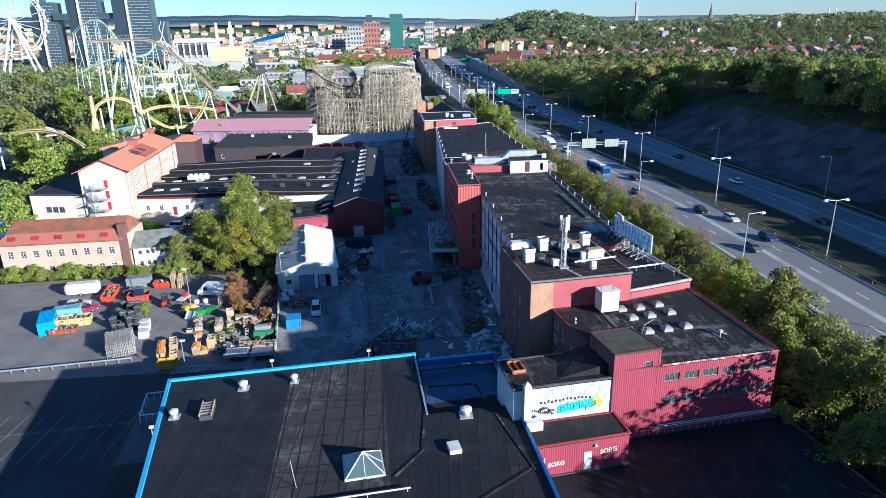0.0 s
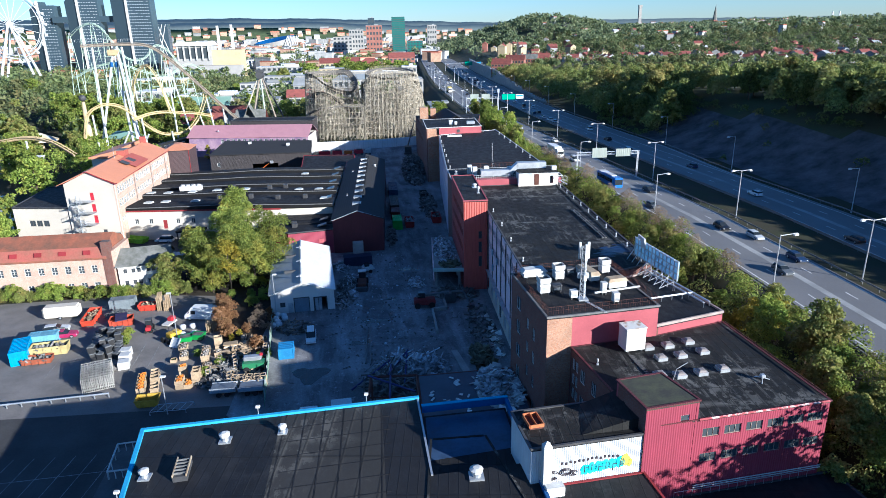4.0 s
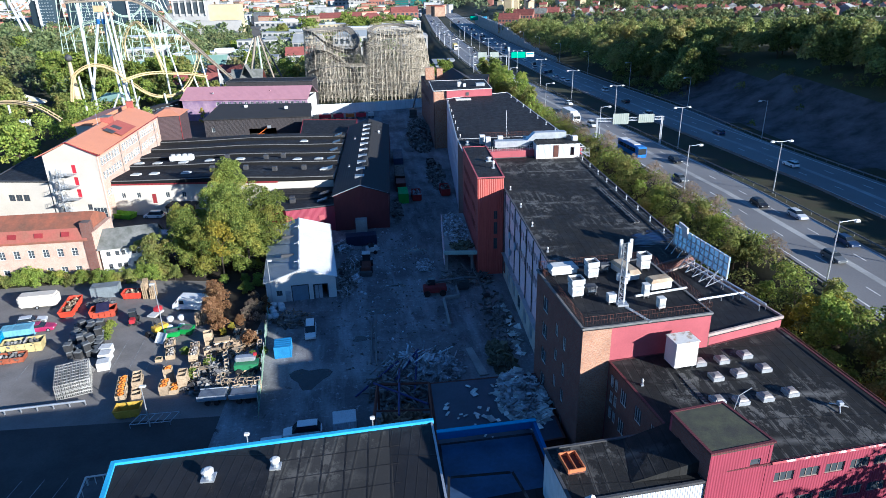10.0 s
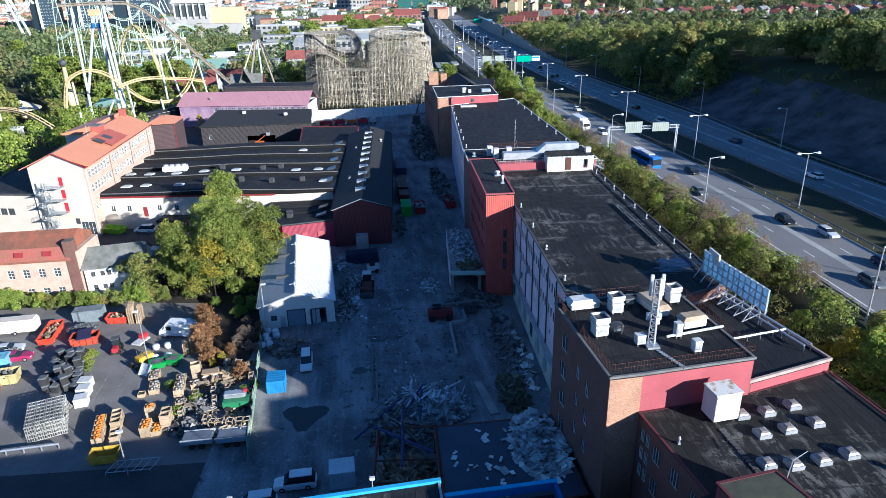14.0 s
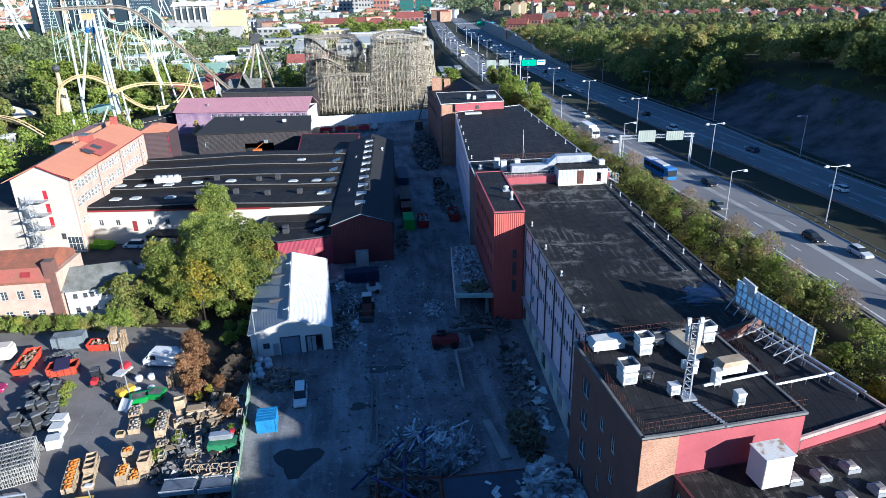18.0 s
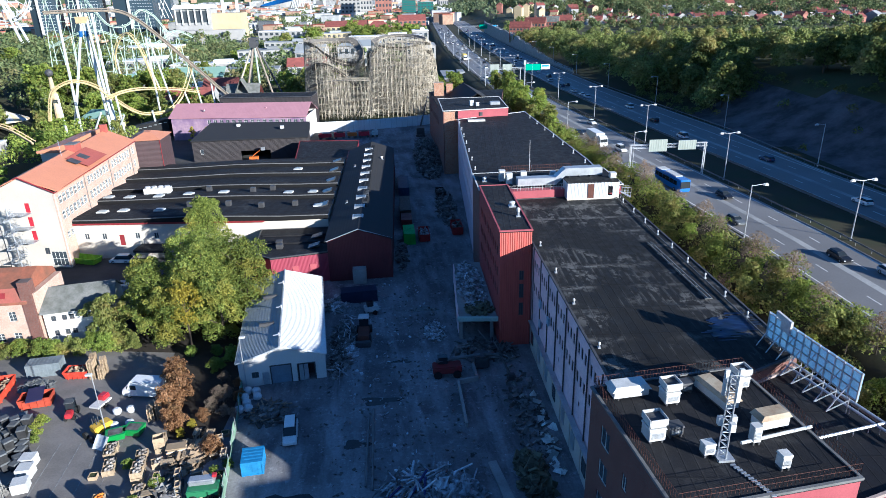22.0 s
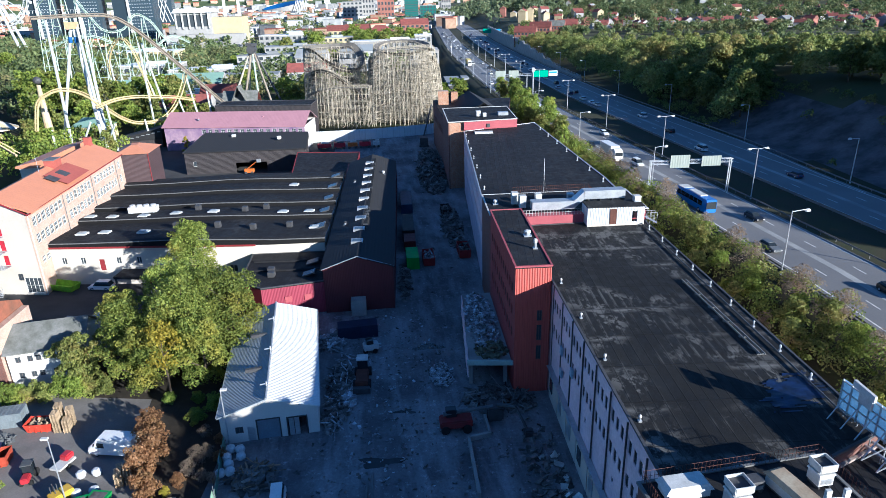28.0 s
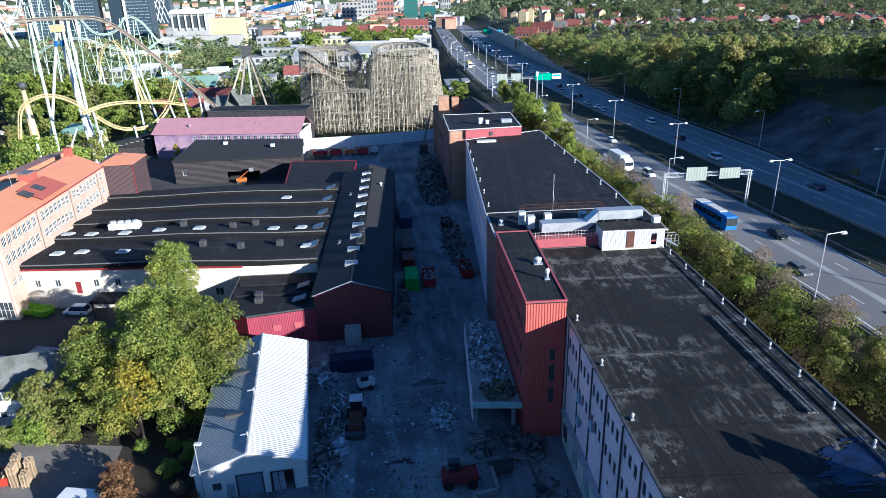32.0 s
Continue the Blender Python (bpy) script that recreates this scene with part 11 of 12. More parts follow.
# church and chimney-like tower on the right
t = thing("church", (655, 1321, 0), "dark brick church with a slender spire", "church")
zc = ground_z(655, 1321)
box_part("nave", (655, 1345, zc + 5), (16, 40, 16), M["render_brick"], t)
box_part("tower", (655, 1321, zc + 6), (8, 8, 26), M["render_brick"], t)
bm = bmesh.new()
add_beam(bm, (655, 1321, zc + 19), (655, 1321, 92), 4.6, 8, 0.1)
part("spire", bm, M["slate"], t)
t = thing("tower", (722, 1900, 40), "pale square lookout tower on the ridge", "tower")
box_part("shaft", (722, 1900, 70), (8, 8, 82), M["concrete"], t)
box_part("cap", (722, 1900, 108), (9.5, 9.5, 6), M["concrete"], t)
t = thing("pylon", (1690, 2450, 50), "far white cable pylon on the horizon", "pylon")
for dx in (-14, 14):
    box_part("leg", (1690 + dx, 2450, 70), (6, 6, 50), M["white_paint"], t, taper=0.6)

# houses on the hill
HL = ("brick house with a red tiled roof on the wooded hill", "white house with a red tiled roof on the hill", "yellow house with a red tiled roof on the hill")
spots = []
for k in range(40):
    a, q = radians(13.0 + k * 0.62 + R.uniform(-0.25, 0.25)), 720 + R.uniform(-50, 60)
    spots.append((q * math.sin(a), q * math.cos(a), R.choice((0, 1, 1, 1)), R.uniform(4.5, 6.5)))
for k in range(30):
    a, q = radians(R.uniform(11, 38)), R.uniform(780, 1000)
    spots.append((q * math.sin(a), q * math.cos(a), R.choice((0, 1, 1, 2)), R.uniform(6, 9)))
for k in range(16):
    spots.append((R.uniform(190, 800), R.uniform(980, 1250), R.choice((0, 1, 1, 2)), R.uniform(11, 15)))
for k in range(12):
    spots.append((R.uniform(130, 240), R.uniform(760, 1150), R.choice((0, 2, 1)), R.uniform(10, 15)))
for x, y, c, h in spots:
    block(x, y, R.uniform(7, 11), R.uniform(7, 10), h, (BR, WH, YE)[c], RR if R.random() < 0.85 else GR, HL[c], "gable", R.uniform(-35, 35), None, 2, 3, "house", False, "houses on the hill", None, 1)
for k in range(4):
    block(102 + k * 15.5, 596 + k * 17, 17, 10, R.uniform(11, 14), BR, RR if k % 3 != 2 else M["slate"], "brick apartment house with chimneys above the motorway", "gable", -22 + k, ground_z(115, 600) - 2, 4, 6, "apartment_house", True, "apartment row", 4.5, 3)
for k in range(11):
    a, q = radians(13.5 + k * 2.2 + R.uniform(-0.3, 0.3)), 672 + R.uniform(-22, 22)
    c = R.choice((0, 0, 1))
    block(q * math.sin(a), q * math.cos(a), R.uniform(7, 12), 8, R.uniform(3.4, 4.6), (BR, WH)[c], RR if R.random() < 0.8 else GR, ("terraced brick row with a red tiled roof", "white terraced houses with a red tiled roof")[c], "gable", R.uniform(-25, 25) - math.degrees(a) + R.choice((0, 0, 90)), None, 2, 4, "terrace", k < 6, "terraced rows", 3.0, 2)

# far city, too many blocks to count
def city(name, places, material, roof_mat, label):
    bm = bmesh.new()
    for x, y, w, d, h in places:
        z = ground_z(x, y)
        m = Matrix.Translation((x, y, z)) @ Matrix.Rotation(R.uniform(-0.6, 0.6), 4, "Z")
        add_box(bm, (0, 0, h / 2 - 1), (w, d, h + 2), m)
        add_box(bm, (0, 0, h + 0.5), (w * 1.02, d * 1.02, 1.0), m, 1)
    tagged(part(name, bm, [material, roof_mat]), label, "city", kind="stuff")


def scatter(n, x0, x1, y0, y1, h0, h1):
    return [(R.uniform(x0, x1), R.uniform(y0, y1), R.uniform(9, 34), R.uniform(9, 18), R.uniform(h0, h1)) for k in range(n)]


M["city_white"] = mat("far white facades", (0.5, 0.5, 0.49), (0.34, 0.34, 0.34), 0.85, s1=0.12, s2=0.4, island=0.35)
M["city_warm"] = mat("far warm facades", (0.5, 0.36, 0.25), (0.36, 0.22, 0.15), 0.85, s1=0.12, s2=0.4, island=0.4)
M["city_roof"] = mat("far red roofs", (0.4, 0.13, 0.08), (0.28, 0.1, 0.07), 0.85, s1=0.2, s2=0.5, island=0.4)
city("far_white_blocks", scatter(420, -900, 90, 1000, 2600, 8, 20) + scatter(420, -1500, 160, 2400, 3600, 12, 32), M["city_white"], M["roof_grey"], "many far white and grey city blocks")
city("far_brick_blocks", scatter(380, -800, 80, 960, 2600, 8, 18) + scatter(260, -1400, 160, 2300, 3600, 10, 24), M["city_warm"], M["city_roof"], "many far brick city blocks with red roofs")
city("far_hill_houses", [(x, y, w * 0.5, d * 0.7, h * 0.8) for x, y, w, d, h in scatter(260, 300, 1500, 950, 2200, 12, 19) + scatter(160, 700, 2200, 1900, 2600, 16, 28)], M["city_white"], M["city_roof"], "far houses scattered among wooded hills")

# ---------------------------------------------------------------- trees
rng = np.random.default_rng(11)


def leaf_cloud(name, blobs, n, size, material, flat=0.75, gap=0.0):
    """Many small folded leaf tufts on the shells of the given blobs (x, y, z, r)."""
    b = np.array(blobs, float)
    w = b[:, 3] ** 2
    pick = rng.choice(len(b), n, p=w / w.sum())
    d = rng.normal(size=(n, 3))
    d /= np.linalg.norm(d, axis=1)[:, None]
    d[:, 2] = np.where(d[:, 2] < -0.35, -d[:, 2], d[:, 2])
    rad = b[pick, 3] * (0.72 + 0.36 * rng.random(n) ** 0.6)
    c = b[pick, :3] + d * rad[:, None] * np.array([1, 1, flat])
    s = size * (0.6 + 0.8 * rng.random(n))
    nrm = d + rng.normal(size=(n, 3)) * 0.75
    nrm /= np.linalg.norm(nrm, axis=1)[:, None]
    t = np.cross(nrm, rng.normal(size=(n, 3)))
    t /= np.linalg.norm(t, axis=1)[:, None] + 1e-9
    u = np.cross(nrm, t)
    s = s[:, None]
    q = np.stack([c - t * s * 0.5, c + u * s * 0.34 + nrm * s * 0.12, c + t * s * 0.55, c - u * s * 0.36 + nrm * s * 0.1], 1)
    me = bpy.data.meshes.new(name)
    v = q.reshape(-1, 3)
    me.vertices.add(len(v))
    me.vertices.foreach_set("co", v.ravel())
    me.loops.add(len(v))
    me.loops.foreach_set("vertex_index", np.arange(len(v), dtype=np.int32))
    me.polygons.add(n)
    me.polygons.foreach_set("loop_start", np.arange(0, 4 * n, 4, dtype=np.int32))
    me.update(calc_edges=True)
    me.materials.append(material)
    return me


def crown_blobs(h, w, k, seed, lo=0.3, round_=1.0):
    r = random.Random(seed)
    out = []
    for i in range(k):
        z = lo + (0.95 - lo) * (i + 0.5) / k
        spread = w * 0.5 * math.sin(math.pi * min(0.97, 0.16 + 0.8 * (z - lo) / (1 - lo))) ** round_
        a = i * 2.4 + r.uniform(-0.5, 0.5)
        rr = spread * r.uniform(0.25, 0.75)
        q = w * r.uniform(0.13, 0.22)
        c = (math.cos(a) * rr, math.sin(a) * rr, z * h)
        out.append((*c, q))
        # smaller sprays round each bough
        for s in range(4):
            b, e = r.uniform(0, 6.28), r.uniform(-0.3, 1.2)
            k2 = q * r.uniform(0.85, 1.15)
            out.append((c[0] + k2 * math.cos(b) * math.cos(e), c[1] + k2 * math.sin(b) * math.cos(e), c[2] + k2 * math.sin(e), q * r.uniform(0.3, 0.55)))
    return out


def trunk_mesh(name, h, r, blobs, seed, material):
    bm = bmesh.new()
    rr = random.Random(seed)
    add_beam(bm, (0, 0, -0.5), (0.1, 0.05, h * 0.35), r, 8, r * 0.7)
    add_beam(bm, (0.1, 0.05, h * 0.35), (0, 0.1, h * 0.85), r * 0.7, 6, r * 0.15)
    for x, y, z, q in blobs[::7]:
        add_beam(bm, (0.05, 0.05, max(h * 0.2, z - 0.25 * h)), (x, y, z), r * 0.35, 5, r * 0.08)
    return mesh_of(name, bm, material)


M["bark"] = mat("tree bark", (0.09, 0.07, 0.05), (0.06, 0.048, 0.035), 0.95, s1=1.0, s2=8, bump=0.5)
M["leaf_green"] = leafy("green leaves", (0.1, 0.15, 0.026), (0.31, 0.38, 0.065), (0.36, 0.33, 0.06))
M["leaf_olive"] = leafy("olive leaves", (0.1, 0.13, 0.03), (0.28, 0.3, 0.075), (0.33, 0.25, 0.085))
M["leaf_dark"] = leafy("dark wood leaves", (0.075, 0.105, 0.03), (0.25, 0.275, 0.075), (0.32, 0.25, 0.09), 0.06)
M["leaf_brown"] = leafy("autumn brown leaves", (0.17, 0.085, 0.04), (0.36, 0.21, 0.1), (0.27, 0.17, 0.07))
M["leaf_yellow"] = leafy("yellow autumn leaves", (0.3, 0.24, 0.02), (0.5, 0.42, 0.05), (0.2, 0.22, 0.03))
# Some distance haze is put into this leaf colour, shifted towards blue.
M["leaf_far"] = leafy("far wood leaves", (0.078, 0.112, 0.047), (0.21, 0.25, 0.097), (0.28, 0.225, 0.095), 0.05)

# Distance haze is put into this paler, bluer leaf colour.
M["leaf_haze"] = leafy("hazy distant wood leaves", (0.1, 0.14, 0.068), (0.21, 0.255, 0.13), (0.26, 0.22, 0.12))
M["leaf_bare"] = leafy("dry grey-brown twigs", (0.16, 0.125, 0.09), (0.33, 0.27, 0.2), (0.3, 0.2, 0.12))
M["leaf_big"] = leafy("mid-green turning leaves", (0.09, 0.13, 0.024), (0.29, 0.33, 0.062), (0.44, 0.38, 0.065), 0.22)
PROTO = {}


def proto(key, h, w, k, n, size, material, lo=0.3, r=0.22, seed=0, round_=1.0):
    bl = crown_blobs(h, w, k, seed, lo, round_)
    PROTO[key] = (leaf_cloud("crown", bl, n, size, material), trunk_mesh("trunk", h, r, bl, seed, M["bark"]))


proto("mid_a", 10, 8, 14, 5400, 0.38, M["leaf_green"], 0.25, seed=1)
proto("mid_b", 9, 8.5, 13, 5400, 0.38, M["leaf_olive"], 0.2, seed=2)
proto("mid_c", 11, 7, 14, 5400, 0.36, M["leaf_olive"], 0.15, seed=3)
proto("slim", 11, 4.0, 12, 1500, 0.55, M["leaf_green"], 0.1, 0.15, seed=4, round_=0.6)
proto("shrub_a", 4.2, 5.6, 9, 3800, 0.29, M["leaf_green"], 0.12, 0.08, seed=5)
proto("shrub_b", 3.6, 5.2, 9, 3600, 0.29, M["leaf_olive"], 0.12, 0.08, seed=6)
proto("shrub_y", 4.5, 6.0, 10, 3600, 0.3, M["leaf_yellow"], 0.12, 0.08, seed=7)
proto("wood_a", 13, 11, 15, 3000, 0.76, M["leaf_dark"], 0.2, 0.3, seed=8)
proto("wood_b", 12, 12, 15, 3000, 0.78, M["leaf_dark"], 0.15, 0.3, seed=9)
proto("wood_c", 14, 10, 15, 3000, 0.74, M["leaf_olive"], 0.2, 0.3, seed=10)
proto("park_a", 13, 11, 15, 3000, 0.7, M["leaf_green"], 0.15, 0.3, seed=12)
proto("park_b", 11, 11, 14, 3000, 0.7, M["leaf_olive"], 0.12, 0.3, seed=13)
proto("brown", 4.4, 4.8, 11, 2600, 0.26, M["leaf_brown"], 0.08, 0.1, seed=14)
proto("bare", 5.0, 5.5, 12, 2600, 0.16, M["leaf_bare"], 0.2, 0.09, seed=18)
proto("cypress", 6.5, 3.4, 9, 900, 0.4, M["leaf_yellow"], 0.05, 0.1, seed=15, round_=0.5)

LABELS = {
    "mid": ("leafy young tree on the road embankment", "tree", "embankment trees"),
    "slim": ("slim upright tree on the embankment", "tree", "embankment trees"),
    "shrub": ("dense shrub on the embankment", "shrub", "embankment shrubs"),
    "wood": ("broad dark-leaved tree on the wooded hill", "tree", "wooded hill"),
    "park": ("full leafy tree in the park", "tree", "park trees"),
    "brown": ("bush with withered brown leaves", "bush", "brown bushes"),
    "bare": ("nearly bare grey-brown bush on the embankment", "bush", "bare bushes"),
    "cypress": ("small conical yellow-green tree", "tree", ""),
}


def plant(key, x, y, s=1.0, z=None, rz=None, label=""):
    crown, trunk = PROTO[key]
    z = ground_z(x, y) if z is None else z
    lb, cat, grp = LABELS[key.split("_")[0]]
    t = new(cat)
    tagged(t, label or lb, cat, grp)
    t.matrix_basis = Matrix.Translation((x, y, z)) @ Matrix.Rotation(random.uniform(0, 6.28) if rz is None else rz, 4, "Z") @ Matrix.Scale(s, 4)
    for nm, me in (("trunk", trunk), ("crown", crown)):
        o = new(nm, me)
        o.parent = t
    return t


# the big tree beside the shed
bigs = []
for cx, cy, hh, ww, k, sd in ((-39.3, 170.0, 15.8, 10.5, 32, 21), (-27.4, 148.0, 14.2, 12.0, 28, 22), (-33.6, 144.5, 14.2, 12.5, 28, 23), (-42.0, 144.0, 12.4, 10.5, 18, 24), (-48.3, 142.0, 8.2, 8.0, 13, 25), (-38.5, 139.5, 9.5, 9.5, 14, 26), (-37.2, 153.0, 14.6, 11.5, 22, 23.5), (-44.5, 150.5, 11.0, 10.0, 16, 27), (-30.0, 141.0, 10.5, 9.0, 16, 28)):
    bl = crown_blobs(hh, ww, k, sd, 0.1, 0.8 if sd > 21 else 1.3)
    t = thing("tree", (cx, cy, 0), "large leafy tree turning yellow beside the white shed" if sd < 24 else "olive-leaved tree at the edge of the lot", "tree", "trees by the shed")
    crown = leaf_cloud("crown", bl, 21000 if sd < 24 else 11000, 0.29, M["leaf_big"] if sd != 25 else M["leaf_olive"])
    for nm, me in (("trunk", trunk_mesh("trunk", hh, 0.34, bl, sd, M["bark"])), ("crown", crown)):
        o = new(nm, me)
        o.parent = t
t = thing("tree", (-34.4, 137.9, 0), "yellowing tree in front of the larger trees", "tree", "trees by the shed")
bl = crown_blobs(12.0, 6.5, 11, 31, 0.45)
for nm, me in (("trunk", trunk_mesh("trunk", 9.5, 0.2, bl, 31, M["bark"])), ("crown", leaf_cloud("crown", bl, 1500, 0.36, M["leaf_yellow"]))):
    o = new(nm, me)
    o.parent = t

# embankment between the blocks and the road
r = random.Random(4)
for k in range(46):
    y = 58 + k * 5.4 + r.uniform(-2, 2)
    for off in (-30.0, -34.5, -38.5):
        x = road_x(y) + off + r.uniform(-2.0, 1.5)
        if x < 43.5 + (2.5 if y < 110 else 0):
            continue
        key = r.choice(("mid_a", "mid_b", "mid_c", "shrub_a", "shrub_b")) if y > 108 else r.choice(("shrub_a", "shrub_b", "mid_b"))
        plant("bare" if r.random() < 0.2 else key, x, y, r.uniform(0.5, 0.78) * (0.85 if y < 108 else 1.0))
for k in range(26):
    y = 70 + k * 9.0 + r.uniform(-3, 3)
    x = road_x(y) - 27.5 + r.uniform(-1, 0.6)
    plant(r.choice(("shrub_a", "shrub_b", "bare")), x, y, r.uniform(0.4, 0.7))
for x, y, s in ((54.5, 95.0, 1.0), (56.8, 93.0, 0.85), (52.4, 97.0, 0.85)):
    plant("shrub_y", x, y, s, label="shrub with bright yellow autumn leaves")
for k in range(16):
    y = 36 + k * 3.6
    plant(r.choice(("mid_b", "shrub_a", "mid_a")), 50.5 + r.uniform(0, 7), y, r.uniform(0.7, 1.0))
for x, y, s in ((46.0, 236.0, 1.0), (43.8, 215, 1.0)):
    plant("slim", x, y, s)
for k in range(10):
    plant(r.choice(("mid_a", "mid_b")), 44 + r.uniform(-1, 6) - 0.05 * k, 250 + k * 11 + r.uniform(-3, 3), r.uniform(0.8, 1.1))

# wooded hill beyond the road: the nearest trees one by one
for k in range(60):
    y = 30 + k * 5.2 + r.uniform(-2, 2)
    rx = r.uniform(36, 56) if not 118 < y < 268 else r.uniform(62, 76)
    plant(r.choice(("wood_a", "wood_b", "wood_c", "wood_b")), road_x(y) + rx, y, r.uniform(0.75, 1.1))
# park trees on the west
for x, y, s in ((-104, 183, 1.0), (-99, 172, 0.8), (-118, 230, 1.1), (-112, 262, 1.0), (-128, 250, 1.1), (-122, 285, 1.0), (-142, 262, 1.2), (-150, 282, 1.2), (-160, 300, 1.2), (-108, 300, 0.8), (-140, 310, 1.1), (-172, 330, 1.3), (-185, 350, 1.2), (-165, 360, 1.1), (-150, 345, 1.0), (-200, 300, 1.2), (-190, 270, 1.2), (-175, 235, 1.2), (-130, 210, 1.0), (-120, 172, 0.9)):
    plant(r.choice(("park_a", "park_b")), x, y, s)
for k in range(46):
    x, y = r.uniform(-320, -60), r.uniform(340, 760)
    if x > -130 and y < 420:
        continue
    plant(r.choice(("park_a", "park_b", "park_a")), x, y, r.uniform(0.7, 1.15))
for k in range(13):
    plant(r.choice(("park_a", "park_b")), -186 + k * 6.2 + r.uniform(-2, 2), r.uniform(386, 406), r.uniform(1.2, 1.65))
for k in range(15):
    plant(r.choice(("park_b", "park_a", "park_b")), -152 + k * 4.7 + r.uniform(-2, 2), r.uniform(344, 372), r.uniform(0.75, 1.1))
for k in range(34):
    plant(r.choice(("park_a", "park_b")), r.uniform(-105, 22), r.uniform(655, 840), r.uniform(1.1, 1.8))
rq = random.Random(31)
for k in range(9):
    x, y = rq.uniform(-27.6, -23.4), rq.uniform(112.5, 126.0)
    key = ("brown", "bare", "bare")[k % 3]
    plant(key, x, y + 5.0, rq.uniform(0.35, 0.55), label={"brown": "withered brown bush beside the lot fence", "bare": "nearly bare bush beside the lot fence"}.get(key, "dark overgrown shrub beside the lot fence"))
for x, y in ((-34.0, 110.2), (-31.0, 103.4), (-29.4, 106.6), (-23.2, 108.0), (-21.9, 109.2), (-48.6, 118.2), (-48.9, 120.0), (-48.0, 116.4)):
    plant("shrub_a", x, y, rq.uniform(0.24, 0.36), label="small green shrub among the lot's clutter")
for x, y in ((-29.5, 115.8), (-28.6, 117.6)):
    plant("shrub_y", x, y, 0.24, label="small yellow-leaved shrub at the edge of the lot")
for x, y in ((-79.5, 297.5), (-73.0, 297.0)):
    plant("cypress", x, y, 1.0)
for k in range(14):
    plant(r.choice(("park_a", "park_b")), r.uniform(-70, -22), r.uniform(396, 470), r.uniform(0.8, 1.1))
for k in range(16):
    plant(r.choice(("park_a", "mid_a")), r.uniform(18, 34), r.uniform(335, 480), r.uniform(0.45, 0.7))
for x, y, s in ((-33.4, 127.0, 0.9), (-31.9, 124.0, 1.0), (-32.4, 121.0, 0.95), (-31.0, 118.0, 0.65), (-34.3, 130.0, 0.75)):
    plant("brown", x, y, s)
for x, y, s in ((-24.3, 111.8, 0.62), (-25.2, 112.6, 0.45), (-30.6, 117.4, 0.75)):
    plant("brown", x, y, s, label="thin half-bare brown bush by the fence")
for k in range(22):
    plant(r.choice(("shrub_a", "shrub_b")), -85 + k * 1.95, 139.6 - 0.03 * k + r.uniform(-0.7, 0.7), r.uniform(0.55, 0.75), label="green shrub in a hedge along the lot")
for x, y in ((-29, 131), (-27.0, 134), (-26.0, 137), (-30, 136), (-34, 136)):
    plant("shrub_a", x, y, r.uniform(0.35, 0.6), label="green shrub along the lot fence")

# far woods, too many to count: low tufts in one mesh a region
def woods(name, places, h, w, n_leaf, size, material, label, capped=False):
    """Tufts in one mesh; capped woods have their tops clipped to one falling line, as wind does."""
    bl = []
    for x, y in places:
        z = ground_z(x, y)
        k = r.uniform(0.75, 1.25)
        if capped and math.hypot(x, y) < 700:
            k = max(0.3, min(k, (53 - 0.0485 * math.hypot(x, y) - z + r.uniform(-5.0, 2.0)) / (h + 2.0)))
        for q in range(3):
            bl.append((x + r.uniform(-1, 1) * w * 0.3, y + r.uniform(-1, 1) * w * 0.3, z + h * k * (0.42 + 0.2 * q), w * 0.42 * k * (1 - 0.16 * q)))
    me = leaf_cloud(name, bl, n_leaf * len(places), size, material, 0.9)
    return tagged(put(name, me), label, "woods", kind="stuff")


pl = []
for k in range(760):
    y = r.uniform(0, 700)
    rx = 34 + 80 * r.random()
    if (rx < 57 and 118 < y < 268) or (rx > 66 and y > 335):
        continue
    pl.append((road_x(y) + rx, y))
tall = [p for p in pl if 54 < p[0] - road_x(p[1]) < 78 and 165 < p[1] < 335]
pl = [p for p in pl if p not in tall]
# More tall trees, partly out of view, placed so their shade covers the road.
for k in range(230):
    y = r.uniform(70, 430)
    x = road_x(y) + r.uniform(58, 100)
    if (x - 70) * 0.67 + (y - 168) * 0.74 > 0:
        tall.append((x, y))
woods("slope_stand", tall, 21, 11, 800, 0.78, M["leaf_dark"], "tall dark slope trees, some unseen, added to shade the motorway", True)
woods("slope_woods", pl, 12, 10, 560, 0.78, M["leaf_dark"], "dense dark woods on the slope above the motorway", True)
pl = []
for k in range(1700):
    y = r.uniform(40, 1300)
    rx = r.uniform(100, 760)
    if 600 < math.hypot(road_x(y) + rx, y) < 740 and r.random() < 0.45:
        continue
    pl.append((road_x(y) + rx, y))
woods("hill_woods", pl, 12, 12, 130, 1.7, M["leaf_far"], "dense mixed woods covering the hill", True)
pl = []
for k in range(170):
    a, q = radians(r.uniform(12.5, 40)), r.uniform(600, 700)
    pl.append((q * math.sin(a), q * math.cos(a)))
woods("terrace_trees", pl, 6.0, 8, 130, 1.5, M["leaf_far"], "garden trees between the terraced houses")
pl = [(330 + r.gauss(0, 190), 1500 + r.gauss(0, 200)) for k in range(700)] + [(r.uniform(300, 1900), r.uniform(1000, 2400)) for k in range(1600)]
woods("far_woods", pl, 14, 22, 50, 4.2, M["leaf_haze"], "far wooded slopes beyond the motorway")
pl = [(r.uniform(-900, 30), r.uniform(520, 2600)) for k in range(1300)] + [(r.uniform(-900, -350), r.uniform(700, 1300)) for k in range(260)]
woods("city_woods", pl, 12, 16, 60, 3.0, M["leaf_far"], "clumps of trees among the city blocks")
pl = [(r.uniform(-700, -150), r.uniform(180, 720)) for k in range(420)]
pl = [(x, y) for x, y in pl if x < -0.42 * y - 30]
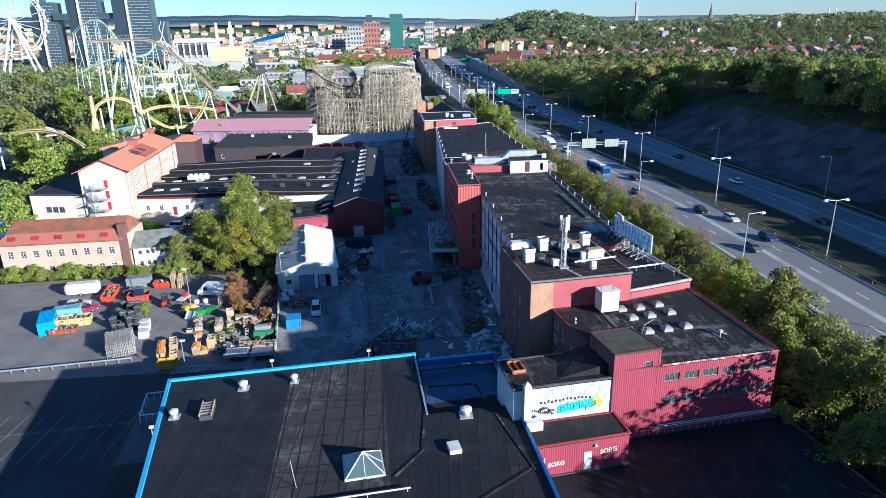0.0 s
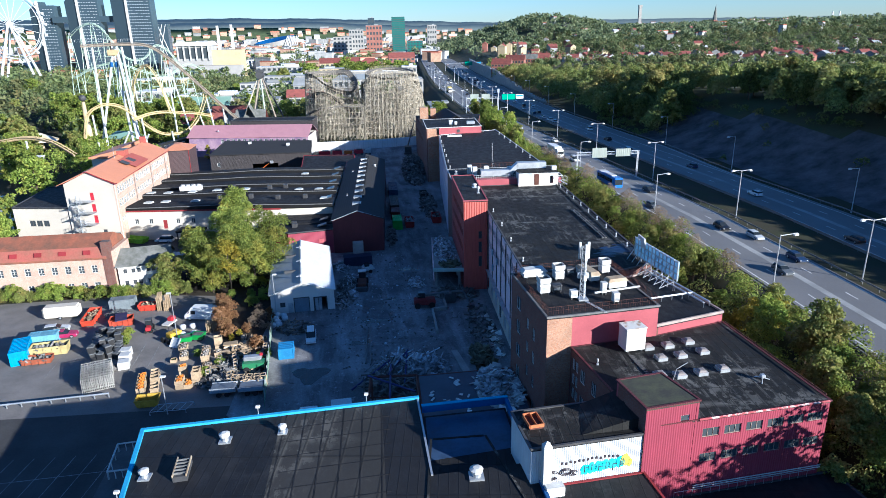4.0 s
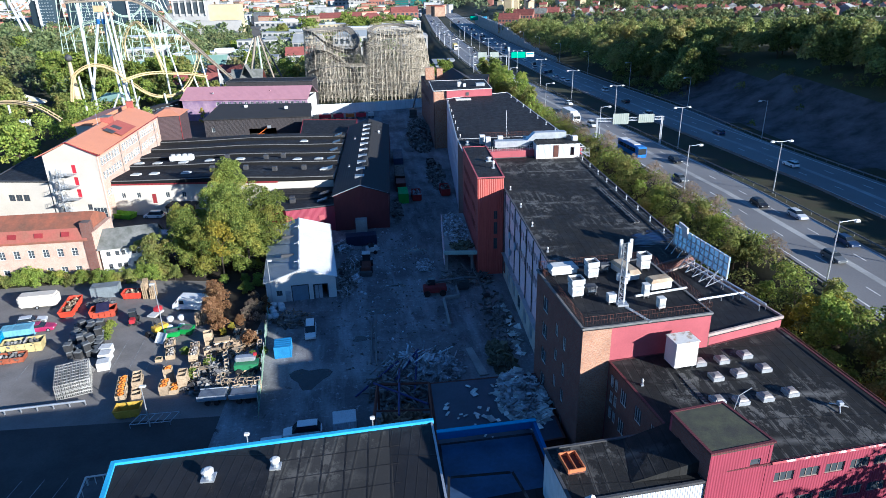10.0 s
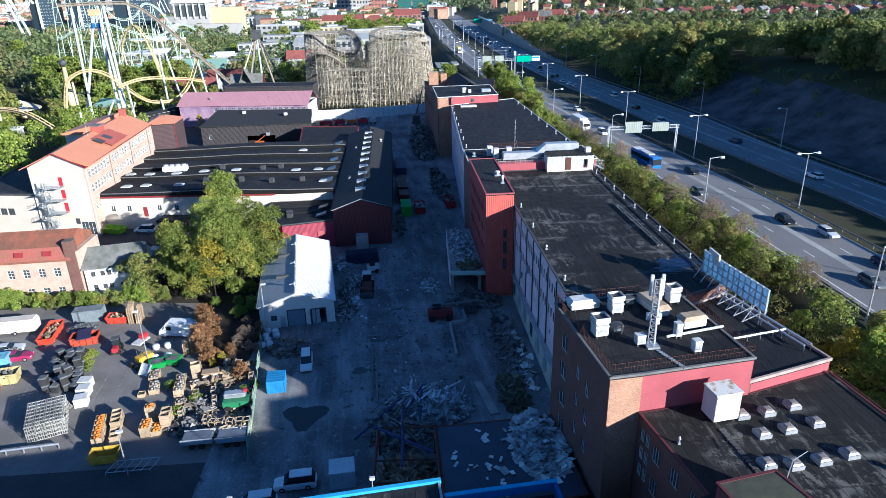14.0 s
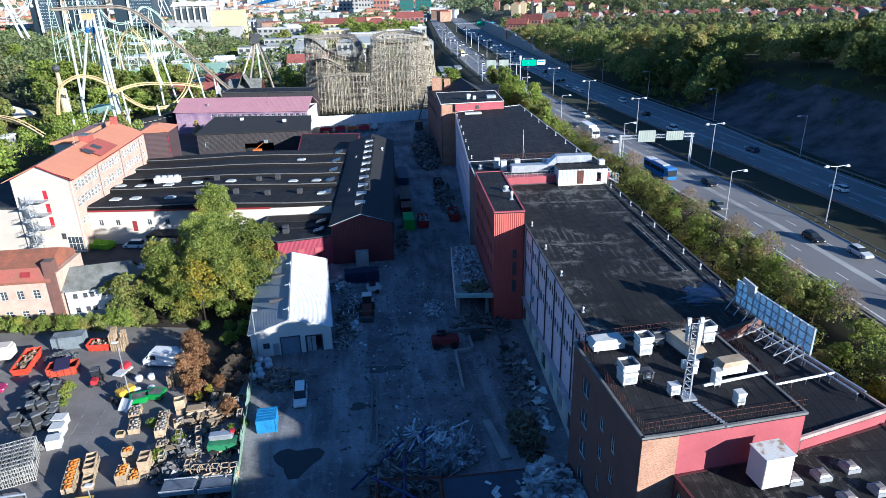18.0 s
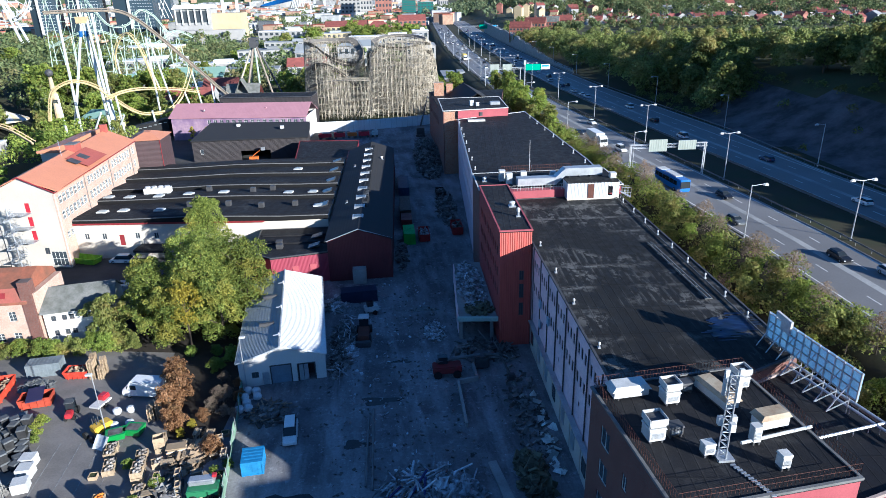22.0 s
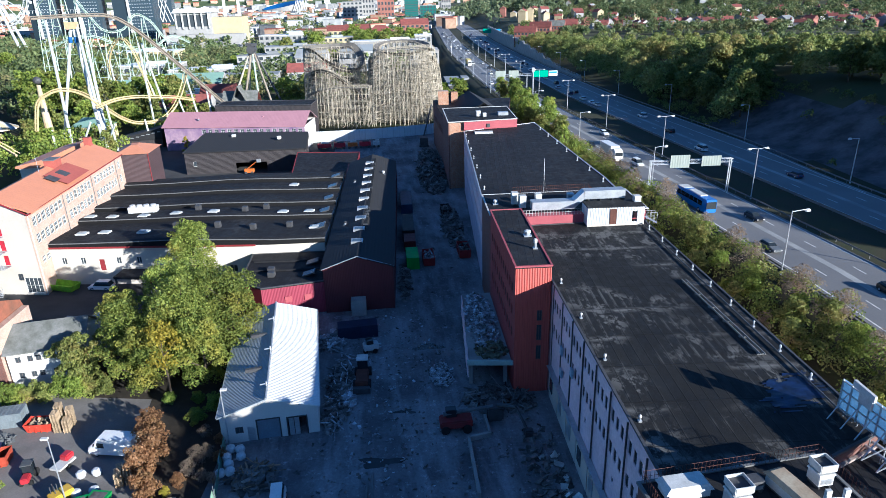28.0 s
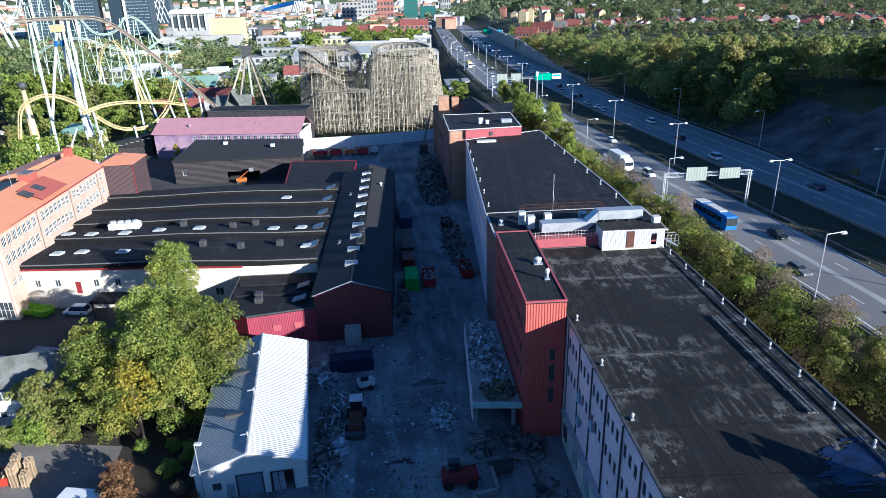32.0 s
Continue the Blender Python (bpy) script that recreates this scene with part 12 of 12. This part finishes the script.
woods("park_woods", pl, 13, 13, 110, 1.8, M["leaf_far"], "dense park trees on the slope")

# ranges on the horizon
# Haze is put into the range's pale colour and faint emission.
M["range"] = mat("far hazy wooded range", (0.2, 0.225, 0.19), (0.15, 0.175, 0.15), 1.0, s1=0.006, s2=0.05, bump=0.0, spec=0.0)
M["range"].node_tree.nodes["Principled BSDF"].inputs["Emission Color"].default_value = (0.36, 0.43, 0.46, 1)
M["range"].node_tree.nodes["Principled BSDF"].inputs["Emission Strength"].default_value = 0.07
M["near_range"] = mat("far wooded rise", (0.13, 0.165, 0.085), (0.085, 0.115, 0.06), 1.0, s1=0.012, s2=0.09, bump=0.0, spec=0.0)
rise = []
for rad, off, sd in ((4480.0, 0.0, 1.3), (4150.0, -0.28, 7.1), (3850.0, -0.75, 4.4)):
    bm = bmesh.new()
    prev = None
    for k in range(361):
        az = -60 + k / 3.0
        el = 1.24 - 0.5 * smooth(-8, 3, az) - 0.2 * smooth(3, 34, az) + off
        el += 0.16 * noise.noise((az * 0.16, sd, 0.0)) + 0.07 * noise.noise((az * 0.6, sd, 2.0)) + 0.035 * noise.noise((az * 4.0, sd, 5.0))
        top = 52 + rad * math.tan(radians(el))
        sa, ca = math.sin(radians(az)), math.cos(radians(az))
        if rad < 4000 and -34 < az < 30 and k % 2:
            for q in range(3):
                g = R.uniform(0.1, 1.0)
                d, z = (-420 + 270 * g / 0.62, top * g) if g < 0.62 else (-150 + 150 * (g - 0.62) / 0.38, top * g)
                rise.append((sa * (rad + d), ca * (rad + d), z, R.uniform(12, 46), R.uniform(9, 20), R.uniform(8, 17)))
        cur = [bm.verts.new((sa * (rad + d), ca * (rad + d), z)) for d, z in ((-420, -3), (-150, top * 0.62), (0, top), (40, -3))]
        if prev:
            for q in range(3):
                bm.faces.new((prev[q], cur[q], cur[q + 1], prev[q + 1])).smooth = True
        prev = cur
    bmesh.ops.recalc_face_normals(bm, faces=bm.faces[:])
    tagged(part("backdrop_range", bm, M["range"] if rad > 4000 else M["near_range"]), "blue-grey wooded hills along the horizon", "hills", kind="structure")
for c in (0, 1):
    bm = bmesh.new()
    for x, y, z, w, d, h in rise[c::2]:
        add_box(bm, (x, y, z + h / 2 - 3), (w, d, h + 6))
        add_box(bm, (x, y, z + h + 1.5), (w * 1.02, d * 1.02, 3.0), None, 1)
    tagged(part("far_rise_blocks", bm, [M[("city_white", "city_warm")[c]], M[("roof_grey", "city_roof")[c]]]), "many far city blocks on the rising ground", "city", kind="stuff")
pl = [(r.uniform(-360, -40), r.uniform(345, 760)) for k in range(620)]
woods("park_groves", [(x, y) for x, y in pl if x < -0.08 * y - 10 and not (y < 402 and -145 < x < -55)], 11, 11, 120, 1.5, M["leaf_far"], "leafy groves between the park halls")
pl = [(road_x(y) + rx, y) for rx, y in [(r.uniform(29, 60), r.uniform(90, 330)) for k in range(420)] if not (125 < y < 268 and rx < 56 and r.random() < 0.94)]
woods("slope_scrub", pl, 2.6, 3.4, 110, 0.5, M["leaf_dark"], "dark scrub and bramble on the rocky slope")

pl = []
for k in range(560):
    y = r.uniform(55, 330)
    off = r.uniform(-40.5, -26.0)
    if road_x(y) + off > 43.0 + (3.5 if y < 104 else 0):
        pl.append((road_x(y) + off, y))
woods("embankment_scrub", pl[::2], 3.4, 4.2, 260, 0.34, M["leaf_olive"], "tangled olive and brown scrub covering the embankment")
woods("embankment_thicket", pl[1::2], 4.2, 4.4, 260, 0.34, M["leaf_green"], "green thicket filling the embankment")
pl = [(r.uniform(-150, -50), r.uniform(322, 402)) for k in range(150)]
woods("ride_shrubs", [(x, y) for x, y in pl if not (-80 < x < -58 and 340 < y < 390)], 6, 6.5, 170, 0.8, M["leaf_green"], "low trees and shrubs under the coaster")
pl = [(r.uniform(-150, -92), r.uniform(262, 322)) for k in range(46)]
pl = [(x, y) for x, y in pl if x < -101 and not (x > -114 and y > 300)]
woods("canal_trees", pl, 7, 7, 240, 0.7, M["leaf_green"], "leafy trees along the canal below the coaster")
for k in range(14):
    y = 112 + k * 9.5 + r.uniform(-3, 3)
    plant("bare", road_x(y) - 26.5 + r.uniform(-2.5, 1.0), y, r.uniform(0.8, 1.25))
# Unseen woods added in the south to cast shade on the embankment.
pl = [(road_x(y) + rx, y) for rx, y in [(r.uniform(30, 120), r.uniform(-150, 6)) for k in range(260)]]
woods("south_woods", pl, 12, 12, 200, 1.5, M["leaf_dark"], "unseen added woods that cast shade from beyond the motorway")
# Trees added outside the view only to shade the lower embankment.
pl = [(road_x(y) + r.uniform(-31, -26), y) for y in [16 + k * 1.0 for k in range(34)]]
woods("embankment_stand", pl, 10, 7, 320, 0.7, M["leaf_green"], "unseen trees added to shade the embankment beside the tarmac")
